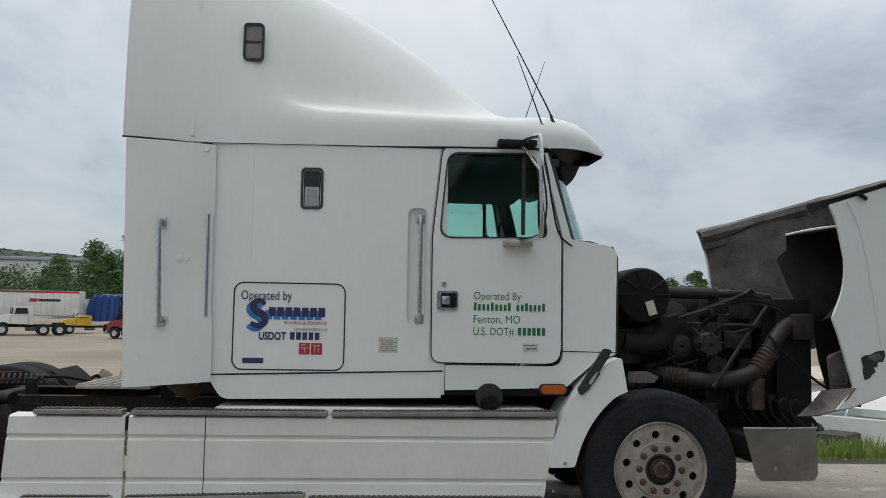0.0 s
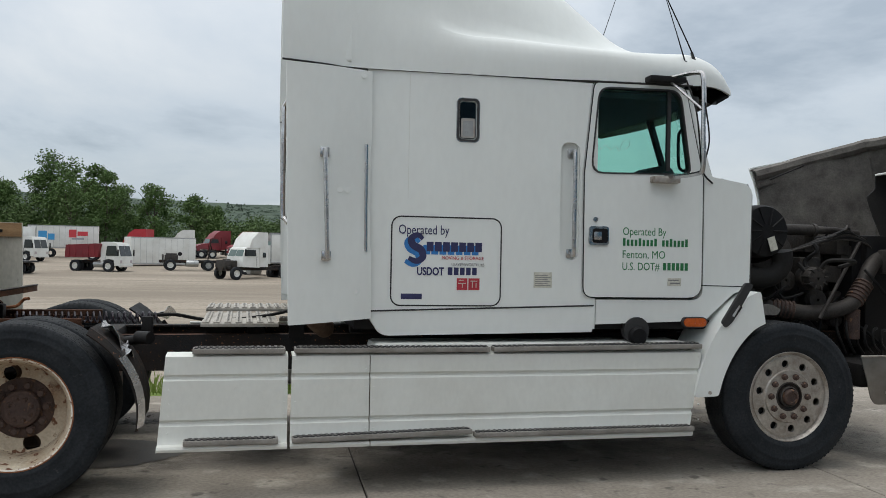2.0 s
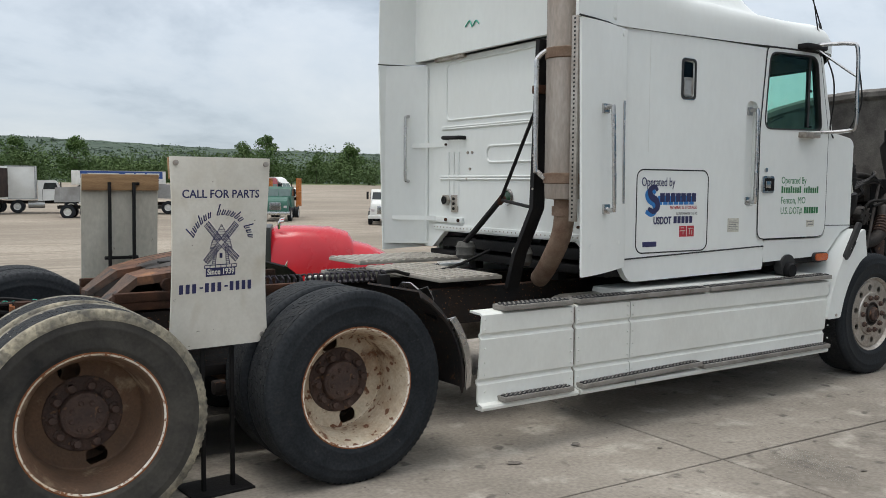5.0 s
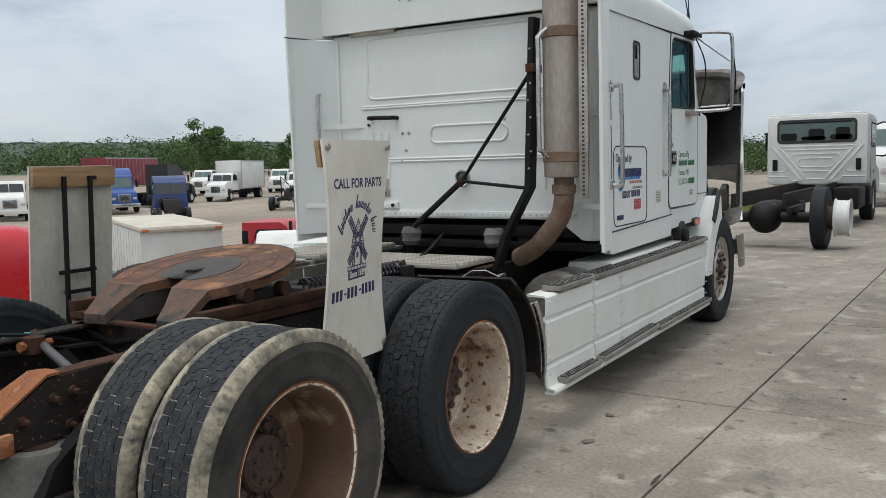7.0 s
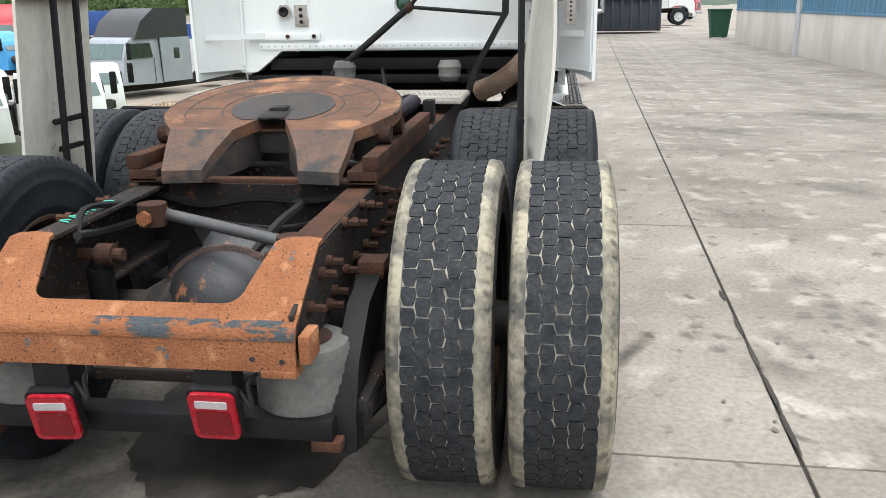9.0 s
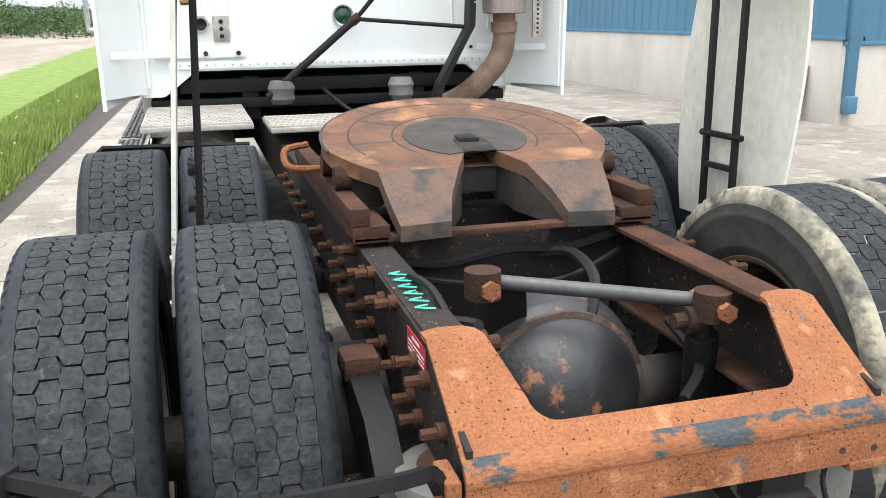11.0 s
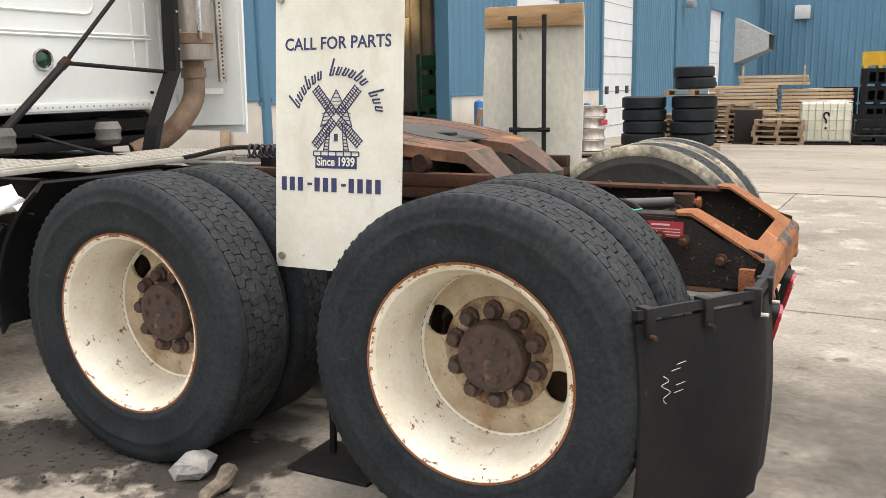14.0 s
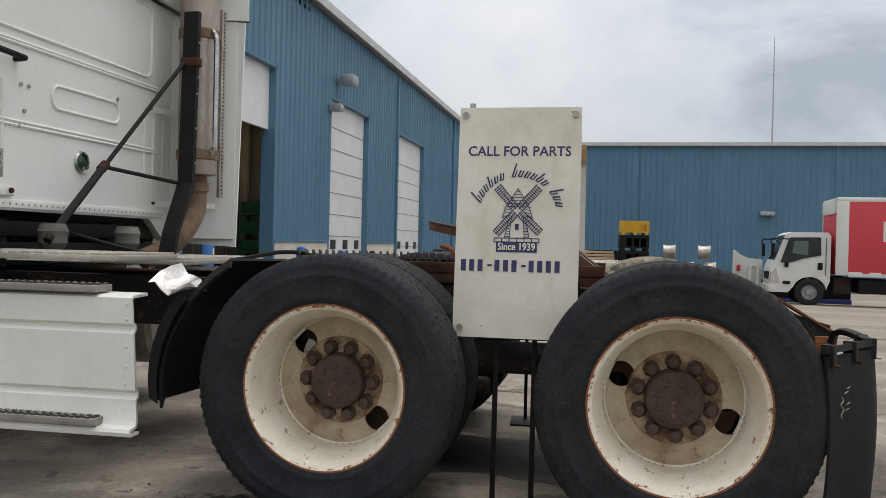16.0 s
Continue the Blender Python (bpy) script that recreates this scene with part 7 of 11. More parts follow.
    for z in (1.109, 1.124):
        mill.append(stroke((-0.09, z), (0.09, z), 0.003))
    for k in range(7):
        mill.append(stroke((-0.09 + k * 0.030, 1.109), (-0.09 + k * 0.030, 1.124), 0.0034))
    flat(mill, "windmill_picture", joined=True)
    flat([[(-0.082, 1.068), (0.082, 1.068), (0.082, 1.108), (-0.082, 1.108)]], "picture_base", -0.0004)
    marks = []
    for k in range(12):
        u = -0.222 + k * 0.0342
        marks.append([(u + 0.005, 1.010), (u + 0.023, 1.010), (u + 0.023, 1.018), (u + 0.005, 1.018)] if k in (3, 7) else [(u, 0.990), (u + 0.020, 0.990), (u + 0.020, 1.036), (u, 1.036)])
    flat(marks, "number_bar")
    return st


sign_stand(-1, -5.85, -5.33, 0.755, 1.70, warp=0.75, yaw=4.0, foot=0.105)
sign_stand(1, -5.88, -5.385, 0.70, 1.63, tip=0.085, foot=0.015)


# ---- ground, pavement, bank and yard ----
def ground_z(x, y):
    if y > 2.5:
        t = min(1.0, (y - 2.5) / 6.5)
        return -0.02 - 2.43 * (t * t * (3 - 2 * t)) + 0.027 * max(0.0, min(y, 160.0) - 9.0)
    if y < -8.0:
        return -0.02 - min(2.1, 0.034 * (-8.0 - y))
    return -0.02


def ground_material():
    m = bpy.data.materials.new("yard_ground")
    m.use_nodes = True
    nt = m.node_tree
    b = nt.nodes["Principled BSDF"]
    b.inputs["Roughness"].default_value = 0.95
    b.inputs["Specular IOR Level"].default_value = 0.15
    tc = nt.nodes.new("ShaderNodeTexCoord")
    sp = nt.nodes.new("ShaderNodeSeparateXYZ")
    nt.links.new(tc.outputs["Object"], sp.inputs[0])

    def noise_of(scale, detail=6, rough=0.6, stretch=(1, 1, 1)):
        mp = nt.nodes.new("ShaderNodeMapping")
        mp.inputs["Scale"].default_value = stretch
        nt.links.new(tc.outputs["Object"], mp.inputs[0])
        n = nt.nodes.new("ShaderNodeTexNoise")
        n.inputs["Scale"].default_value, n.inputs["Detail"].default_value, n.inputs["Roughness"].default_value = scale, detail, rough
        nt.links.new(mp.outputs[0], n.inputs["Vector"])
        return n.outputs["Fac"]

    def mixed(fac, c0, c1):
        x = nt.nodes.new("ShaderNodeMix")
        x.data_type = "RGBA"
        nt.links.new(fac, x.inputs[0])
        for i, c in ((6, c0), (7, c1)):
            if isinstance(c, tuple):
                x.inputs[i].default_value = (*c, 1)
            else:
                nt.links.new(c, x.inputs[i])
        return x.outputs[2]

    def span(v, lo, hi):
        r = nt.nodes.new("ShaderNodeMapRange")
        r.inputs[1].default_value, r.inputs[2].default_value = lo, hi
        nt.links.new(v, r.inputs[0])
        return r.outputs[0]

    def add(a, b2, k):
        n = nt.nodes.new("ShaderNodeMath")
        n.operation = "MULTIPLY_ADD"
        nt.links.new(b2, n.inputs[0])
        n.inputs[1].default_value = k
        nt.links.new(a, n.inputs[2])
        return n.outputs[0]

    dirt = mixed(span(noise_of(0.14, 8, 0.65, (0.25, 1, 1)), 0.38, 0.62), (0.355, 0.31, 0.252), (0.225, 0.195, 0.157))
    dirt = mixed(span(noise_of(5, 6), 0.45, 0.8), dirt, (0.20, 0.165, 0.13))
    grass = mixed(span(noise_of(1.2, 8, 0.7), 0.35, 0.65), (0.175, 0.235, 0.060), (0.11, 0.165, 0.040))
    wild = mixed(span(noise_of(0.03, 8, 0.7), 0.35, 0.65), (0.05, 0.085, 0.025), (0.085, 0.12, 0.035))
    dirt = mixed(span(noise_of(1.6, 7, 0.6, (0.10, 1, 1)), 0.50, 0.66), dirt, (0.23, 0.195, 0.155))
    apron = mixed(span(noise_of(0.35, 8, 0.65, (0.4, 1, 1)), 0.35, 0.65), (0.33, 0.295, 0.25), (0.21, 0.185, 0.155))
    apron = mixed(span(noise_of(3.0, 8, 0.7), 0.55, 0.75), apron, (0.12, 0.105, 0.09))
    wide = span(sp.outputs["X"], 2.0, 9.0)
    edge = add(add(sp.outputs["Y"], noise_of(0.35, 5), 3.0), wide, -4.2)
    col = mixed(span(edge, 10.6, 11.2), grass, dirt)
    col = mixed(span(add(sp.outputs["Y"], noise_of(0.9, 4), 0.5), 2.6, 2.9), apron, col)
    col = mixed(span(add(sp.outputs["Y"], noise_of(0.05, 4), 30.0), 165, 172), col, wild)
    nt.links.new(col, b.inputs["Base Color"])
    bp = nt.nodes.new("ShaderNodeBump")
    bp.inputs["Strength"].default_value, bp.inputs["Distance"].default_value = 0.6, 0.05
    nt.links.new(noise_of(9, 8, 0.7), bp.inputs["Height"])
    nt.links.new(bp.outputs[0], b.inputs["Normal"])
    return m


def steps(*spans):
    out = []
    for a, b, n in spans:
        out += [a + (b - a) * i / n for i in range(n)]
    return out + [spans[-1][1]]


XG = steps((-3000, -400, 6), (-400, -60, 12), (-60, 90, 60), (90, 400, 12), (400, 3000, 6))
YG = steps((-3000, -200, 5), (-200, -20, 15), (-20, 2.5, 10), (2.5, 9.5, 16), (9.5, 120, 50), (120, 400, 14), (400, 3000, 6))
bm = bmesh.new()
loft(bm, [[(x, y, ground_z(x, y) + (0.10 * noise.noise(Vector((x * 0.09, y * 0.09, 0))) if y > 9.5 or y < -9 else 0.0)) for x in XG] for y in YG])
tagged(part("ground", bm, ground_material(), smooth=60), "packed dirt yard with grass bank and dusty apron", "ground", kind="structure")

CONC = mat("old_concrete_slab", (0.285, 0.255, 0.216), (0.185, 0.164, 0.138), scale=0.9, rough=0.85, bump=0.25, fine=38, rand=0.08, spec=0.25, spread=(0.36, 0.66),
           wear=(0.125, 0.110, 0.095), wear_scale=1.3, wear_at=0.58, wear_edge=0.22, grit=0.16)
speckle(CONC, (0.34, 0.31, 0.265), 3.2, 0.56, 0.12)
speckle(CONC, (0.13, 0.115, 0.10), 7.5, 0.62, 0.10)
speckle(CONC, (0.085, 0.075, 0.066), 42, 0.715, 0.03)
speckle(CONC, (0.40, 0.37, 0.32), 55, 0.72, 0.03)
JOINT = mat("dirty_joint", (0.03, 0.027, 0.024), (0.06, 0.052, 0.044), scale=9, rough=0.95)
base = tagged(part("pavement", box(-34, 44, -7.42, 2.48, -0.06, -0.014), JOINT), "old concrete slab pavement with dirty joints", "pavement", kind="structure")
SLAB = Matrix.Translation((-2.98, -2.0, 0)) @ Matrix.Rotation(radians(-2.0), 4, "Z")
for row, (y0, y1) in enumerate(((-5.35, -0.007), (0.007, 4.36))):
    me = finish(box(0.006, 3.184, y0, y1, -0.05, 0.0, 0.006), "slab", None)
    me.materials.append(CONC)
    for k in range(-9, 14):
        ob = part("slab", me, CONC, base, "", SLAB @ Matrix.Translation((3.19 * k, 0, 0.0008 * ((k * 7 + row * 3) % 4))), None)
# oil spots, wheel dirt and crumbs on the slabs
rng = random.Random(11)
SPOT = mat("oil_spot", (0.10, 0.088, 0.076), (0.19, 0.168, 0.143), scale=40, rough=0.8)
bm = bmesh.new()
for k in range(110):
    x, y = rng.uniform(-9.5, 6), rng.choice((rng.uniform(-4.5, -1.2), rng.uniform(-2.4, -1.3), rng.uniform(-6.8, 2.3)))
    r = rng.uniform(0.004, 0.014) * (2.3 if rng.random() < 0.07 else 1)
    n = rng.randint(6, 9)
    ph = rng.uniform(0, 6)
    sx = rng.uniform(0.7, 1.7)
    vs = [bm.verts.new((x + sx * r * (1 + 0.35 * math.sin(3 * a + ph)) * math.cos(a), y + r * (1 + 0.35 * math.sin(2 * a + ph)) * math.sin(a), 0.0068 + 0.00001 * k)) for a in [2 * math.pi * i / n for i in range(n)]]
    bm.faces.new(vs)
tagged(part("oil_spots", bm, SPOT, smooth=None), "small dark oil spots on the concrete", "stains", kind="stuff")

# dark ragged blotches on the slabs below the axles
BLOTCH = mat("dark_slab_blotch", (0.040, 0.035, 0.030), (0.095, 0.084, 0.070), scale=5, rough=0.6, spread=(0.42, 0.70), bump=0.1, fine=60)
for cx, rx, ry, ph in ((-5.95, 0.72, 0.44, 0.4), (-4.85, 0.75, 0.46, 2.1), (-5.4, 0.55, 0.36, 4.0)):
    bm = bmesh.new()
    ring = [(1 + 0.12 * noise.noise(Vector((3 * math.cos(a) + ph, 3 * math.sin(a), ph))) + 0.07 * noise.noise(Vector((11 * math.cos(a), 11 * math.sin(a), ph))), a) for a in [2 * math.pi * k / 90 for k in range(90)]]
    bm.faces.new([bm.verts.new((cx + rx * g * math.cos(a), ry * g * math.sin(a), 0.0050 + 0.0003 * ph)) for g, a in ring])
    tagged(part("oil_stain", bm, BLOTCH, smooth=None), "dark irregular blotch on the concrete", "stain", kind="stuff")

# hairline cracks wandering over the slabs
CRACK = mat("crack_dirt", (0.045, 0.039, 0.033), (0.08, 0.07, 0.06), scale=20, rough=0.95)
rng = random.Random(23)
for x0, y0, a, n in ((-1.7, -2.3, -80, 9), (-2.6, -3.4, -20, 12), (0.4, -2.9, -65, 11), (-4.2, -3.3, 170, 10), (2.2, -3.6, -35, 14), (-6.4, -3.0, 160, 12), (-7.8, 0.6, 95, 14), (-6.9, 1.9, 20, 10), (5.0, -4.2, -15, 14), (-3.3, -5.2, 10, 12)):
    p, line = Vector((x0, y0)), []
    for k in range(n):
        line.append(p.copy())
        a += rng.gauss(0, 22)
        p = p + Vector((math.cos(radians(a)), math.sin(radians(a)))) * rng.uniform(0.05, 0.13)
    verts, faces = [], []
    for k, q in enumerate(line):
        d = (line[min(k + 1, n - 1)] - line[max(k - 1, 0)]).normalized()
        w = rng.uniform(0.0012, 0.0035) * (1 - k / n * 0.7)
        verts += [(q.x - d.y * w, q.y + d.x * w, 0.0052), (q.x + d.y * w, q.y - d.x * w, 0.0052)]
        if k:
            faces.append((2 * k - 2, 2 * k - 1, 2 * k + 1, 2 * k))
    me = bpy.data.meshes.new("crack")
    me.from_pydata(verts, [], faces)
    tagged(part("crack", me, CRACK), "thin dark crack across the concrete", "crack", kind="stuff")


def stain_mat(name, base, second, reach, strength=1.0, scale=7.0):
    """A soaked-in patch that thins out unevenly towards its rim."""
    m = mat(name, base, second, scale=16, rough=0.85, bump=0.3, fine=120)
    nt = m.node_tree
    tc = nt.nodes.new("ShaderNodeTexCoord")
    off = nt.nodes.new("ShaderNodeVectorMath")
    off.operation = "SUBTRACT"
    off.inputs[1].default_value = (0.5, 0.5, 0.5)
    nt.links.new(tc.outputs["Generated"], off.inputs[0])
    flat_ = nt.nodes.new("ShaderNodeVectorMath")
    flat_.operation = "MULTIPLY"
    flat_.inputs[1].default_value = (2.0, 2.0, 0.0)
    nt.links.new(off.outputs[0], flat_.inputs[0])
    ln = nt.nodes.new("ShaderNodeVectorMath")
    ln.operation = "LENGTH"
    nt.links.new(flat_.outputs[0], ln.inputs[0])
    nz = nt.nodes.new("ShaderNodeTexNoise")
    nz.inputs["Scale"].default_value, nz.inputs["Detail"].default_value, nz.inputs["Roughness"].default_value = scale, 10, 0.7
    nt.links.new(tc.outputs["Object"], nz.inputs["Vector"])
    ad = nt.nodes.new("ShaderNodeMath")
    ad.operation = "MULTIPLY_ADD"
    ad.inputs[1].default_value = 2.2
    nt.links.new(nz.outputs["Fac"], ad.inputs[0])
    nt.links.new(ln.outputs["Value"], ad.inputs[2])
    mr = nt.nodes.new("ShaderNodeMapRange")
    mr.inputs[1].default_value, mr.inputs[2].default_value = 2.0, 2.0 - reach
    mr.inputs[3].default_value, mr.inputs[4].default_value = 0.0, strength
    nt.links.new(ad.outputs[0], mr.inputs[0])
    tr = nt.nodes.new("ShaderNodeBsdfTransparent")
    mx = nt.nodes.new("ShaderNodeMixShader")
    nt.links.new(mr.outputs[0], mx.inputs[0])
    nt.links.new(tr.outputs[0], mx.inputs[1])
    nt.links.new(nt.nodes["Principled BSDF"].outputs[0], mx.inputs[2])
    nt.links.new(mx.outputs[0], nt.nodes["Material Output"].inputs[0])
    return m


SOIL = stain_mat("dark_wet_soil", (0.022, 0.018, 0.015), (0.05, 0.042, 0.034), 0.25, 0.97, 5.0)
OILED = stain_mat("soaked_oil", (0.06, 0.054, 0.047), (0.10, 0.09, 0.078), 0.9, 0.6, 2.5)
DAMP = stain_mat("damp_patch", (0.15, 0.136, 0.118), (0.20, 0.18, 0.157), 1.2, 0.45, 5.0)


def patch(cx, cy, rx, ry, material, name, label, category, turn=0.0, z=0.0055):
    bm = bmesh.new()
    loft(bm, [[(rx * u, ry * v, 0.0) for u in (-1, -0.5, 0, 0.5, 1)] for v in (-1, -0.5, 0, 0.5, 1)])
    ob = part(name, bm, material, at=Matrix.Translation((cx, cy, z)) @ Matrix.Rotation(radians(turn), 4, "Z"), smooth=None)
    return tagged(ob, label, category, kind="stuff")


patch(-4.5, 1.30, 0.62, 0.32, SOIL, "soil_spill", "dark crumbly soil spilled beside the tyre", "soil", 8)
patch(-5.2, 1.12, 0.42, 0.30, SOIL, "soil_spill", "dark soil smear beside the tyre", "soil", 30, 0.0062)
patch(-5.42, 1.36, 0.25, 0.14, SOIL, "soil_spill", "thin soil smear on concrete", "soil", -6, 0.0068)
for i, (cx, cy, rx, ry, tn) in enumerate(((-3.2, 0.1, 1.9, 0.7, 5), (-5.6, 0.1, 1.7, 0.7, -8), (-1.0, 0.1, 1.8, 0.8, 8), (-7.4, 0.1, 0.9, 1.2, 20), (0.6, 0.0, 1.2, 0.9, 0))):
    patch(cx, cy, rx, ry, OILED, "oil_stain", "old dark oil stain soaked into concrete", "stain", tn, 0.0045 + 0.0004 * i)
for i, (cx, cy, rx, ry, tn) in enumerate(((-1.7, -3.35, 0.55, 0.40, 10), (1.5, -3.0, 0.9, 0.35, 30), (-2.6, -2.3, 0.5, 0.25, 60), (-4.9, -3.1, 0.7, 0.3, -20), (3.0, -4.6, 0.9, 0.6, 0), (-8.3, 2.0, 0.7, 0.5, 40), (-6.5, -4.2, 0.6, 0.4, 15))):
    patch(cx, cy, rx, ry, DAMP, "damp_stain", "faint damp grey stain on concrete", "stain", tn, 0.0046 + 0.0003 * i)
WORNSPOT = stain_mat("worn_grey_spot", (0.15, 0.142, 0.128), (0.20, 0.188, 0.168), 0.8, 0.5, 16.0)
for i, (cx, cy, rx, ry) in enumerate(((-4.40, -2.47, 0.07, 0.05), (-4.39, -2.37, 0.06, 0.045), (-4.55, -2.44, 0.07, 0.08), (-4.71, -2.40, 0.075, 0.08), (-4.76, -2.55, 0.12, 0.09), (-4.84, -2.38, 0.06, 0.05), (-4.51, -2.62, 0.06, 0.06), (-4.74, -2.27, 0.06, 0.04),
                                      (-4.96, -2.50, 0.05, 0.05), (-5.03, -1.68, 0.07, 0.06), (-5.03, -1.82, 0.07, 0.05), (-5.18, -1.79, 0.06, 0.07), (-4.90, -1.73, 0.06, 0.05))):
    patch(cx, cy, rx, ry, WORNSPOT, "worn_spot", "grey worn spot on pale concrete", "stain", 40 * i, 0.0050 + 0.0001 * i)
patch(-4.19, -2.42, 0.16, 0.30, DAMP, "damp_stain", "smeared grey stain on concrete", "stain", 20, 0.0074)
patch(-5.33, -2.02, 0.22, 0.30, DAMP, "damp_stain", "smeared grey stain on concrete", "stain", 70, 0.0071)
patch(-5.30, -1.38, 0.42, 0.06, OILED, "tyre_mark", "faint curved dark tyre scuff on concrete", "stain", -28, 0.0068)
for i, (cx, cy, rx) in enumerate(((-4.45, -1.93, 0.10), (-4.9, -1.925, 0.14), (-5.26, -1.92, 0.16), (-5.62, -1.912, 0.2), (-5.94, -1.90, 0.2))):
    patch(cx, cy, rx, 0.013, SOIL, "joint_dirt", "dark crumbly dirt caught in the slab joint", "soil", -1.5, 0.0058 + 0.0003 * i)
rng = random.Random(31)
bm = bmesh.new()
for k in range(170):
    x, y, r = -4.52 + rng.gauss(0, 0.28), 1.30 + rng.gauss(0, 0.12), rng.uniform(0.002, 0.007)
    bx(bm, x - r, x + r, y - r, y + r * 0.8, 0.004, 0.005 + r, 0, Matrix.Translation((x, y, 0)) @ Matrix.Rotation(rng.uniform(0, 3), 4, "Z") @ Matrix.Translation((-x, -y, 0)))
tagged(part("soil_crumbs", bm, JOINT, smooth=None), "loose dark soil crumbs beside the tyre", "soil", kind="stuff")
STONE = mat("pale_stone", (0.40, 0.385, 0.36), (0.24, 0.23, 0.22), scale=14, rough=0.85, bump=0.5)
bm = bmesh.new()
bmesh.ops.create_icosphere(bm, subdivisions=2, radius=0.072)
for v in bm.verts:
    v.co *= 1 + 0.5 * noise.noise(v.co * 16)
    v.co.z = max(v.co.z * 0.75, -0.035)
tagged(part("rock", bm, STONE, at=Matrix.Translation((-5.21, 1.22, 0.04)), smooth=25), "pale grey rock chocked against the tyre", "rock")
bm = bmesh.new()
tube(bm, [(-5.34, 1.20, 0.03), (-5.38, 1.27, 0.035), (-5.39, 1.36, 0.03), (-5.45, 1.45, 0.02)], [0.035, 0.015], 9, 4)
for v in bm.verts:
    v.co += Vector((0.006, 0.006, 0.004)) * noise.noise(v.co * 40)
tagged(part("stick", bm, mat("split_grey_wood", (0.20, 0.16, 0.125), (0.09, 0.072, 0.058), scale=18, rough=0.9, bump=0.5), smooth=None), "short weathered stick lying on the concrete", "stick")

# grass on the bank
GRASS = mat("grass_blade", (0.235, 0.30, 0.078), (0.15, 0.215, 0.05), scale=2.0, rough=0.8, spec=0.2)
FLOWER = mat("pale_seed_head", (0.55, 0.54, 0.36), (0.45, 0.45, 0.25), rough=0.8)
verts, faces = [], []
rng = random.Random(3)
for k in range(70000):
    x = rng.uniform(-14, 26) if k % 3 else rng.uniform(-4, 8)
    y = 2.45 + abs(rng.gauss(0, 2.6)) if k % 2 else rng.uniform(2.45, 12.6)
    if y > 8.6 + 4.0 * min(1, max(0, (x - 2) / 7)):
        continue
    z = ground_z(x, y)
    h = rng.uniform(0.05, 0.17) * (1.7 if y < 3.2 else 1.15)
    a = rng.uniform(0, math.pi)
    w = 0.008 + 0.004 * (abs(x) > 8)
    dx, dy = math.cos(a) * w, math.sin(a) * w
    lx, ly = rng.gauss(0, 0.045), rng.gauss(0, 0.045)
    i = len(verts)
    verts += [(x - dx, y - dy, z), (x + dx, y + dy, z), (x + lx * 0.4 + dx * 0.6, y + ly * 0.4 + dy * 0.6, z + h * 0.6), (x + lx, y + ly, z + h)]
    faces += [(i, i + 1, i + 2), (i, i + 2, i + 3)]
me = bpy.data.meshes.new("grass")
me.from_pydata(verts, [], faces)
tagged(part("grass", me, GRASS), "bright green rough grass on the bank", "grass", kind="stuff")
bm = bmesh.new()
for k in range(90):
    x, y = rng.uniform(-6, 9), 2.6 + abs(rng.gauss(0, 1.4))
    bmesh.ops.create_icosphere(bm, subdivisions=1, radius=rng.uniform(0.012, 0.022), matrix=Matrix.Translation((x, y, ground_z(x, y) + rng.uniform(0.10, 0.20))))
tagged(part("clover_heads", bm, FLOWER), "pale clover heads in the grass", "flowers", kind="stuff")

# ---- the blue workshop ----
SIDING = mat("blue_steel_siding", (0.075, 0.185, 0.275), (0.06, 0.155, 0.235), scale=0.6, rough=0.45, bump=0.02, fine=20, grit=0.03, stretch=(1, 1, 0.3))
PLINTH = mat("stained_concrete_wall", (0.56, 0.52, 0.46), (0.44, 0.40, 0.35), scale=1.2, rough=0.85, bump=0.15, stretch=(1, 1, 0.4), grit=0.05)
DOORWHITE = mat("white_overhead_door", (0.70, 0.71, 0.71), (0.62, 0.63, 0.63), scale=1.0, rough=0.4, grit=0.02)
TRIM = mat("pale_roof_trim", (0.52, 0.53, 0.53), (0.44, 0.45, 0.45), scale=2, rough=0.5)
BLUEPOST = mat("bright_blue_post", (0.03, 0.16, 0.42), (0.025, 0.13, 0.34), scale=5, rough=0.5)
DARKIN = mat("workshop_interior", (0.34, 0.32, 0.29), (0.24, 0.225, 0.20), scale=2, rough=0.8)
GALV = mat("galvanised_sheet", (0.42, 0.43, 0.43), (0.33, 0.34, 0.34), scale=6, rough=0.4, metal=0.7)
shop = thing("workshop_building", "blue ribbed-steel workshop on a pale concrete plinth, one door open", "building")


def ribbed(p0, p1, z0, z1, out, pitch=0.3, d=0.03):
    """Ribbed steel sheet between two plan points; out is the way it faces."""
    p0, p1, out = Vector((*p0, 0)), Vector((*p1, 0)), Vector((*out, 0))
    run = (p1 - p0)
    n = max(1, int(run.length / pitch))
    line = []
    for k in range(n):
        for f, o in ((0.0, 0), (0.62, 0), (0.72, 1), (0.88, 1), (0.98, 0)):
            line.append(p0 + run * ((k + f) / n) + out * (d * o))
    line.append(p1)
    bm = bmesh.new()
    loft(bm, [[q + Vector((0, 0, z)) for q in line] for z in (z0, z1)])
    return bm


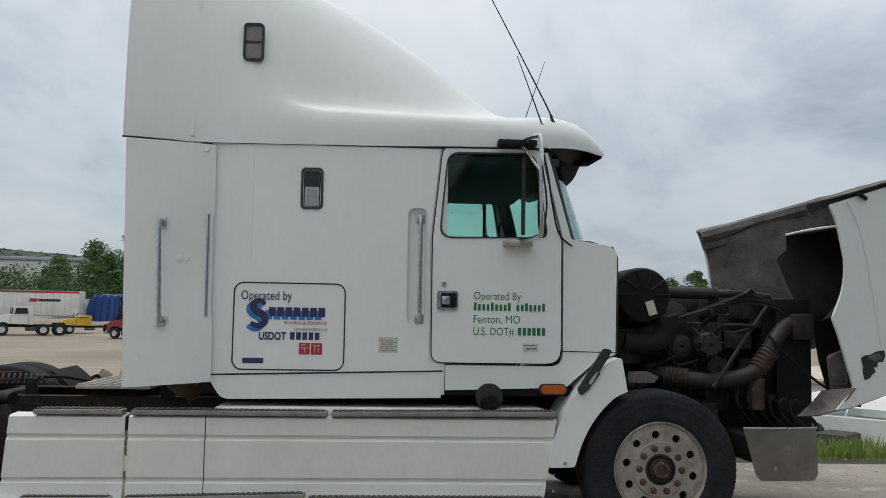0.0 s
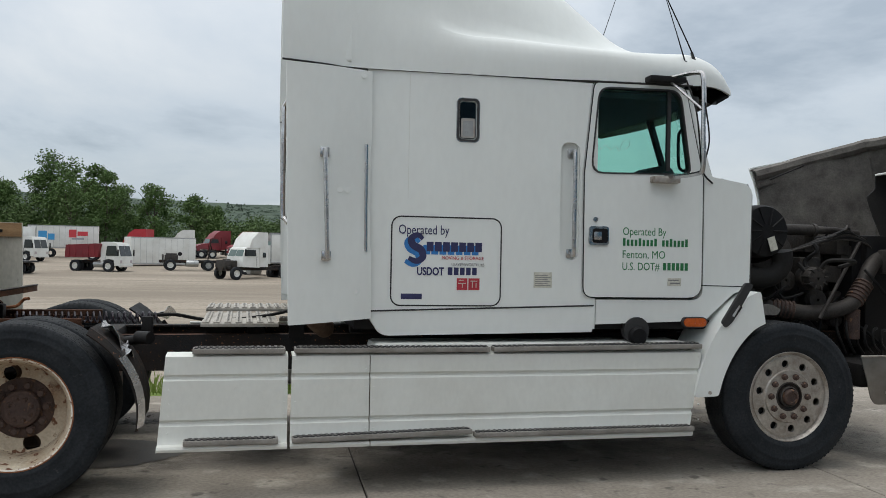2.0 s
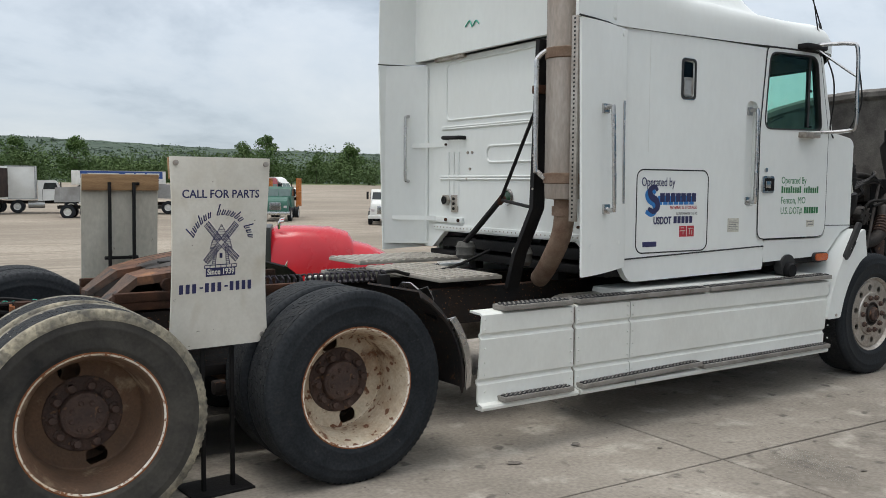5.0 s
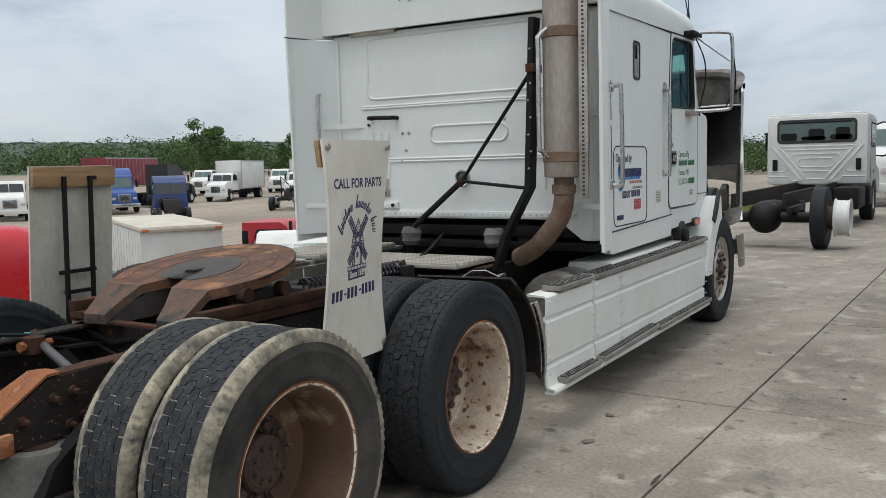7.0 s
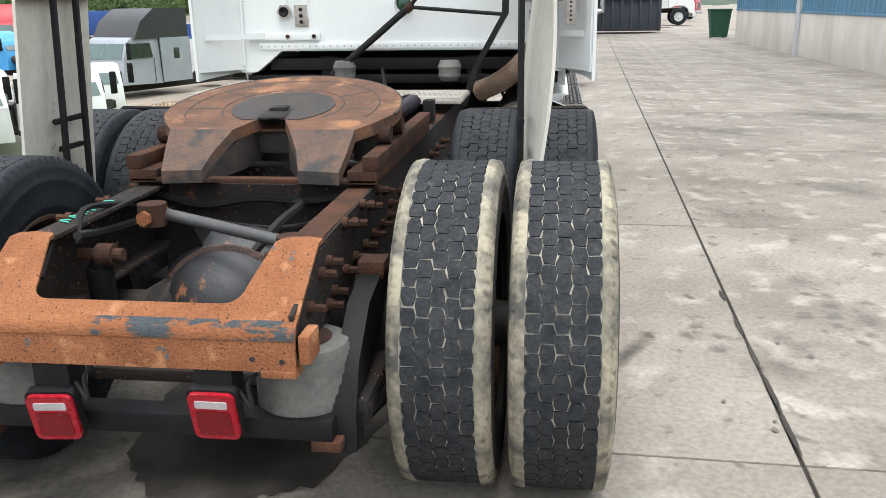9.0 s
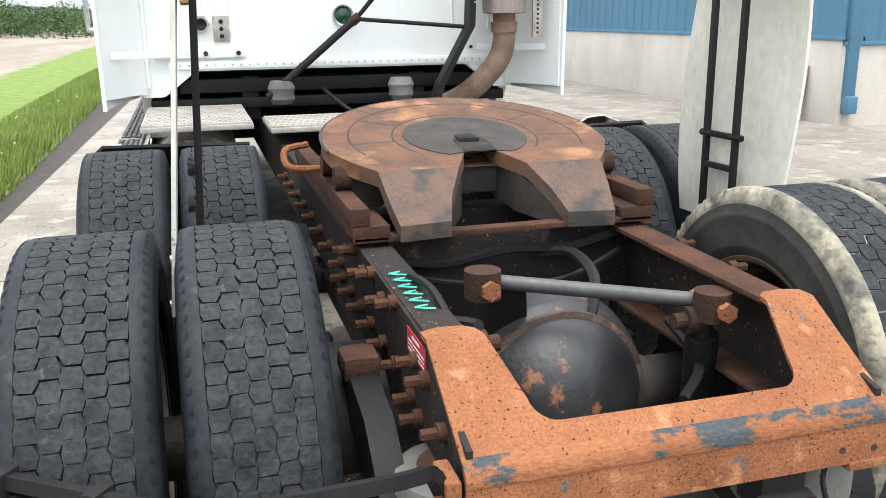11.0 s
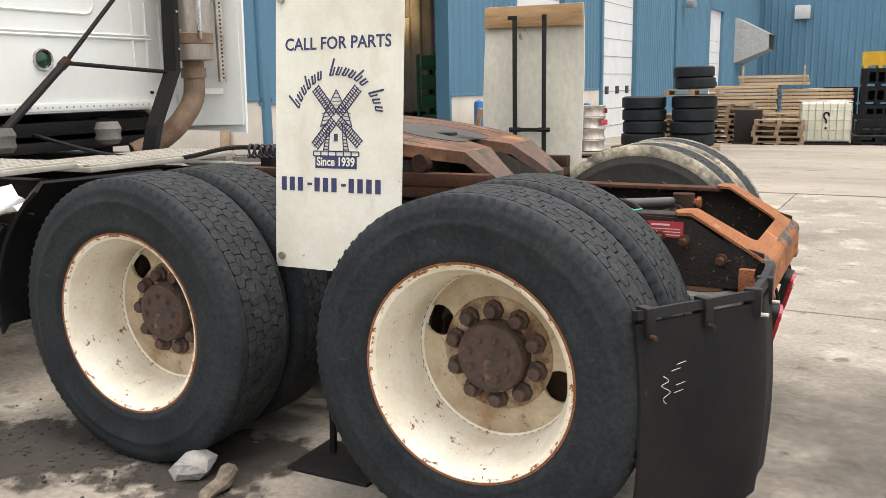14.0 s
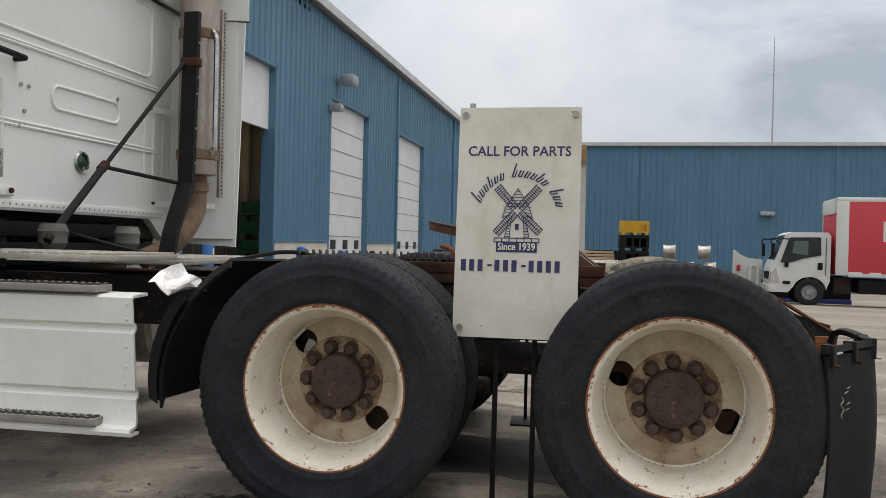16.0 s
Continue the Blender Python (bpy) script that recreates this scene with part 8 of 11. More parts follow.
WX = 1.45
part("siding", ribbed((WX, -7.4), (24.2, -7.4), 1.12, 6.9, (0, 1)), SIDING, shop, smooth=None)
part("plinth", box(WX, 24.2, -7.75, -7.38, -0.2, 1.15, 0.01), PLINTH, shop)
part("base_flashing", box(WX - 0.04, 24.2, -7.4, -7.352, 1.10, 1.155, 0.004), SIDING, shop)
part("pilaster", box(15.6, 15.95, -7.45, -7.32, -0.1, 6.9, 0.01), TRIM, shop)
part("end_wall", box(23.9, 24.2, -20, -7.42, -0.2, 6.9), SIDING, shop)
lv = part("wall_louvre", box(22.9, 23.9, -7.42, -7.33, 1.7, 2.6, 0.01), TRIM, shop, "pale louvred vent")
for k in range(6):
    part("louvre_slat", box(22.95, 23.85, -7.34, -7.31, 1.76 + k * 0.14, 1.84 + k * 0.14), GREYINK, lv)
spans_w = ((-7.4, -9.65), (-13.95, -17.75), (-21.5, -25.3), (-29.6, -44.0), (-48.0, -61.9))
for a, b in spans_w:
    low = 1.05 if a > -26 else -2.2
    part("siding", ribbed((WX, a), (WX, b), low, 7.0, (-1, 0)), SIDING, shop, smooth=None)
    if low > 0:
        part("plinth", box(WX - 0.02, WX + 0.3, b, a, -2.2, 1.08, 0.01), PLINTH, shop)
        part("base_flashing", box(WX - 0.045, WX, b, a, 1.03, 1.085, 0.004), SIDING, shop)
for a, b in ((-9.65, -13.95), (-17.75, -21.5), (-25.3, -29.6), (-44.0, -48.0)):
    part("siding", ribbed((WX, a), (WX, b), 4.95, 7.0, (-1, 0)), SIDING, shop, smooth=None)
    bm = box(WX - 0.03, WX + 0.30, a - 0.06, a + 0.04, -2.0, 5.0)
    bx(bm, WX - 0.03, WX + 0.30, b - 0.04, b + 0.06, -2.0, 5.0)
    bx(bm, WX - 0.03, WX + 0.30, b, a, 4.93, 5.0)
    part("door_frame", bm, SIDING, shop, smooth=None)
for a, b in ((-17.75, -21.5), (-25.3, -29.6), (-44.0, -48.0)):
    zb = ground_z(0, b) - 0.1
    dr = part("overhead_door", box(WX + 0.14, WX + 0.20, b, a, zb, 4.95), DOORWHITE, shop, "white sectional overhead door")
    bm = bmesh.new()
    for k in range(1, 9):
        bx(bm, WX + 0.13, WX + 0.145, b, a, zb + k * 0.6 - 0.008, zb + k * 0.6 + 0.008)
    part("door_joint", bm, GREYINK, dr)
    for k in range(3):
        yw = a - (a - b) * (0.18 + 0.30 * k)
        part("door_window", box(WX + 0.125, WX + 0.15, yw - 0.45, yw, 0.85, 1.12, 0.02), SEAM, dr, "small dark door window")
part("overhead_door", box(WX + 0.14, WX + 0.22, -13.95, -9.65, 3.55, 4.95), DOORWHITE, shop, "white sectional door rolled most of the way up")
for spec in ((WX + 0.3, 12, -16, -15.9), (12, 12.1, -16, -8), (WX + 0.3, 12, -8.1, -7.9)):
    part("inner_wall", box(*spec, -0.6, 6.8), DARKIN, shop)
part("inner_floor", box(WX, 12, -16, -8, -0.35, -0.25), DARKIN, shop)
part("inner_ceiling", box(WX, 12, -16, -8, 6.75, 6.85), DARKIN, shop)
GLOW = bpy.data.materials.new("lit_tube")
GLOW.use_nodes = True
GLOW.node_tree.nodes["Principled BSDF"].inputs["Emission Color"].default_value = (1.0, 0.72, 0.35, 1)
GLOW.node_tree.nodes["Principled BSDF"].inputs["Emission Strength"].default_value = 7.0
part("liner", ribbed((WX + 0.3, -15.85), (12, -15.85), -0.3, 6.75, (0, 1), 0.3, 0.03), DARKIN, shop, "ribbed steel wall liner", smooth=None)
part("liner", ribbed((11.95, -15.9), (11.95, -8.0), -0.3, 6.75, (-1, 0), 0.3, 0.03), DARKIN, shop, "ribbed steel wall liner", smooth=None)
part("ceiling_light", box(3.45, 4.15, -15.65, -15.5, 2.98, 3.06, 0.02), GLOW, shop, "warm lit tube lamp inside the bay")
for x, y in ((6.0, -11.0), (4.2, -14.6)):
    part("lift_post", box(x - 0.15, x + 0.15, y - 0.15, y + 0.15, -0.3, 4.6, 0.02), BLUEPOST, shop, "blue vehicle-lift post")
RACK = mat("green_bin_plastic_box", (0.02, 0.12, 0.06), (0.015, 0.09, 0.045), rough=0.5)
bm = bmesh.new()
for z in (0.3, 0.75, 1.2, 1.65):
    bx(bm, 2.15, 2.75, -15.5, -14.9, z, z + 0.04)
for x in (2.15, 2.75):
    for y in (-15.5, -14.9):
        bx(bm, x - 0.03, x + 0.03, y - 0.03, y + 0.03, -0.3, 2.0)
rack = part("parts_rack", bm, RACK, shop, "green steel parts rack")
for k in range(4):
    part("parts_bin", box(2.2, 2.7, -15.45, -14.95, 0.34 + 0.45 * k, 0.62 + 0.45 * k, 0.03), RACK, rack)
part("bench", box(3.0, 4.6, -15.7, -15.0, 0.55, 0.65, 0.02), BLACK, shop, "dark work bench")
part("tool_chest", box(3.2, 4.2, -15.6, -15.0, -0.25, 0.52, 0.03), BLACK, shop)

bm = bmesh.new()
bx(bm, WX - 0.09, WX + 0.02, -7.60, -7.44, 0.35, 6.9, 0.01)
bx(bm, WX - 0.16, WX - 0.02, -7.60, -7.44, 0.15, 0.38, 0.02)
part("downpipe", bm, SIDING, shop, "blue square downpipe")
for y in (-25.0, -36.0):
    part("downpipe", box(WX - 0.10, WX, y - 0.08, y + 0.08, -0.5, 6.95, 0.01), SIDING, shop)
bm = bmesh.new()
loft(bm, [[(WX - 0.25, -7.15, 7.0), (WX - 0.25, -62, 7.0)], [(WX - 0.25, -7.15, 7.22), (WX - 0.25, -62, 7.22)], [(12, -7.15, 8.2), (12, -62, 8.2)], [(25, -7.15, 7.2), (25, -62, 7.2)]])
solid(bm, 0.06)
part("roof", bm, TRIM, shop, "pale metal roof with eave trim")
for y, z in ((-18.3, 5.45), (-37.5, 4.6)):
    lampw = part("wall_lamp", box(WX - 0.55, WX - 0.15, y - 0.25, y + 0.25, z - 0.12, z + 0.18, 0.06), GALV, shop, "grey outdoor wall lamp")
    part("lamp_arm", box(WX - 0.2, WX, y - 0.05, y + 0.05, z - 0.04, z + 0.06), GALV, lampw)
part("camera_box", box(WX - 0.35, WX, -17.9, -17.6, 4.55, 4.75, 0.04), GALV, shop)
bm = bmesh.new()
loft(bm, [[(WX, -52, 4.9), (WX, -56, 4.9), (WX, -56, 2.2), (WX, -52, 2.2)], [(WX - 1.9, -52.6, 3.9), (WX - 1.9, -55.4, 3.9), (WX - 1.9, -55.4, 3.0), (WX - 1.9, -52.6, 3.0)]], True)
part("vent_hood", bm, GALV, shop, "galvanised exhaust hood")
part("vent_flue", tubes(([(WX - 0.3, -40, 6.0), (WX - 0.3, -40, 8.4)], 0.16, 1), ([(WX - 0.3, -40, 6.4), (WX - 0.9, -40, 6.2)], 0.14, 1), seg=12), GALV, shop)
for y, x in ((-9.85, WX - 0.45), (-14.3, WX - 0.55), (-17.3, WX - 0.55), (-22.0, WX - 0.55)):
    zz = ground_z(x, y)
    bo = thing("bollard", "bright blue steel bollard beside the bay door", "bollard", Matrix.Translation((x, y, zz)), "bollards")
    part("post", turned([(0.0, 0.0), (0.11, 0.0), (0.11, 1.08), (0.10, 1.14), (0.05, 1.17), (0.0, 1.18)], 20, Matrix.Rotation(radians(90), 4, "X")), BLUEPOST, bo)
    part("decal", box(-0.115, -0.105, -0.03, 0.03, 0.86, 0.98, 0.004), PAPER, bo)
tagged(part("plank", box(-0.09, 0.09, -0.02, 0.02, 0.0, 0.75, 0.004, Matrix.Translation((2.05, -7.22, 0.0)) @ Matrix.Rotation(radians(10), 4, "X") @ Matrix.Rotation(radians(4), 4, "Y")), PALLET), "short board leaning against the plinth", "board")

far = thing("far_building", "large blue ribbed-steel building across the yard", "building")
part("siding", ribbed((5, -62), (-75, -62), -2.3, 8.8, (0, 1), 0.45, 0.04), SIDING, far, smooth=None)
part("roof_trim", box(-75.3, 5.2, -62.4, -61.6, 8.75, 9.0), TRIM, far)
part("back_wall", box(-75, 5, -92, -91.5, -2.3, 8.8), SIDING, far)
bm = bmesh.new()
loft(bm, [[(5.2, -62.3, 8.9), (-75.3, -62.3, 8.9)], [(5.2, -77, 9.8), (-75.3, -77, 9.8)], [(5.2, -92, 8.9), (-75.3, -92, 8.9)]])
solid(bm, 0.05)
part("roof", bm, TRIM, far)
for x in (-8.3, -22.0, -36.0, -50.0):
    part("wall_strip", box(x - 0.12, x + 0.12, -62.0, -61.9, -2.3, 8.8), SIDING, far)
part("wall_vent", box(-1.9, -0.9, -61.95, -61.6, 5.2, 6.1, 0.05), TRIM, far, "pale louvred wall vent")
for x, z in ((-17.2, 3.8), (-32.0, 3.8)):
    part("wall_lamp", box(x - 0.5, x + 0.5, -61.95, -61.4, z - 0.15, z + 0.15, 0.08), GALV, far, "wall-mounted yard lamp")
bm = bmesh.new()
tube(bm, [(-20.6, -80, 9.4), (-20.6, -80, 21.0)], [0.10, 0.03], 8)
part("roof_mast", bm, GALV, far, "thin roof mast")


# ---- yard stock by the workshop ----
def pallet_piece(x0, x1, y0, y1, z0, z1):
    me = finish(box(x0, x1, y0, y1, z0, z1), "board", None)
    me.materials.append(PALLET)
    return me


DECK_BOARD = pallet_piece(-0.6, 0.6, 0.0, 0.095, 0.118, 0.138)
STRINGER = pallet_piece(0.0, 0.10, -0.5, 0.52, 0.022, 0.118)
FOOT_BOARD = pallet_piece(-0.6, 0.6, 0.0, 0.10, 0.0, 0.022)


def pallet(at, label="weathered wooden pallet under stacked stock", group="pallets"):
    p = thing("pallet", label, "pallet", at, group)
    for k in range(7):
        part("deck_board", DECK_BOARD, PALLET, p, "", Matrix.Translation((0, -0.5 + k * 0.154, 0)))
    for x in (-0.6, -0.05, 0.5):
        part("stringer", STRINGER, PALLET, p, "", Matrix.Translation((x, 0, 0)))
    for y in (-0.5, -0.05, 0.42):
        part("foot_board", FOOT_BOARD, PALLET, p, "", Matrix.Translation((0, y, 0)))
    return p


def on_ground(x, y, turn=0.0, lift=0.0):
    return Matrix.Translation((x, y, ground_z(x, y) + lift)) @ Matrix.Rotation(radians(turn), 4, "Z")


for y, tw in ((-14.75, -4), (-15.95, 3)):
    pallet(Matrix.Translation((WX - 0.52, y, ground_z(0, y))) @ Matrix.Rotation(radians(90 + tw), 4, "Z") @ Matrix.Rotation(radians(76), 4, "X") @ Matrix.Translation((0, 0.5, 0)), "weathered wooden pallet leaning on the wall")
YARD_TYRE = finish(turned([(0.28, -0.13), (0.34, -0.14), (0.44, -0.14), (0.50, -0.11), (0.505, 0.0), (0.50, 0.11), (0.44, 0.14), (0.34, 0.14), (0.28, 0.13)], 32), "tyre_ring", 40)
YARD_TYRE.materials.append(RUBBER)


def tyre_stack(x, y, n, seed):
    r = random.Random(seed)
    pallet(on_ground(x, y, r.uniform(-10, 10)))
    for k in range(n):
        t = thing("stacked_tyre", "used black truck tyre lying in a stack", "tyre", on_ground(x + r.uniform(-0.04, 0.04), y + r.uniform(-0.04, 0.04), r.uniform(0, 90), 0.285 + 0.28 * k), "stacked tyres")
        part("tyre_ring", YARD_TYRE, RUBBER, t, "", Matrix.Rotation(radians(90), 4, "X"))


tyre_stack(-2.15, -16.9, 4, 1)
tyre_stack(-3.25, -17.0, 4, 2)
pallet(on_ground(-3.25, -17.0, 5, 1.27))
for k in range(2):
    t = thing("stacked_tyre", "worn tyre carcass on a raised pallet", "tyre", on_ground(-3.25 + 0.03 * k, -17.0, 30 * k, 1.55 + 0.25 * k), "stacked tyres")
    part("tyre_ring", YARD_TYRE, RUBBER, t, "", Matrix.Rotation(radians(90), 4, "X") @ Matrix.Diagonal((0.9, 0.9, 0.9, 1)))
RIMSTACK = finish(turned([(0.10, -0.06), (0.24, -0.06), (0.25, -0.10), (0.29, -0.11), (0.295, -0.10), (0.27, -0.05), (0.265, 0.05), (0.295, 0.10), (0.29, 0.11), (0.25, 0.10)], 28), "rim_ring", 40)
RIMSTACK.materials.append(ALU)
pallet(on_ground(-1.55, -13.6, 10))
for cx in (-1.9, -1.25):
    for k in range(4):
        t = thing("wheel_rim", "bare aluminium wheel rim with red paint marks", "wheel rim", on_ground(cx, -13.6, 40 * k, 0.26 + 0.225 * k), "stacked rims")
        part("rim_ring", RIMSTACK, ALU, t, "", Matrix.Rotation(radians(90), 4, "X"))
        if cx > -1.5 or k > 1:
            part("paint_mark", box(-0.14, 0.14, 0.285, 0.30, -0.05, 0.05, 0.01), RED_INK, t)
for x, y, n, lab in ((-4.75, -20.6, 5, "fresh orange-brown wooden pallet in a stack"), (-3.3, -22.0, 8, "grey weathered wooden pallet in a stack"), (-2.2, -21.6, 6, "grey weathered wooden pallet in a stack"), (-4.6, -22.4, 6, "grey weathered wooden pallet in a stack")):
    for k in range(n):
        pallet(on_ground(x + 0.03 * (k % 3), y, 4 * ((k * 5) % 3) - 4, 0.142 * k), lab, "stacked pallets")
LUMBER = mat("pale_sawn_lumber", (0.50, 0.37, 0.235), (0.36, 0.25, 0.15), scale=4, rough=0.8, bump=0.1, stretch=(0.3, 4, 4), rand=0.2)
LONG_BOARD = finish(box(-1.05, 1.05, -0.45, 0.45, 0.0, 0.085, 0.006), "board", None)
LONG_BOARD.materials.append(LUMBER)
for x, y, n, turn in ((-2.9, -27.0, 13, 2), (-5.15, -27.2, 12, -2), (-3.8, -27.1, 3, 3)):
    z0 = 0.3 if n > 5 else 1.74
    lb = thing("lumber_stack", "bundle of pale sawn boards on bearers", "lumber", on_ground(x, y, turn, z0), "lumber stacks")
    for k in range(n):
        part("board_layer", LONG_BOARD, LUMBER, lb, "", Matrix.Translation((0.02 * ((k * 7) % 3), 0, 0.112 * k)))
    for u in (-0.8, 0.0, 0.8):
        part("spacer", box(u - 0.03, u + 0.03, -0.42, 0.42, -0.3 if n > 5 else -0.02, 0.112 * n - 0.03), PALLET, lb)
    if n < 5:
        for u in (-0.9, 0.95):
            part("stake", box(u - 0.03, u + 0.03, 0.40, 0.46, 0.0, 0.62, 0.004), LUMBER, lb)
bin_ = thing("rusty_bin", "rusty dark steel bin beside the pallets", "bin", on_ground(-3.9, -20.9, 6))
part("bin_shell", box(-0.34, 0.34, -0.3, 0.3, 0.1, 0.95, 0.02), FRAME, bin_)
part("bin_base", box(-0.38, 0.38, -0.34, 0.34, 0.0, 0.1, 0.01), RUST_BROWN, bin_)
tote = thing("liquid_tote", "translucent cream liquid tote in a wire cage", "tote", on_ground(-5.75, -20.9, 8), "")
part("tank", box(-0.57, 0.57, -0.47, 0.47, 0.16, 1.12, 0.06), mat("cream_plastic", (0.62, 0.60, 0.47), (0.52, 0.50, 0.38), rough=0.45), tote)
for k in range(8):
    u = -0.58 + k * 0.166
    for y in (-0.49, 0.49):
        part("cage_bar", tubes(([(u, y, 0.14), (u, y, 1.15)], 0.009, 1), seg=5), GALV, tote)
for z in (0.2, 0.45, 0.7, 0.95, 1.15):
    part("cage_hoop", tubes(([(-0.59, -0.49, z), (0.59, -0.49, z), (0.59, 0.49, z), (-0.59, 0.49, z), (-0.59, -0.49, z)], 0.009, 1), seg=5), GALV, tote)
part("skid", box(-0.6, 0.6, -0.5, 0.5, 0.0, 0.13, 0.02), PLASTIC, tote)
bm = bmesh.new()
tube(bm, [(-0.06, 0.478, 0.80), (-0.04, 0.478, 0.87), (0.04, 0.478, 0.87), (0.06, 0.478, 0.78), (0.0, 0.478, 0.70), (0.0, 0.478, 0.62)], 0.022, 6, 4)
tube(bm, [(0.0, 0.478, 0.52), (0.0, 0.478, 0.48)], 0.028, 6)
part("painted_mark", bm, PLASTIC, tote)
CRATE_Y = mat("yellow_crate_plastic", (0.55, 0.34, 0.02), (0.45, 0.27, 0.02), rough=0.5)


def crate(x, y, z, material, label, w=1.1, d=0.9, h=0.55):
    c = thing("plastic_crate", label, "crate", on_ground(x, y, 4, z), "plastic crates")
    part("front_panel", plated([(-w / 2, 0.08), (w / 2, 0.08), (w / 2, h), (-w / 2, h)], d / 2, d / 2 - 0.04, [rrect(-w / 2 + 0.1 + k * 0.25, -w / 2 + 0.28 + k * 0.25, 0.14, h - 0.12, 0.02, 2) for k in range(int((w - 0.2) / 0.25))]), material, c, smooth=None)
    part("back_panel", plated([(-w / 2, 0.08), (w / 2, 0.08), (w / 2, h), (-w / 2, h)], -d / 2, -d / 2 + 0.04), material, c, smooth=None)
    for xx in (-w / 2, w / 2 - 0.04):
        part("end_panel", box(xx, xx + 0.04, -d / 2 + 0.04, d / 2 - 0.04, 0.08, h), material, c, smooth=None)
    part("base", box(-w / 2 + 0.04, w / 2 - 0.04, -d / 2 + 0.04, d / 2 - 0.04, 0.08, 0.12), material, c, smooth=None)
    for xx in (-w / 2 + 0.1, 0, w / 2 - 0.1):
        part("foot", box(xx - 0.06, xx + 0.06, -d / 2, d / 2, 0.0, 0.08), material, c, smooth=None)


for z in (0.0, 0.55, 1.1, 1.65):
    crate(-6.83, -27.0, z, PLASTIC, "black ribbed plastic crate in a stack", w=1.0)
crate(-6.83, -27.0, 2.2, CRATE_Y, "yellow plastic crate atop black crates", w=0.98, h=0.5)
for z in (0.0, 0.55, 1.1):
    crate(-5.75, -27.3, z, PLASTIC, "black ribbed plastic crate in a stack", w=1.0)
for z in (0.0, 0.16):
    sk = thing("plastic_pallet", "black plastic pallet on the apron", "pallet", on_ground(-7.0, -21.2, 5, z), "plastic pallets")
    part("deck", box(-0.6, 0.6, -0.5, 0.5, 0.10, 0.15, 0.01), PLASTIC, sk)
    for u in (-0.5, 0.0, 0.5):
        part("foot", box(u - 0.1, u + 0.1, -0.48, 0.48, 0.0, 0.10, 0.01), PLASTIC, sk)
crate(-6.9, -21.6, 0.32, PLASTIC, "low black plastic crate on plastic pallets", w=0.95, h=0.35)
crate(-6.85, -24.6, 0.0, PLASTIC, "black ribbed plastic crate on the ground", w=1.2, h=0.8)
BLUEPAL = mat("blue_skid_plastic", (0.03, 0.05, 0.25), (0.02, 0.04, 0.18), rough=0.5)
for x in (-8.6, -10.2, -11.8, -13.4):
    sk = thing("blue_skid", "dark blue plastic skid with a black bin", "skid", on_ground(x, -27.4), "blue skids")
    part("deck", box(-0.7, 0.7, -0.5, 0.5, 0.0, 0.16, 0.02), BLUEPAL, sk)
    part("bin", box(-0.68, 0.68, -0.46, 0.46, 0.16, 0.80, 0.04), PLASTIC, sk)
for x, z in ((-8.0, 0.82), (-8.75, 0.82), (-9.5, 0.82), (-8.1, 1.40), (-9.3, 1.40)):
    dm = thing("wheel_rim", "bare bright steel wheel rim stacked on bins", "wheel rim", on_ground(x, -27.4, 0, z), "steel rims")
    part("shell", RIMSTACK, ALU, dm, "", Matrix.Translation((0, 0, 0.25)) @ Matrix.Rotation(radians(84), 4, "Z") @ Matrix.Diagonal((0.85, 1.9, 0.85, 1)))
bl = thing("black_panel", "black plastic panel leaning on crates", "panel", on_ground(-7.55, -26.7, 0, 0.3))
part("sheet", plated([(-0.45, 0.0), (0.35, 0.0), (0.45, 1.35), (0.30, 1.2)], 0.0, 0.04), PLASTIC, bl)


# ---- trucks standing about ----
YARD_WHEEL = finish(turned([(0.26, -0.14), (0.44, -0.15), (0.50, -0.12), (0.505, 0.0), (0.50, 0.12), (0.44, 0.15), (0.30, 0.145), (0.27, 0.13)], 24), "tyre", 40)
YARD_WHEEL.materials.append(RUBBER)
YARD_RIM = finish(turned([(0.275, 0.13), (0.25, 0.09), (0.23, 0.03), (0.12, 0.02), (0.11, 0.08), (0.0, 0.09)], 20), "rim", 40)
P_WHITE = mat("old_white_truck_paint", (0.66, 0.67, 0.65), (0.55, 0.55, 0.52), scale=0.8, rough=0.4, grit=0.03, wear=(0.36, 0.33, 0.28), wear_scale=1.5, wear_at=0.66, wear_edge=0.12)
P_RED = mat("red_truck_paint", (0.42, 0.02, 0.03), (0.33, 0.016, 0.024), scale=0.8, rough=0.35, grit=0.03)
P_MAROON = mat("maroon_truck_paint", (0.20, 0.015, 0.022), (0.14, 0.012, 0.018), scale=0.8, rough=0.4, grit=0.03)
P_BLUE = mat("blue_truck_paint", (0.02, 0.07, 0.26), (0.016, 0.055, 0.20), scale=0.8, rough=0.35, grit=0.03)
P_DEEPBLUE = mat("deep_blue_truck_paint", (0.012, 0.035, 0.13), (0.01, 0.028, 0.10), scale=0.8, rough=0.3, grit=0.03)
P_SKY = mat("light_blue_truck_paint", (0.05, 0.30, 0.60), (0.04, 0.25, 0.52), scale=0.8, rough=0.4, grit=0.03)
P_GREEN = mat("dark_green_truck_paint", (0.02, 0.10, 0.07), (0.015, 0.08, 0.055), scale=0.8, rough=0.4, grit=0.03)
P_YELLOW = mat("yellow_truck_paint", (0.60, 0.36, 0.02), (0.50, 0.29, 0.016), scale=0.8, rough=0.4, grit=0.03)
P_ORANGE = mat("orange_truck_paint", (0.50, 0.16, 0.02), (0.40, 0.12, 0.016), scale=0.8, rough=0.45, grit=0.03)
P_GREY = mat("silver_grey_truck_paint", (0.32, 0.34, 0.37), (0.26, 0.28, 0.30), scale=0.8, rough=0.4, grit=0.03)
P_BLACK = mat("black_truck_paint", (0.014, 0.014, 0.015), (0.022, 0.022, 0.022), scale=0.8, rough=0.35, grit=0.03)
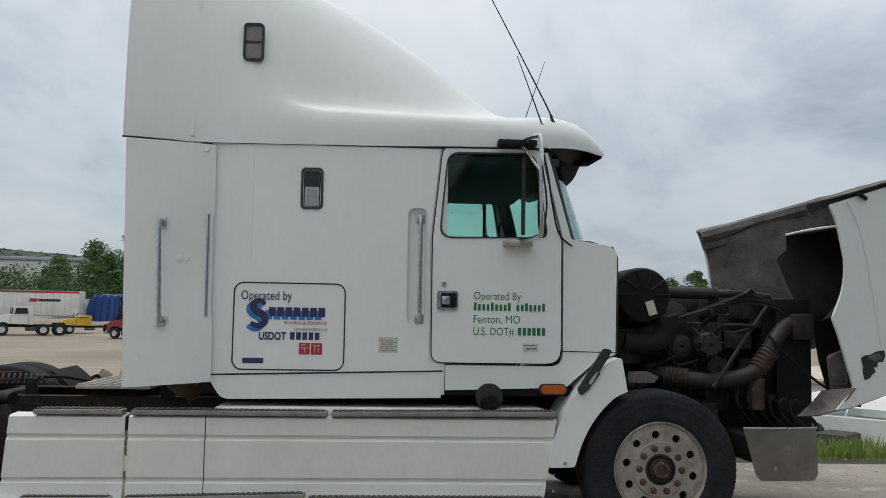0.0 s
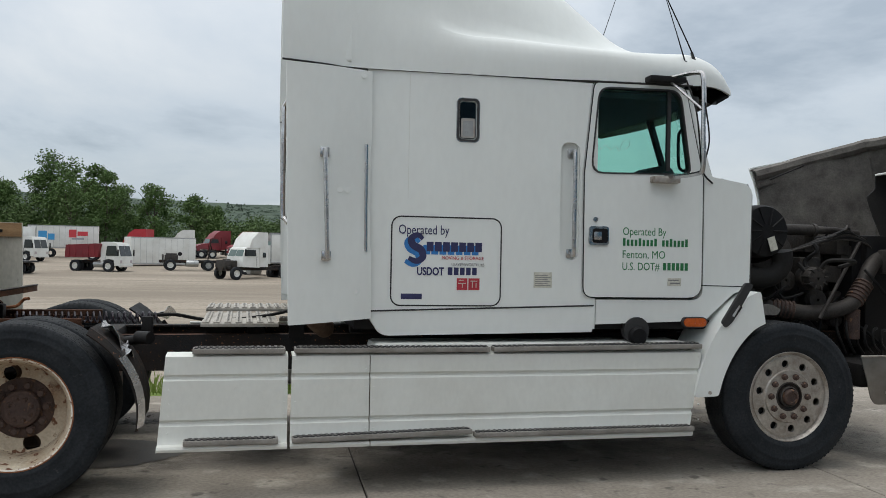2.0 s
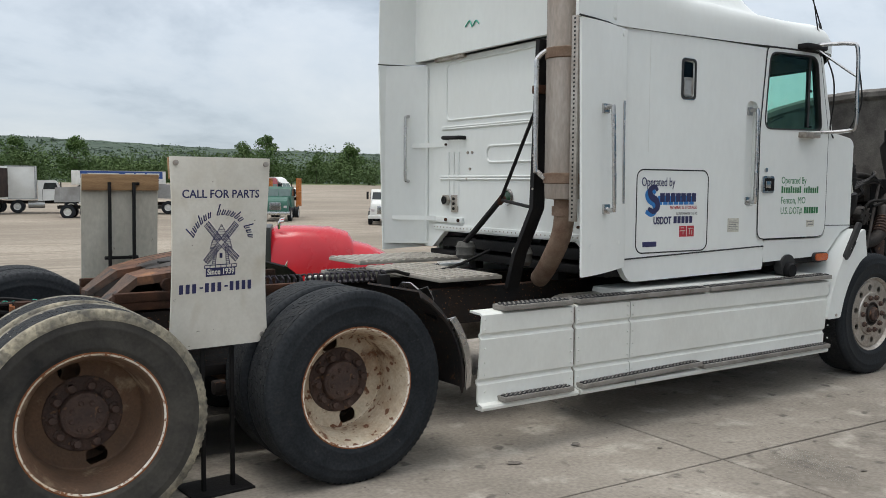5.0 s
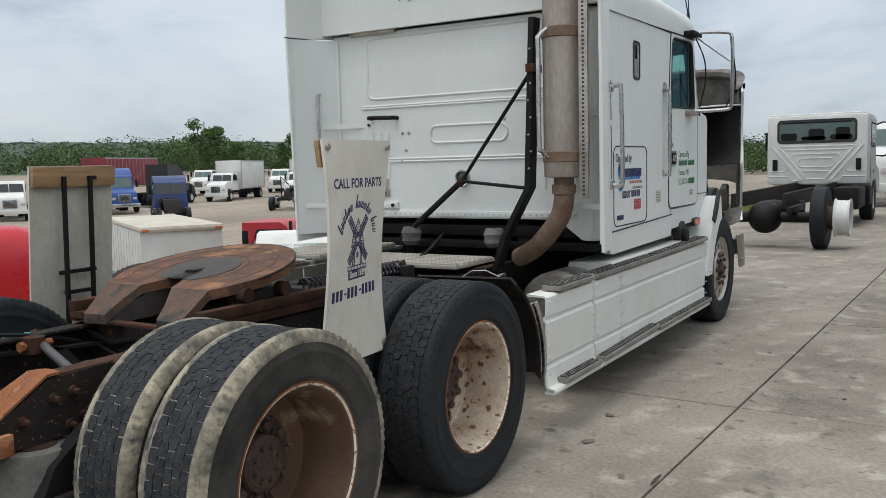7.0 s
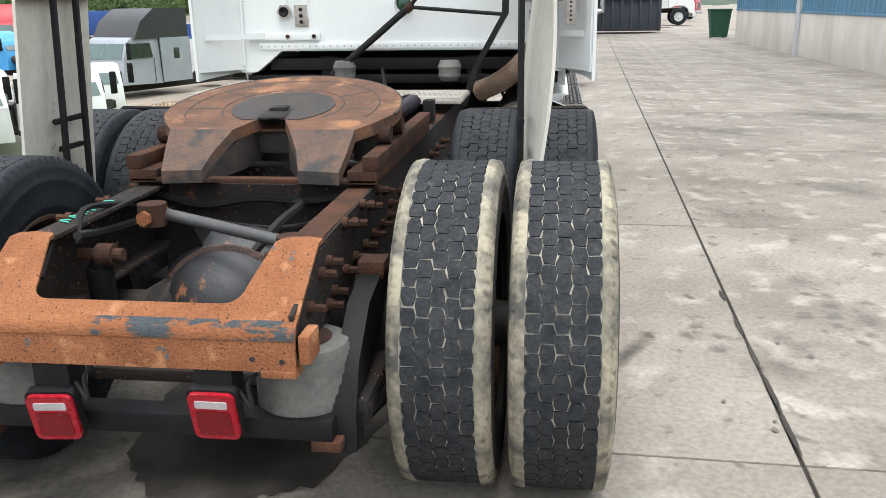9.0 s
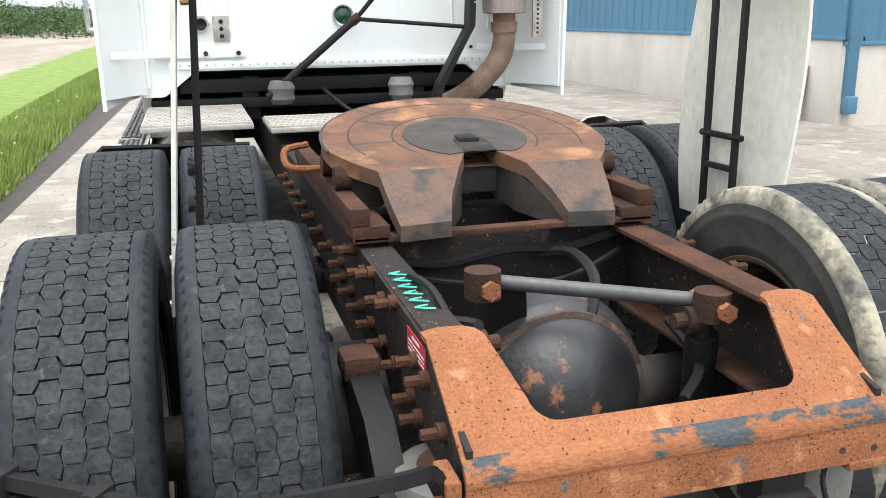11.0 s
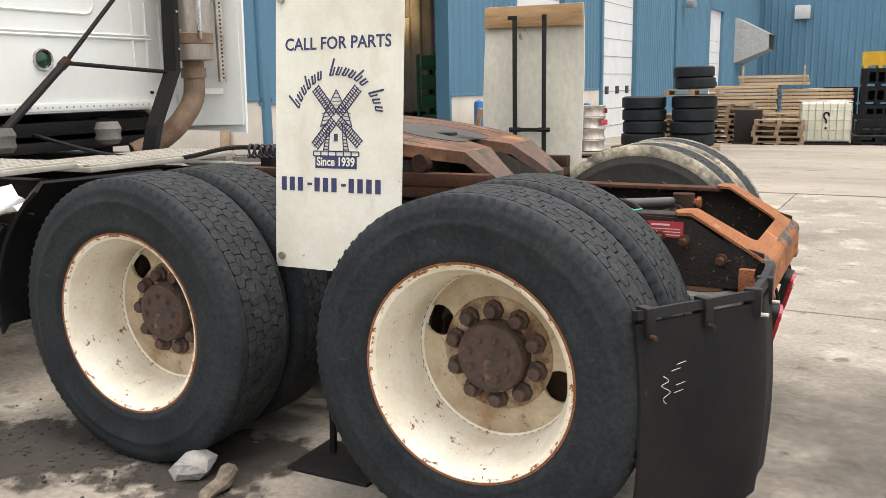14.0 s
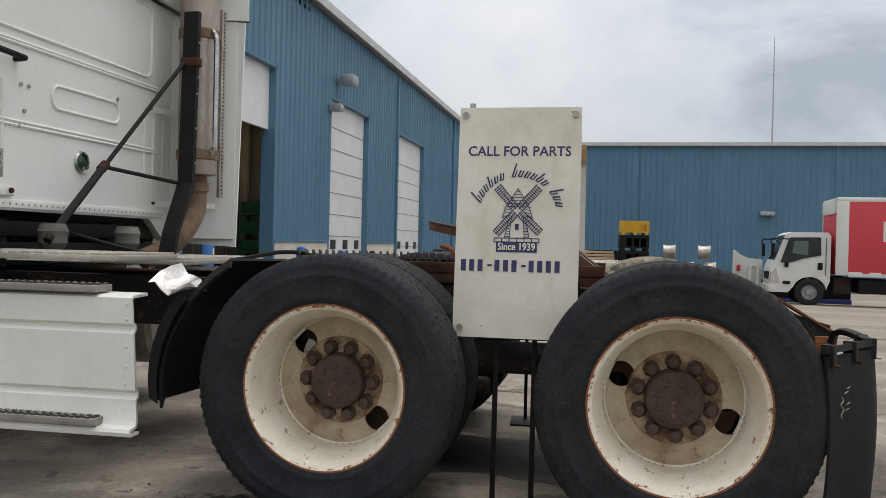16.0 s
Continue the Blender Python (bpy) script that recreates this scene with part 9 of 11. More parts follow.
P_STEEL = mat("bare_steel_body", (0.36, 0.36, 0.36), (0.24, 0.235, 0.225), scale=1.0, rough=0.45, metal=0.5, grit=0.04)
P_SALMON = mat("coral_red_panel", (0.55, 0.045, 0.06), (0.50, 0.04, 0.052), scale=0.8, rough=0.45, grit=0.02)
DARKGLASS = mat("dark_vehicle_glass", (0.02, 0.026, 0.028), (0.03, 0.036, 0.038), rough=0.06, grit=0.0)
# lighter copy of the glass, with sky light mixed into its base colour
PALEGLASS = mat("sky_lit_vehicle_glass", (0.10, 0.15, 0.14), (0.08, 0.12, 0.115), rough=0.05, grit=0.0)


RUST_SHADE = mat("dark_rust_and_shade", (0.035, 0.018, 0.013), (0.02, 0.014, 0.012), scale=2, rough=0.85)


def prism(xz, half, inset=0.0, bev=0.04):
    """A body pressed from its side outline, its top narrower by inset."""
    bm = plated(xz, -half, half)
    zs = [z for _, z in xz]
    lo, hi = min(zs), max(zs)
    for v in bm.verts:
        v.co.y *= 1 - inset * (v.co.z - lo) / (hi - lo)
    if bev:
        es = [e for e in bm.edges if len(e.link_faces) == 2 and e.calc_face_angle(0) > 0.5]
        bmesh.ops.bevel(bm, geom=es, offset=bev, segments=2, profile=0.6, affect="EDGES")
    return bm


def yard_truck(label, x, y, turn, paint, cab="hood", body=None, body_mat=None, body_len=5.0, body_h=2.4, sleeper=0.0, sleeper_h=0.0, axles=1, z=None, group="parked trucks", glass=None, tall=0.0, stacks=False, roof_mat=None, wheels=True, name="parked_truck", soft=0.04, ribs=0, k=1.0):
    """A standing truck, nose along local +X, front axle at the origin. cab: hood, bare (no hood) or flat (cab-over)."""
    zz = ground_z(x, y) if z is None else z
    t = thing(name, label, "truck", Matrix.Translation((x, y, zz)) @ Matrix.Rotation(radians(turn), 4, "Z") @ Matrix.Scale(k, 4), group)
    glass = glass or PALEGLASS
    back = -0.75 if cab == "flat" else -2.35
    top = 2.55 + tall
    if cab == "flat":
        shape = [(1.0, 0.55), (1.05, 1.25), (0.78, top - 0.28), (0.62, top - 0.05), (back, top), (back, 0.7), (-0.55, 0.7), (-0.48, 1.0), (0.0, 1.12), (0.48, 1.0), (0.55, 0.55)]
        ws = [(1.02, 1.36), (0.79, top - 0.33)]
    else:
        shape = [(-0.62, 1.0), (-0.66, 1.78), (-0.95, top - 0.12), (-1.15, top), (back, top), (back, 0.95)]
        ws = [(-0.69, 1.84), (-0.92, top - 0.2)]
    body_c = part("cab", prism(shape, 1.0, 0.07, soft), paint, t)
    (xa, za), (xb, zb) = ws
    bm = bmesh.new()
    for s in (-1, 1):
        loft(bm, [[(xa + 0.02, s * 0.02, za), (xa + 0.02, s * 0.86, za)], [(xb + 0.02, s * 0.02, zb), (xb + 0.02, s * 0.82, zb)]])
    part("windscreen", bm, glass, t)
    for s in (-1, 1):
        wl = back + 0.25 if cab != "flat" else -0.62
        win = roundpoly([(xa - 0.20, za + 0.02), (xb - 0.12, zb), (max(wl, xb - 0.95), zb), (max(wl, xb - 1.05), za + 0.02)], 0.05)
        part("side_window", plated(win, s * 1.002, s * 0.93, m=Matrix.Identity(4)), DARKGLASS, t)
        part("mirror", box(xa - 0.05, xa + 0.02, s * 1.12, s * 1.28, za, za + 0.55, 0.03), PLASTIC, t)
        part("door_line", box(max(wl, xb - 1.1), max(wl, xb - 1.1) + 0.02, s * 1.0, s * 1.012, 1.02, za), SEAM, t)
    if cab != "flat" and not sleeper:
        part("rear_window", plated(rrect(-0.70, 0.70, top - 0.58, top - 0.16, 0.06), back - 0.006, back + 0.02, plane="yz"), glass, t)
        part("back_panel", plated(rrect(-0.62, 0.62, 1.05, top - 0.70, 0.05), back - 0.012, back + 0.01, (rrect(-0.56, 0.56, 1.11, top - 0.76, 0.03),), plane="yz"), paint, t)
    if cab == "hood":
        hs = [(-0.6, 1.0), (-0.62, 1.80), (0.2, 1.72), (0.80, 1.50), (0.92, 1.3), (0.92, 0.72), (0.62, 0.70), (0.50, 1.0), (0.25, 1.14), (-0.25, 1.14), (-0.5, 1.0)]
        hb = part("hood", prism(hs, 0.98, 0.18, soft), paint, t)
        part("grille", box(0.91, 0.945, -0.42, 0.42, 0.82, 1.38, 0.02), CHROME, hb)
        bm = bmesh.new()
        for q in range(7):
            bx(bm, 0.94, 0.952, -0.38, 0.38, 0.86 + q * 0.07, 0.90 + q * 0.07)
        part("grille_opening", bm, SEAM, hb)
        part("bumper", box(0.80, 1.02, -1.08, 1.08, 0.45, 0.72, 0.05), P_WHITE if paint is P_WHITE else CHROME, t)
        for s in (-1, 1):
            part("headlamp", box(0.84, 0.94, s * 0.60, s * 0.85, 0.98, 1.16, 0.03), CLEAR_LENS, hb)
    elif cab == "flat":
        part("bumper", box(0.95, 1.08, -1.0, 1.0, 0.42, 0.66, 0.04), paint, t)
        for s in (-1, 1):
            part("headlamp", box(0.98, 1.065, s * 0.62, s * 0.9, 0.78, 1.02, 0.04), CLEAR_LENS, t)
    else:
        eng = part("bare_engine", box(-0.6, 0.55, -0.36, 0.36, 0.70, 1.50, 0.06), ENGINE, t, "dark exposed engine with the hood gone")
        r = random.Random(int(x * 10))
        for q in range(8):
            cx, cz, cy = r.uniform(-0.5, 0.6), r.uniform(0.8, 1.6), r.uniform(-0.55, 0.55)
            part("engine_casting", box(cx - r.uniform(0.06, 0.16), cx + 0.12, cy - 0.12, cy + r.uniform(0.06, 0.14), cz - 0.1, cz + r.uniform(0.06, 0.14), 0.03), ENGINE, eng)
        part("air_canister", turned([(0.0, -0.3), (0.17, -0.3), (0.17, 0.28), (0.0, 0.3)], 14, Matrix.Translation((-0.35, -0.62, 1.45)) @ Matrix.Rotation(radians(90), 4, "Z")), ENGINE, eng)
        part("hose", tubes(([(0.5, -0.3, 1.4), (0.3, -0.55, 1.5), (-0.2, -0.6, 1.2), (-0.5, -0.5, 0.9)], 0.05, 4), seg=7), BLACK, eng)
        part("radiator", box(0.62, 0.74, -0.5, 0.5, 0.7, 1.55, 0.02), ENGINE, t)
    if sleeper:
        ssh = [(-1.2, top - 0.06), (-1.55, top + sleeper_h * 0.55), (-2.2, top + sleeper_h), (back - sleeper, top + sleeper_h), (back - sleeper, 1.0), (back + 0.02, 1.0), (back + 0.02, top - 0.06)] if sleeper_h else [(back + 0.02, top), (back - sleeper, top), (back - sleeper, 1.0), (back + 0.02, 1.0)]
        part("sleeper", prism(ssh, 1.04, 0.06), roof_mat or paint, t)
        if roof_mat:
            part("sleeper_side", prism([(back + 0.02, top - 0.05), (back - sleeper, top - 0.05), (back - sleeper, 0.98), (back + 0.02, 0.98)], 1.06, 0.0), paint, t)
        for s in (-1, 1):
            part("sleeper_window", box(back - sleeper * 0.5 - 0.15, back - sleeper * 0.5 + 0.15, s * 1.0, s * 1.065, 1.75, 2.15, 0.03), DARKGLASS, t)
        back -= sleeper
    if stacks:
        for s in (-1, 1):
            part("exhaust_pipe", tubes(([(back - 0.15, s * 0.95, 0.9), (back - 0.15, s * 0.95, top + 0.9)], 0.07, 1), seg=10), CHROME, t)
    end = back - 0.3 - (body_len if body else 2.6)
    for s in (-1, 1):
        part("chassis_rail", box(end, 0.85, s * 0.36, s * 0.44, 0.72, 0.95), FRAME, t)
    if wheels:
        spots = [(0.0, 0.95)]
        for q in range(axles):
            spots.append((end + 0.75 + 1.3 * q, 0.92))
        for wx, wy in spots:
            for s in (-1, 1):
                at = Matrix.Translation((wx, s * wy, 0.505)) @ (Matrix.Identity(4) if s > 0 else HALF_TURN)
                w = part("wheel", YARD_WHEEL, RUBBER, t, "", at)
                part("rim", YARD_RIM.copy(), P_WHITE, w)
                if wx < -1:
                    part("inner_wheel", YARD_WHEEL, RUBBER, t, "", Matrix.Translation((wx, s * (wy - 0.32), 0.505)))
        part("tank", turned([(0.0, -0.6), (0.28, -0.58), (0.28, 0.58), (0.0, 0.6)], 16, Matrix.Translation((back - 0.1, -0.75, 0.65)) @ Matrix.Rotation(radians(90), 4, "Z")), GALV, t)
    b0, b1 = back - 0.15, end
    if body == "box":
        bb = part("cargo_box", box(b1, b0, -1.22, 1.22, 1.05, 1.05 + body_h, 0.03), body_mat, t)
        bm = bmesh.new()
        for z0 in (1.05, 1.05 + body_h - 0.1):
            for s in (-1, 1):
                bx(bm, b1 - 0.01, b0 + 0.01, s * 1.215, s * 1.24, z0, z0 + 0.1)
        for xx in (b1, b0):
            for s in (-1, 1):
                bx(bm, xx - 0.05, xx + 0.05, s * 1.19, s * 1.24, 1.05, 1.05 + body_h)
        part("corner_trim", bm, GALV, bb)
        # dark panel on the closed box stands for its shaded inside
        part("rear_opening", box(b1 - 0.012, b1, -1.05, 1.05, 1.2, 0.9 + body_h), RUST_SHADE, bb)
        for q in range(ribs):
            xx = b1 + (b0 - b1) * (q + 0.5) / ribs
            for sd in (-1, 1):
                part("body_rib", box(xx - 0.07, xx + 0.07, sd * 1.22, sd * 1.30, 1.12, 1.0 + body_h, 0.02), body_mat, bb)
    elif body == "dump":
        sh = [(b0, 1.25), (b0 + 0.25, 2.35), (b0 - 0.1, 2.4), (b1, 2.25), (b1 - 0.1, 1.2)]
        dd = part("dump_bed", prism(sh, 1.2, -0.04), body_mat, t)
        for q in range(5):
            xx = b1 + (b0 - b1) * (q + 0.5) / 5
            for s in (-1, 1):
                part("bed_rib", box(xx - 0.05, xx + 0.05, s * 1.2, s * 1.26, 1.25, 2.3), body_mat, dd)
    elif body == "flat":
        part("flat_deck", box(b1, b0, -1.2, 1.2, 1.0, 1.15, 0.02), body_mat, t)
    elif body == "tank":
        tk = part("tank_barrel", turned([(0.0, b1), (0.8, b1 + 0.05), (0.95, b1 + 0.25), (0.95, b0 - 0.25), (0.8, b0 - 0.05), (0.0, b0)], 24, Matrix.Translation((0, 0, 1.95)) @ Matrix.Rotation(radians(-90), 4, "Z")), body_mat, t)
    elif body == "carrier":
        bm = bmesh.new()
        for s in (-1, 1):
            for q in range(5):
                xx = b1 + (b0 - b1) * q / 4
                bx(bm, xx - 0.05, xx + 0.05, s * 1.1, s * 1.2, 1.0, 3.2)
            for z0 in (1.05, 2.1, 3.1):
                bx(bm, b1, b0, s * 1.1, s * 1.2, z0, z0 + 0.1)
        part("carrier_frame", bm, P_ORANGE, t)
    else:
        part("coupling", box(end + 0.3, end + 1.3, -0.42, 0.42, 0.95, 1.12, 0.05), FRAME, t)
    return t


def trailer(label, x, y, turn, material, length=9.0, h=2.6, z0=1.05, z=None, axles=2, stripe=None, name="box_trailer", roof=False):
    zz = ground_z(x, y) if z is None else z
    t = thing(name, label, "trailer", Matrix.Translation((x, y, zz)) @ Matrix.Rotation(radians(turn), 4, "Z"), "trailers")
    bx_ = part("body", box(-length / 2, length / 2, -1.25, 1.25, z0, z0 + h, 0.03), material, t)
    bm = bmesh.new()
    for s in (-1, 1):
        bx(bm, -length / 2, length / 2, s * 1.24, s * 1.265, z0, z0 + 0.15)
        bx(bm, -length / 2, length / 2, s * 1.24, s * 1.265, z0 + h - 0.1, z0 + h)
        for k in range(int(length / 0.6)):
            xx = -length / 2 + 0.3 + k * 0.6
            bx(bm, xx - 0.015, xx + 0.015, s * 1.248, s * 1.256, z0 + 0.15, z0 + h - 0.1)
    part("side_rail", bm, GALV, bx_)
    if roof:
        part("roof", box(-length / 2 - 0.12, length / 2 + 0.05, -1.28, 1.28, z0 + h - 0.14, z0 + h + 0.06, 0.10), mat("cream_van_roof", (0.52, 0.48, 0.40), (0.42, 0.385, 0.32), scale=1.5, rough=0.6), bx_, "dirty cream fibreglass roof")
        for sd in (-1, 1):
            part("corner_lamp", box(-length / 2 - 0.13, -length / 2 - 0.08, sd * 1.0, sd * 1.2, z0 + h - 0.10, z0 + h - 0.03, 0.01), P_ORANGE, bx_)
    if stripe:
        banner = part("side_banner", box(-length * 0.48, length * 0.46, -1.275, -1.255, z0 + h * 0.46, z0 + h * 0.96), stripe, bx_)
        for u0, u1, v0, v1 in ((-0.40, -0.05, 0.60, 0.82), (0.02, 0.12, 0.60, 0.84), (0.14, 0.25, 0.60, 0.84), (0.27, 0.42, 0.60, 0.84)):
            part("lettering_bar", box(length * u0, length * u1, -1.281, -1.276, z0 + h * v0, z0 + h * v1), P_WHITE, banner)
        for u0, u1 in ((-0.46, -0.30), (-0.27, -0.02), (0.05, 0.20), (0.24, 0.42)):
            part("lettering_bar", box(length * u0, length * u1, -1.262, -1.257, z0 + h * 0.30, z0 + h * 0.38), stripe, banner)
    for k in range(axles):
        for s in (-1, 1):
            part("wheel", YARD_WHEEL, RUBBER, t, "", Matrix.Translation((-length / 2 + 1.0 + 1.3 * k, s * 0.95, 0.505)))
    return t


# the row ahead of the tractor, on the concrete
def rear_seen_truck():
    """A bare-chassis truck with its back turned, one tyre gone from the rear axle."""
    t = thing("chassis_truck", "white bare-chassis truck with a naked rim on its rear axle", "truck", Matrix.Translation((14.8, -0.15, 0)), "parked trucks")
    cab = part("cab", box(-1.6, 0.35, -1.10, 1.10, 0.90, 2.53, 0.13), P_WHITE, t, "white day cab with a pressed back wall")
    part("roof_cap", box(-1.53, 0.2, -1.0, 1.0, 2.47, 2.56, 0.04), P_WHITE, cab)
    bx_ = -1.602

    def rear(poly, d0, d1, gaps=()):
        return plated(poly, bx_ + d0, bx_ + d1, gaps, plane="yz")

    part("window_gasket", rear(rrect(-0.86, 0.86, 1.87, 2.42, 0.10), -0.012, 0.01, (rrect(-0.81, 0.81, 1.93, 2.37, 0.08),)), GASKET, cab)
    part("rear_window", rear(rrect(-0.81, 0.81, 1.93, 2.37, 0.08), -0.006, 0.0), PALEGLASS, cab, "pale back window")
    for y, w, z in ((0.60, 0.18, 2.11), (0.0, 0.17, 2.20), (0.06, 0.27, 2.03), (-0.56, 0.15, 2.22), (-0.53, 0.24, 2.06)):
        part("seat_back", rear(rrect(y - w, y + w, 1.935, z, 0.06), -0.011, -0.007), BLACK, cab, "dark seat behind the glass")
    part("sun_visor_edge", rear([(-0.78, 2.33), (0.78, 2.33), (0.73, 2.365), (-0.73, 2.365)], -0.010, -0.007), BLACK, cab)
    for s2 in (-1, 1):
        for a, b2 in (((1.06, 1.80), (0.36, 1.02)), ((0.90, 1.80), (0.20, 1.02))):
            part("pressed_rib", tubes(([(bx_, s2 * a[0] * 0.92, a[1]), (bx_, s2 * b2[0] * 0.92, b2[1])], 0.022, 1), seg=6), P_WHITE, cab)
        for pts in (((1.10, 1.22), (0.72, 1.22), (0.66, 1.27), (0.84, 1.46)), ((1.12, 1.10), (0.62, 1.10), (0.56, 1.0), (0.40, 1.0)), ((0.0, 1.52), (0.36, 1.52), (0.44, 1.42), (0.36, 1.32), (0.0, 1.32)), ((0.0, 1.62), (0.52, 1.62), (0.60, 1.52)), ((0.0, 1.72), (0.72, 1.72)), ((0.0, 1.80), (0.86, 1.80)), ((0.0, 1.22), (0.30, 1.22), (0.20, 1.04), (0.0, 1.04))):
            part("pressed_rib", tubes(([(bx_, s2 * a * 0.92, b2) for a, b2 in pts], 0.014, 1), seg=6), P_WHITE, cab)
        part("grab_handle", rear(rrect(s2 * 0.90 - 0.055, s2 * 0.90 + 0.055, 1.24, 1.50, 0.02), -0.03, 0.0), PLASTIC, cab)
        part("side_window", plated(rrect(-1.0, 0.0, 1.75, 2.38, 0.08), s2 * 1.106, s2 * 1.08), DARKGLASS, cab)
        part("door_seam", box(-1.10, -1.085, s2 * 1.098, s2 * 1.106, 1.0, 2.4), SEAM, cab)
        part("chassis_rail", box(-8.0, 1.3, s2 * 0.42 - 0.04, s2 * 0.42 + 0.04, 0.70, 0.96, 0.008), FRAME, t, "grey-brown rusty frame rail")
        hb = part("wing", prism([(-0.62, 0.75), (-0.70, 1.28), (0.3, 1.34), (1.1, 1.22), (1.45, 1.0), (1.45, 0.6), (0.75, 0.6), (0.60, 0.88), (0.28, 1.05), (-0.28, 1.05), (-0.50, 0.88)], 0.14, 0.0, 0.05), P_WHITE, t, "", Matrix.Translation((0, s2 * 0.95, 0)))
        part("side_lamp", box(-0.40, -0.28, s2 * 0.13, s2 * 0.155, 1.12, 1.24, 0.02), PLASTIC, hb)
        fw = part("wheel", YARD_WHEEL, RUBBER, t, "", Matrix.Translation((0.0, s2 * 0.95, 0.505)) @ (Matrix.Identity(4) if s2 > 0 else HALF_TURN))
        part("rim", YARD_RIM.copy(), P_WHITE, fw)
        rw = part("wheel", YARD_WHEEL, RUBBER, t, "", Matrix.Translation((-7.5, s2 * 0.93, 0.53)) @ (Matrix.Identity(4) if s2 > 0 else HALF_TURN) @ Matrix.Diagonal((1.045, 0.82, 1.045, 1)))
        part("rim", YARD_RIM.copy(), P_STEEL, rw, "dusty steel wheel disc")
        part("mirror_arm", tubes(([(0.25, s2 * 1.10, 2.3), (0.35, s2 * 1.38, 2.32), (0.36, s2 * 1.40, 1.6), (0.25, s2 * 1.1, 1.55)], 0.02, 2), seg=6), BLACK, t)
        part("mirror", box(0.30, 0.36, s2 * 1.32, s2 * 1.50, 1.72, 2.2, 0.02), BLACK, t)
    part("hood", prism([(0.3, 0.95), (0.3, 1.78), (0.9, 1.70), (1.45, 1.45), (1.52, 1.2), (1.52, 0.7)], 0.9, 0.16, 0.10), P_WHITE, t)
    part("bare_rim", turned([(0.20, 0.13), (0.285, 0.13), (0.325, 0.155), (0.328, 0.145), (0.30, 0.11), (0.292, 0.03), (0.30, 0.0), (0.292, -0.03), (0.296, -0.11), (0.325, -0.145), (0.325, -0.155), (0.285, -0.14), (0.275, -0.10), (0.27, 0.10)], 40, Matrix.Translation((-7.5, -1.27, 0.53)) @ Matrix.Diagonal((1, 0.8, 1, 1))), P_WHITE, t, "naked white rim where the outer tyre is gone")
    part("axle_end", turned([(0.0, -0.10), (0.10, -0.10), (0.12, 0.0), (0.20, 0.05), (0.20, 0.35), (0.0, 0.36)], 20, Matrix.Translation((-7.5, -1.24, 0.53))), HUB, t)
    part("axle_tube", turned([(0.0, -0.95), (0.09, -0.95), (0.09, 0.95), (0.0, 0.95)], 16, Matrix.Translation((-7.5, 0.0, 0.53))), BLACK, t)
    part("differential", turned([(0.0, -0.30), (0.12, -0.28), (0.22, -0.20), (0.28, -0.06), (0.285, 0.05), (0.22, 0.20), (0.12, 0.34), (0.0, 0.36)], 30, Matrix.Translation((-7.5, -0.02, 0.53)) @ Matrix.Rotation(radians(-90), 4, "Z")), BLACK, t, "large dark differential ball")
    part("spring_pack", box(-8.1, -6.9, -0.56, -0.46, 0.62, 0.74, 0.03), BLACK, t)
    part("air_tank", turned([(0.0, -0.35), (0.13, -0.34), (0.13, 0.34), (0.0, 0.35)], 16, Matrix.Translation((-6.7, -0.2, 0.66))), BLACK, t)
    part("fuel_tank", box(-2.9, -1.5, -1.05, -0.52, 0.40, 0.88, 0.06), BLACK, t)
    part("step_plate", box(-1.3, -0.7, -1.12, -0.7, 0.42, 0.85, 0.04), BLACK, t)
    part("white_tag", box(-1.612, -1.604, -0.98, -0.90, 0.72, 0.85), PAPER, t)


rear_seen_truck()
yard_truck("white conventional truck parked on the concrete", 21.0, -0.35, 180, P_WHITE, "hood", None, axles=1, tall=0.0, z=0.0)
yard_truck("dark sleeper tractor parked in the row", 29.0, -1.55, 180, P_BLACK, "hood", None, sleeper=1.2, sleeper_h=0.6, axles=2, tall=0.1, z=0.0, stacks=True, glass=DARKGLASS)
dump = thing("skip_container", "dark blue-grey steel roll-off skip full of scrap", "skip", Matrix.Translation((34.2, -4.1, 0)) @ Matrix.Rotation(radians(-87), 4, "Z"))
SKIP = mat("skip_paint", (0.03, 0.04, 0.055), (0.05, 0.055, 0.065), rough=0.6)
skip = part("skip_body", box(-1.6, 1.6, -1.1, 1.1, 0.12, 1.55, 0.03), SKIP, dump)
for k in range(8):
    for sd in (-1, 1):
        part("skip_rib", box(-1.55 + k * 0.43, -1.45 + k * 0.43, sd * 1.1, sd * 1.18, 0.15, 1.5, 0.01), SKIP, skip)
part("skip_rim", box(-1.64, 1.64, -1.2, 1.2, 1.50, 1.60, 0.03), SKIP, skip)
r = random.Random(4)
for k in range(14):
    cx, cy, h = r.uniform(-1.4, 1.3), r.uniform(-0.8, 0.8), r.uniform(0.05, 0.4)
    part("scrap", box(cx - r.uniform(0.15, 0.5), cx + 0.3, cy - 0.3, cy + r.uniform(0.1, 0.3), 1.5, 1.6 + h, 0.05, Matrix.Translation((cx, cy, 1.6)) @ Matrix.Rotation(r.uniform(-0.5, 0.5), 4, "X") @ Matrix.Translation((-cx, -cy, -1.6))), r.choice((P_RED, BLACK, FRAME, P_STEEL)), dump)
yard_truck("white conventional truck with chrome stacks and a steel tank", 47.5, -8.3, -92, P_WHITE, "hood", "tank", P_WHITE, 3.4, sleeper=0.0, axles=1, z=0.0, stacks=True)
yard_truck("red conventional truck beyond the row", 63.0, -11.0, -110, P_RED, "hood", "flat", P_MAROON, 4.0, z=-0.05)
wb = thing("wheeled_bin", "dark green wheeled rubbish bin by the wall", "bin", Matrix.Translation((27.4, -7.35, 0)))
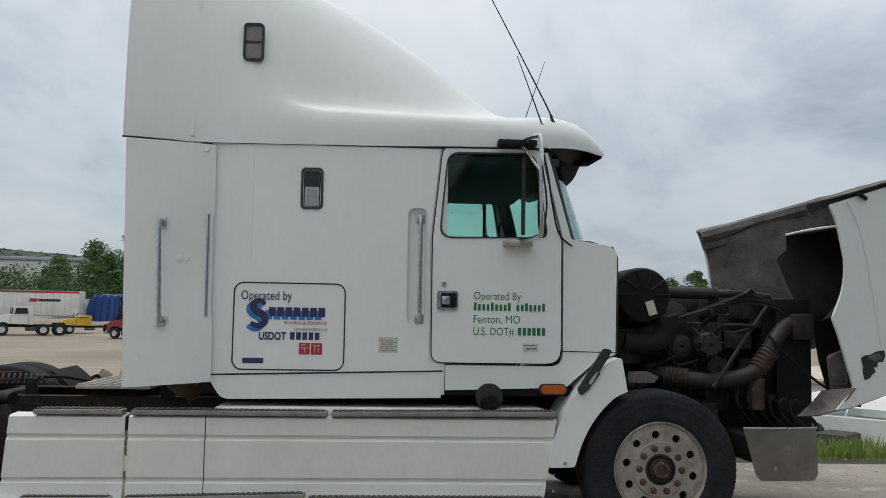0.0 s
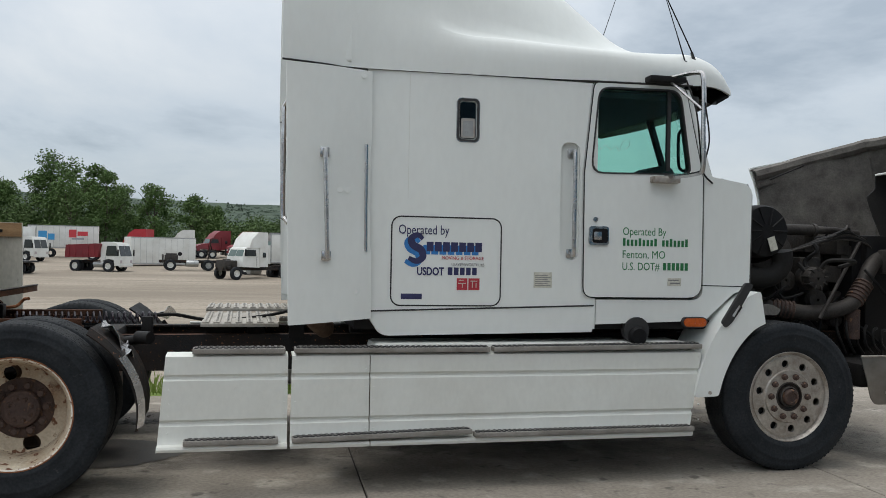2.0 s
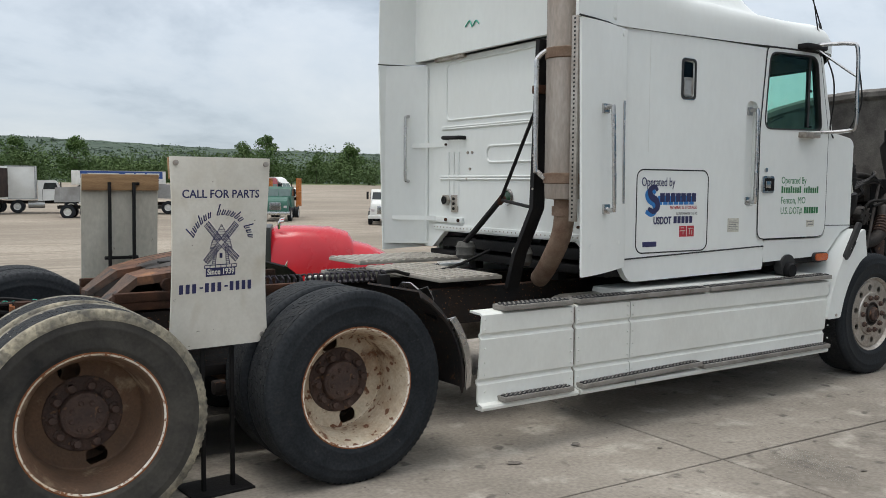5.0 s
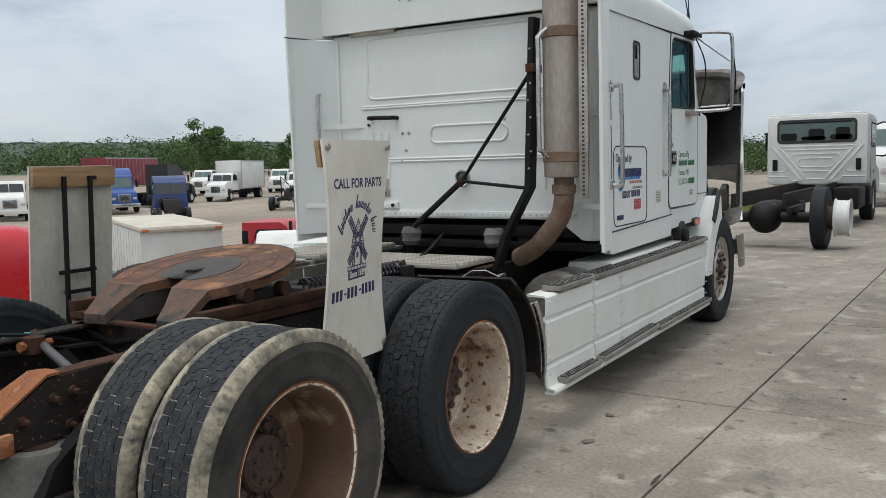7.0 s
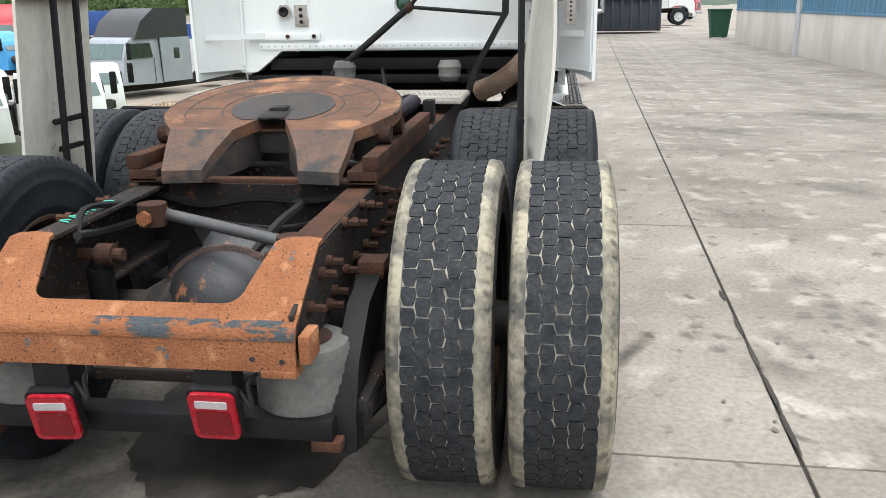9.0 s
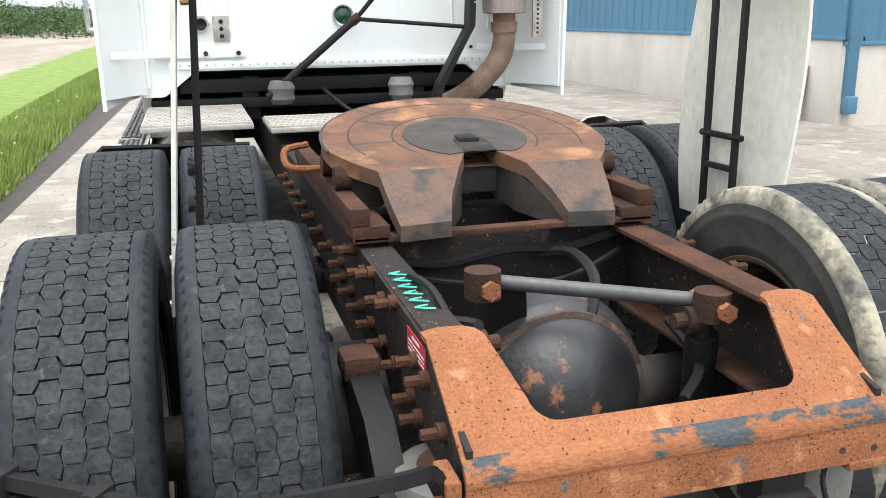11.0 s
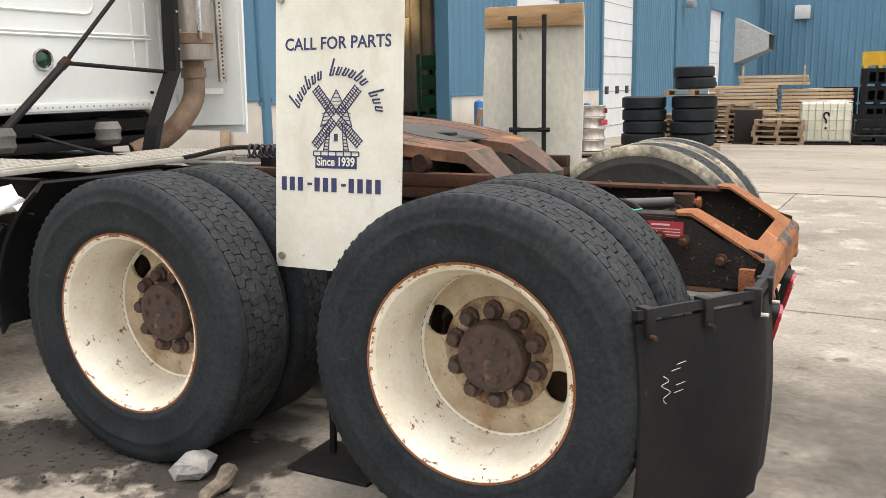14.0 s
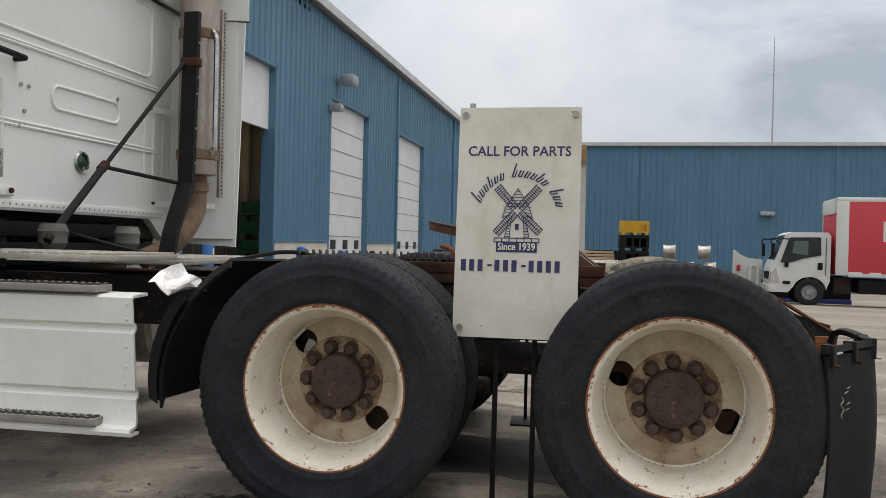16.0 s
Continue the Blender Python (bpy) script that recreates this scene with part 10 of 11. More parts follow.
BIN = mat("green_bin_plastic", (0.012, 0.075, 0.04), (0.01, 0.06, 0.03), rough=0.55)
bm = bmesh.new()
loft(bm, [[(sx * a, sy * b, z0) for sx, sy in ((-1, -1), (1, -1), (1, 1), (-1, 1))] for a, b, z0 in ((0.26, 0.30, 0.05), (0.33, 0.40, 1.05))], True)
part("bin_body", bm, BIN, wb)
part("lid", box(-0.36, 0.36, -0.43, 0.43, 1.05, 1.12, 0.03), BIN, wb)
for y in (-0.25, 0.25):
    part("wheel", turned([(0.0, -0.03), (0.10, -0.03), (0.10, 0.03), (0.0, 0.03)], 14, Matrix.Translation((0.26, y, 0.10))), PLASTIC, wb)


def delivery_truck(x, y, turn):
    """A small cab-over with a box body, nose along local +X, front axle at the origin."""
    t = thing("delivery_truck", "white cab-over delivery truck with a coral red box body", "truck", on_ground(x, y, turn), "parked trucks")
    arch = [(0.50 * math.cos(radians(a)), 0.42 + 0.48 * math.sin(radians(a))) for a in range(170, 5, -15)]
    shape = [(-0.58, 0.78), (-0.60, 2.15), (-0.52, 2.27), (0.55, 2.27), (0.70, 2.20), (1.00, 1.42), (1.10, 1.15), (1.14, 0.80), (1.12, 0.42), (0.62, 0.40)] + arch[::-1] + [(-0.50, 0.60)]
    cab = part("cab", prism(shape, 0.99, 0.06, 0.05), P_WHITE, t)
    bm = bmesh.new()
    loft(bm, [[(1.015, y2, 1.40) for y2 in (-0.86, -0.4, 0.0, 0.4, 0.86)], [(0.715, y2 * 0.95, 2.17) for y2 in (-0.86, -0.4, 0.0, 0.4, 0.86)]])
    solid(bm, 0.01)
    part("windscreen", bm, DARKGLASS, cab)
    for sd in (-1, 1):
        win = roundpoly([(0.86, 1.32), (0.60, 2.10), (-0.30, 2.12), (-0.32, 1.56), (0.20, 1.46), (0.55, 1.33)], 0.05)
        part("side_window", plated(win, sd * 0.992, sd * 0.90), DARKGLASS, cab, "large dark side window")
        # opaque pale plate on the dark pane stands for daylight through the cab
        part("window_view", plated(roundpoly([(0.52, 1.62), (0.46, 2.0), (0.06, 2.0), (0.06, 1.55)], 0.04), sd * 0.996, sd * 0.98), PALEGLASS, cab, "pale view through the cab glass")
        part("door_seam", box(-0.46, -0.445, sd * 0.975, sd * 1.0, 0.95, 2.1), SEAM, cab)
        part("door_handle", box(-0.36, -0.22, sd * 0.985, sd * 1.012, 1.12, 1.34, 0.02), PLASTIC, cab)
        part("door_handle", box(0.62, 0.74, sd * 0.99, sd * 1.012, 1.18, 1.34, 0.03), PLASTIC, cab)
        part("headlamp", prism([(0.86, 0.72), (0.98, 1.16), (1.12, 1.0), (1.15, 0.72)], 0.12, 0.0, 0.02), CLEAR_LENS, cab, "", Matrix.Translation((0, sd * 0.89, 0)))
        part("side_marker", box(0.56, 0.78, sd * 1.0, sd * 1.012, 0.66, 0.76, 0.01), PLASTIC, cab)
        part("mirror_arm", tubes(([(0.62, sd * 0.95, 2.05), (1.12, sd * 1.18, 2.06), (1.16, sd * 1.20, 1.9)], 0.02, 2), seg=6), PLASTIC, cab)
        part("mirror", box(1.06, 1.16, sd * 1.10, sd * 1.32, 1.48, 1.92, 0.04), PLASTIC, cab, "black upright mirror")
        part("chassis_rail", box(-5.6, 0.8, sd * 0.32, sd * 0.40, 0.58, 0.78, 0.01), FRAME, t)
        for wx in (0.0, -3.9):
            w = part("wheel", YARD_WHEEL, RUBBER, t, "", Matrix.Translation((wx, sd * 0.84, 0.425)) @ (Matrix.Identity(4) if sd > 0 else HALF_TURN) @ Matrix.Diagonal((0.84, 0.8, 0.84, 1)))
            part("rim", YARD_RIM.copy(), P_STEEL, w)
    part("bumper", box(0.95, 1.18, -1.0, 1.0, 0.40, 0.62, 0.05), P_WHITE, t)
    part("grille", box(1.10, 1.155, -0.55, 0.55, 0.78, 1.02, 0.02), PLASTIC, t)
    bod = part("cargo_box", box(-6.0, -0.72, -1.14, 1.14, 0.98, 3.22, 0.03), P_SALMON, t, "coral red box body")
    part("roof_rail", box(-6.02, -0.70, -1.16, 1.16, 3.20, 3.34, 0.04), P_WHITE, bod, "white roof edge")
    part("front_cap", box(-0.74, -0.66, -1.05, 1.05, 2.85, 3.30, 0.05), P_WHITE, bod)
    for sd in (-1, 1):
        part("corner_post", box(-1.05, -0.69, sd * 1.10, sd * 1.17, 0.98, 3.22, 0.04), P_WHITE, bod, "pale corner post")
        part("lower_rail", box(-6.0, -1.05, sd * 1.13, sd * 1.165, 0.94, 1.08, 0.01), P_WHITE, bod)
        for k in range(9):
            part("reflector", box(-5.8 + k * 0.52, -5.6 + k * 0.52, sd * 1.164, sd * 1.17, 1.04, 1.08), P_RED, bod)
        part("panel_mark", box(-5.0, -2.0, sd * 1.14, sd * 1.146, 2.52, 2.62), P_WHITE, bod)
        part("panel_mark", box(-2.1, -2.0, sd * 1.14, sd * 1.146, 2.02, 2.52), P_WHITE, bod)
        part("dark_panel", box(-4.6, -2.4, sd * 1.14, sd * 1.145, 2.66, 2.92), P_BLACK, bod)
    part("under_tank", box(-2.4, -1.4, -0.9, 0.9, 0.42, 0.86, 0.05), BLACK, t)
    part("muffler", box(-1.2, -0.7, -0.85, 0.85, 0.40, 0.92, 0.05), FRAME, t)


# cab-over delivery truck across the apron
delivery_truck(-12.1, -24.7, -3)
wr = thing("white_body_panel", "loose white fibreglass hood standing on the ground", "panel", on_ground(-10.45, -25.4, 6))
bm = bmesh.new()
loft(bm, [[(u, 0.30 * math.sin(v * 1.5) + lean_, h * v) for v in (0.0, 0.3, 0.6, 0.8, 0.92, 1.0)] for u, h, lean_ in ((-0.42, 1.36, 0.0), (-0.36, 1.42, 0.05), (0.05, 1.44, 0.1), (0.30, 1.55, 0.1), (0.46, 1.66, 0.05), (0.52, 1.70, 0.0))])
solid(bm, 0.05)
wp = part("shell", bm, P_WHITE, wr)
part("recess_frame", plated(rrect(-0.26, 0.05, 0.55, 1.25, 0.05), 0.42, 0.46, (rrect(-0.20, -0.01, 0.61, 1.19, 0.04),)), P_WHITE, wp)
part("red_lamp", box(0.30, 0.42, 0.36, 0.42, 1.02, 1.22, 0.02), P_RED, wp)

# across the yard, west to east
def between(front, rear):
    """Front axle place and heading of a truck whose nose and tail stand at two spots."""
    d = Vector((front[0] - rear[0], front[1] - rear[1]))
    length = d.length
    d.normalize()
    return front[0] - d.x * 0.95, front[1] - d.y * 0.95, math.degrees(math.atan2(d.y, d.x)), length


def parked(label, front, rear, paint, cab="hood", body=None, body_mat=None, body_h=2.4, **more):
    x, y, turn, length = between(front, rear)
    used = 0.95 + (0.75 if cab == "flat" else 2.35) + more.get("sleeper", 0.0) + 0.3
    return yard_truck(label, x, y, turn, paint, cab, body, body_mat, max(1.6, length - used), body_h, **more)


def stripped_chassis(label, x, y, turn, length=5.4):
    """Rails, axles, engine and tank of a truck with its cab gone; nose along local +X."""
    t = thing("truck_chassis", label, "truck chassis", on_ground(x, y, turn), "stripped chassis")
    for sd in (-1, 1):
        part("chassis_rail", box(-length, 0.9, sd * 0.36, sd * 0.44, 0.70, 0.96, 0.01), FRAME, t)
        part("fuel_tank", turned([(0.0, -0.55), (0.27, -0.53), (0.29, -0.5), (0.29, 0.5), (0.27, 0.53), (0.0, 0.55)], 18, Matrix.Translation((-1.9, sd * 0.78, 0.66)) @ Matrix.Rotation(radians(90), 4, "Z")), GALV, t)
    for xx in (-length + 0.1, -2.9, -0.9):
        part("cross_member", box(xx, xx + 0.12, -0.36, 0.36, 0.74, 0.92, 0.01), FRAME, t)
    eng = part("engine", box(-0.7, 0.45, -0.32, 0.32, 0.72, 1.42, 0.07), ENGINE, t)
    part("rocker_cover", box(-0.6, 0.35, -0.16, 0.16, 1.40, 1.56, 0.05), ENGINE, eng)
    part("radiator", box(0.55, 0.68, -0.46, 0.46, 0.72, 1.45, 0.03), ENGINE, t)
    part("air_canister", turned([(0.0, -0.3), (0.18, -0.3), (0.18, 0.3), (0.0, 0.31)], 16, Matrix.Translation((-0.9, -0.5, 1.5))), BLACK, t)
    part("upright_bar", tubes(([(-length + 1.9, 0.3, 0.95), (-length + 1.7, 0.3, 2.5), (-length + 1.5, -0.3, 1.9)], 0.05, 1), seg=6), FRAME, t)
    for wx in (0.0, -length + 0.6, -length + 1.9):
        for sd in (-1, 1):
            w = part("wheel", YARD_WHEEL, RUBBER, t, "", Matrix.Translation((wx, sd * 0.95, 0.505)) @ (Matrix.Identity(4) if sd > 0 else HALF_TURN))
            part("rim", YARD_RIM.copy(), P_WHITE if wx == 0.0 else GALV, w)
    return t


yard_truck("white day-cab tractor by the yard edge", -34.0, 69.6, 205, P_WHITE, "hood", None, axles=2)
tr = trailer("white semi trailer with a red band along the roof", -38.4, 88.0, 4, P_WHITE, 9.5, 2.7)
part("roof_band", box(-4.75, 4.75, -1.275, -1.255, 3.5, 3.68), P_RED, tr)
part("sign_bar", box(-0.2, 0.6, -1.272, -1.256, 2.55, 2.9), P_RED, tr)
part("sign_bar", box(0.7, 2.9, -1.272, -1.256, 2.6, 2.85), P_BLACK, tr)
trailer("white van body standing in the far yard", -43.6, 113.0, 52, P_WHITE, 6.5, 2.5, z0=0.1, axles=0, name="van_body")
trailer("low grey van body behind the refuse body", -38.5, 113.0, 10, P_GREY, 5.0, 1.9, z0=0.5, name="van_body")
yard_truck("yellow van cab on a bare dark chassis", -29.9, 73.8, 208, P_YELLOW, "hood", None, tall=-0.42, soft=0.12, k=0.78)
part_ = thing("refuse_body", "crumpled blue steel refuse truck body", "truck body", on_ground(-31.0, 90.5, -12), "truck bodies")
bm = prism([(-2.4, 0.5), (-2.55, 1.6), (-2.2, 2.9), (-1.5, 3.4), (1.2, 3.3), (1.5, 2.2), (0.9, 0.5)], 1.2, 0.1, 0.16)
for v in bm.verts:
    v.co += 0.16 * noise.noise_vector(v.co * 1.1)
part("dented_shell", bm, P_BLUE, part_)
for u in (-1.7, -0.9, -0.1, 0.7):
    part("hoop", tubes(([(u, -1.27, 0.6), (u + 0.12, -1.27, 2.4), (u + 0.2, -1.16, 3.3), (u + 0.2, 1.1, 3.38)], 0.07, 3), seg=6), P_BLUE, part_)
part("packer", prism([(1.2, 0.3), (1.4, 2.2), (2.6, 1.9), (3.0, 0.9), (2.7, 0.3)], 1.15, 0.0, 0.06), RUST_SHADE, part_, "dark rusty packer trough")
part("top_frame", box(0.9, 2.9, -1.1, 1.1, 3.0, 3.14, 0.03), RUST_SHADE, part_)
for u in (1.2, 2.7):
    part("post", box(u, u + 0.12, -1.15, -1.03, 1.6, 3.05, 0.02), RUST_SHADE, part_)
fb = parked("maroon flatbed truck with a white roof", (-24.4, 68.0), (-19.6, 66.6), P_MAROON, "hood", "flat", P_BLACK, tall=-0.42, soft=0.10, k=0.88)
part("white_roof", prism([(-0.93, 1.62), (-1.02, 2.06), (-1.2, 2.17), (-2.37, 2.17), (-2.37, 1.62)], 1.006, 0.05, 0.08), P_WHITE, fb, "white painted cab roof")
parked("white refuse truck with a ribbed steel body", (-23.9, 88.4), (-30.2, 92.2), P_WHITE, "flat", "box", P_WHITE, 2.5, axles=2, ribs=9, glass=DARKGLASS)
tr = trailer("white box trailer with pink and blue picture panels", -24.0, 100.5, 6, P_WHITE, 7.4, 2.6)
for u0, u1, z0, z1, pm in ((-2.6, -1.7, 2.2, 3.0, P_SKY), (-1.6, -0.9, 2.0, 2.7, P_SKY), (0.6, 1.4, 2.3, 3.2, P_SALMON), (1.5, 2.6, 2.5, 3.0, P_SALMON), (0.9, 2.2, 2.05, 2.25, P_GREY)):
    part("picture_panel", box(u0, u1, -1.272, -1.256, z0, z1), pm, tr)
stripped_chassis("bare truck frame on white wheels", -19.6, 93.5, 180, 4.0)
parked("maroon dump-bed truck with a white flat-nosed cab", (-13.5, 70.9), (-17.9, 72.9), P_WHITE, "flat", "dump", P_MAROON, axles=1, glass=DARKGLASS)
trailer("white van body resting on the dirt", -11.9, 84.3, 22, P_WHITE, 6.4, 2.7, z0=0.1, axles=0, name="van_body")
stripped_chassis("stripped black truck chassis with its engine showing", -10.2, 74.8, 188, 5.2)
parked("white raised-roof sleeper tractor missing its hood", (-5.6, 61.9), (-1.2, 65.6), P_WHITE, "bare", None, sleeper=0.8, sleeper_h=1.2, axles=1)
parked("white box truck with an open dark rear", (-3.9, 70.6), (1.6, 67.6), P_WHITE, "hood", "box", P_WHITE, 2.5)
parked("white box truck with a side door", (7.4, 68.4), (2.0, 69.4), P_WHITE, "hood", "box", P_WHITE, 2.6)
parked("white truck with a bare steel dump tub", (10.6, 60.0), (4.4, 62.0), P_WHITE, "hood", "dump", P_STEEL, axles=2)
parked("black dump truck with a grey steel tub", (8.9, 66.3), (15.1, 64.4), P_BLACK, "hood", "dump", P_STEEL, axles=2, glass=DARKGLASS)
trailer("long white trailer with a blue banner", 19.5, 108.0, 8, P_WHITE, 11.0, 1.75, stripe=P_BLUE)
for k, (x, y, pm) in enumerate(((-17.5, 98, P_RED), (-13.2, 104, P_WHITE), (-9.0, 106, P_MAROON), (-4.6, 104, P_MAROON), (-0.4, 100, P_BLACK), (2.6, 103, P_MAROON))):
    yard_truck("old sleeper tractor with raised roof in the far row", x, y, 160 + 23 * k, pm, "hood", None, sleeper=1.2, sleeper_h=0.9, axles=2)
parked("orange plow truck in the far row", (23.9, 90.8), (28.1, 90.0), P_ORANGE, "hood", "dump", P_ORANGE, axles=2, tall=-0.2, k=0.8, glass=DARKGLASS)
yard_truck("maroon sleeper tractor in the far row", 28.3, 87.0, -104, P_MAROON, "hood", None, sleeper=1.3, sleeper_h=0.7, axles=2, k=0.80)
yard_truck("dark red sleeper tractor in the far row", 31.0, 86.4, -100, P_MAROON, "hood", None, sleeper=1.3, sleeper_h=0.7, axles=2, k=0.80)
trailer("white box trailer behind the far row", 27.9, 97.5, -22, P_WHITE, 4.8, 1.6)
yard_truck("white sleeper tractor in the far row", 33.9, 88.0, -60, P_WHITE, "hood", None, sleeper=1.4, sleeper_h=0.7, axles=2, k=0.82)
parked("dark green truck with an orange carrier frame", (17.9, 54.4), (21.0, 59.5), P_GREEN, "hood", "carrier", P_ORANGE)
yard_truck("white conventional truck facing the lane", 24.2, 49.4, -122, P_WHITE, "hood", "flat", P_STEEL, 3.0, glass=DARKGLASS)
yard_truck("pale blue and white aerodynamic tractor", 32.5, 49.0, -118, P_BLUE, "hood", None, sleeper=0.8, sleeper_h=0.5, axles=2, tall=0.2)
yard_truck("deep blue cab tractor missing its hood", 27.6, 38.2, -128, P_DEEPBLUE, "bare", None, sleeper=1.0, sleeper_h=0.3, axles=2, tall=0.1, glass=DARKGLASS)
trailer("white and maroon semi trailer", 46.0, 66.0, 20, P_MAROON, 9.0, 2.8)
yard_truck("dark sleeper tractor facing away", 43.6, 55.4, 20, P_BLACK, "hood", None, sleeper=1.4, sleeper_h=0.8, axles=2)
parked("white truck with a long box body", (45.6, 53.2), (54.6, 57.4), P_WHITE, "hood", "box", P_WHITE, 2.6, glass=DARKGLASS)
parked("white tall box truck in the far row", (52.0, 49.8), (58.4, 53.0), P_WHITE, "hood", "box", P_WHITE, 2.7, glass=DARKGLASS)
stripped_chassis("stripped black chassis on dual wheels", 43.2, 42.6, 35, 4.2)
yard_truck("white flat-nosed tractor by the lane", 53.4, 43.6, -150, P_WHITE, "hood", "flat", P_WHITE, 4.0)
for x, y in ((54.5, 64.5), (58.6, 63.0), (62.8, 61.4)):
    yard_truck("white day-cab tractor in a row", x, y, -150, P_WHITE, "hood", None, axles=2)
yard_truck("black sleeper tractor by the white row", 64.4, 55.6, -150, P_BLACK, "hood", None, sleeper=1.4, sleeper_h=0.8, axles=2)
yard_truck("red high-roof tractor facing the lane", 44.2, 33.6, -143, P_RED, "hood", None, sleeper=1.4, sleeper_h=1.1, axles=2)
yard_truck("blue tractor far down the lane", 72.8, 48.7, -150, P_BLUE, "hood", None, sleeper=1.2, sleeper_h=0.8, axles=2)
trailer("blue van body far down the lane", 79.0, 47.0, 30, P_BLUE, 6.0, 2.4, z0=0.3, axles=0, name="van_body")
for x, y, tn, pm, lab in ((73.5, 24.5, -160, P_WHITE, "white old truck far down the lane"), (77.0, 20.5, -165, P_WHITE, "white box van far down the lane"), (80.0, 33.5, -155, P_RED, "red truck far down the lane"), (86.0, 30.0, -158, P_RED, "red and white truck far down the lane"), (73.0, 36.0, -150, P_YELLOW, "yellow truck far down the lane")):
    yard_truck(lab, x, y, tn, pm, "hood", "box" if pm is P_WHITE else "flat", pm, 4.0, 2.2)
# salvage cabs along the foot of the bank
yard_truck("light blue aerodynamic cab in the salvage row", 28.3, 22.4, -100, P_SKY, "bare", None, sleeper=0.9, sleeper_h=0.35, tall=-0.25, wheels=False, name="salvage_cab")
yard_truck("white day cab shell in the salvage row", 13.3, 11.5, -146, P_WHITE, "bare", None, tall=-0.2, wheels=False, name="salvage_cab")
yard_truck("white day cab shell with gutted front", 10.5, 10.5, -143, P_WHITE, "bare", None, tall=-0.2, wheels=False, name="salvage_cab")
yard_truck("grey sleeper cab with black roof, stripped to the firewall", 25.6, 18.4, 160, P_GREY, "bare", None, sleeper=1.4, sleeper_h=0.95, wheels=False, k=1.25, z=ground_z(25.6, 18.4) - 0.7, roof_mat=P_BLACK, glass=PALEGLASS, name="salvage_cab")
yard_truck("white crew cab shell with a dark blue roof cap", 36.8, 15.0, -95, P_WHITE, "bare", None, sleeper=1.3, sleeper_h=0.6, wheels=False, k=1.15, z=ground_z(36.8, 15.0) - 0.7, roof_mat=P_BLUE, name="salvage_cab")
yard_truck("white stripped cab shell lying on the dirt", 46.0, 18.0, -160, P_WHITE, "bare", None, sleeper=1.2, wheels=False, name="salvage_cab")
yard_truck("white stripped truck cab with open doorway", 8.0, 11.4, -140, P_WHITE, "bare", None, tall=-0.3, wheels=False, name="salvage_cab")
yard_truck("red roofed cab low behind the bank", 11.9, 13.4, -70, P_RED, "bare", None, tall=-0.22, wheels=False, name="salvage_cab")
for k in range(3):
    pallet(on_ground(22.6 + 0.9 * k, 14.6 - 0.3 * k, 20 * k, 0.0), "broken grey wooden pallet lying on the dirt", "pallets in the dirt")
lid = thing("blue_tub", "crumpled blue plastic tub at the grass edge", "tub", on_ground(21.6, 13.2, 15))
part("shell", turned([(0.0, 0.16), (0.5, 0.15), (0.62, 0.05), (0.60, 0.0), (0.0, 0.0)], 20, Matrix.Rotation(radians(90), 4, "X")), P_SKY, lid)
shell = thing("hood_shell", "white fibreglass truck hood standing on its nose in the salvage row", "hood", Matrix.Translation((12.7, 14.6, -2.32)) @ Matrix.Rotation(radians(-35), 4, "Z") @ Matrix.Diagonal((1.0, 1.0, 1.35, 1)))
bm = bmesh.new()
loft(bm, [[(x, w * math.copysign(abs(math.cos(radians(a))) ** 0.6, math.cos(radians(a))), h * max(0.0, math.sin(radians(a))) ** 0.55) for a in range(0, 181, 15)] for x, w, h in ((-1.0, 0.72, 1.25), (-0.4, 0.86, 1.5), (0.2, 0.95, 1.66), (0.8, 1.0, 1.70))])
solid(bm, 0.03)
part("shell_skin", bm, P_WHITE, shell)
# solid black block gives the hood the shade of a hollow
part("shell_core", box(-0.5, 0.55, -0.7, 0.7, 0.0, 1.3, 0.05), P_BLACK, shell, "black block standing in for the shaded hollow of the hood")
part("torn_flap", plated([(0.0, 0.5), (0.32, 0.62), (0.52, 0.98), (0.30, 0.86), (0.18, 0.74)], 0.0, 0.02, m=Matrix.Translation((0.62, -0.35, 0.0)) @ Matrix.Rotation(radians(90), 4, "Z")), P_WHITE, shell, "torn white fibreglass flap")
RED_GLOSS = mat("bright_red_gloss_paint", (0.50, 0.012, 0.024), (0.42, 0.010, 0.02), scale=0.8, rough=0.18, grit=0.01)
rt = thing("red_tractor", "bright red long-hood tractor below the bank", "truck", Matrix.Translation((0.8, 16.4, ground_z(0.8, 16.4))) @ Matrix.Rotation(radians(-24), 4, "Z"), "parked trucks")


def hood_rows(stations):
    """Cross-sections of a rounded hood, given as (along, half width, height)."""
    return [[(u, w * math.copysign(abs(math.cos(radians(k))) ** 0.55, math.cos(radians(k))), 0.75 + (h - 0.75) * math.sin(radians(k)) ** 0.5) for k in range(0, 181, 12)] for u, w, h in stations]


part("rear_panel", box(0.0, 0.26, -0.98, 0.98, 0.8, 2.72, 0.04), P_BLACK, rt, "black panel behind the door")
part("door", box(0.26, 0.80, -0.95, 0.95, 0.8, 2.70, 0.06), RED_GLOSS, rt)
part("pillar", box(0.80, 1.0, -0.97, 0.97, 0.8, 2.73, 0.04), P_BLACK, rt)
bm = bmesh.new()
loft(bm, hood_rows(((0.98, 0.98, 2.62), (1.1, 1.0, 2.72), (1.7, 1.0, 2.74), (2.5, 0.98, 2.70), (2.95, 0.95, 2.58), (3.06, 0.93, 2.42))))
hd = part("hood", bm, RED_GLOSS, rt)
bm = bmesh.new()
loft(bm, hood_rows(((3.0, 0.92, 2.36), (3.5, 0.9, 2.24), (3.95, 0.86, 2.02), (4.15, 0.8, 1.7), (4.2, 0.7, 1.2))))
nose = part("nose", bm, RED_GLOSS, rt)
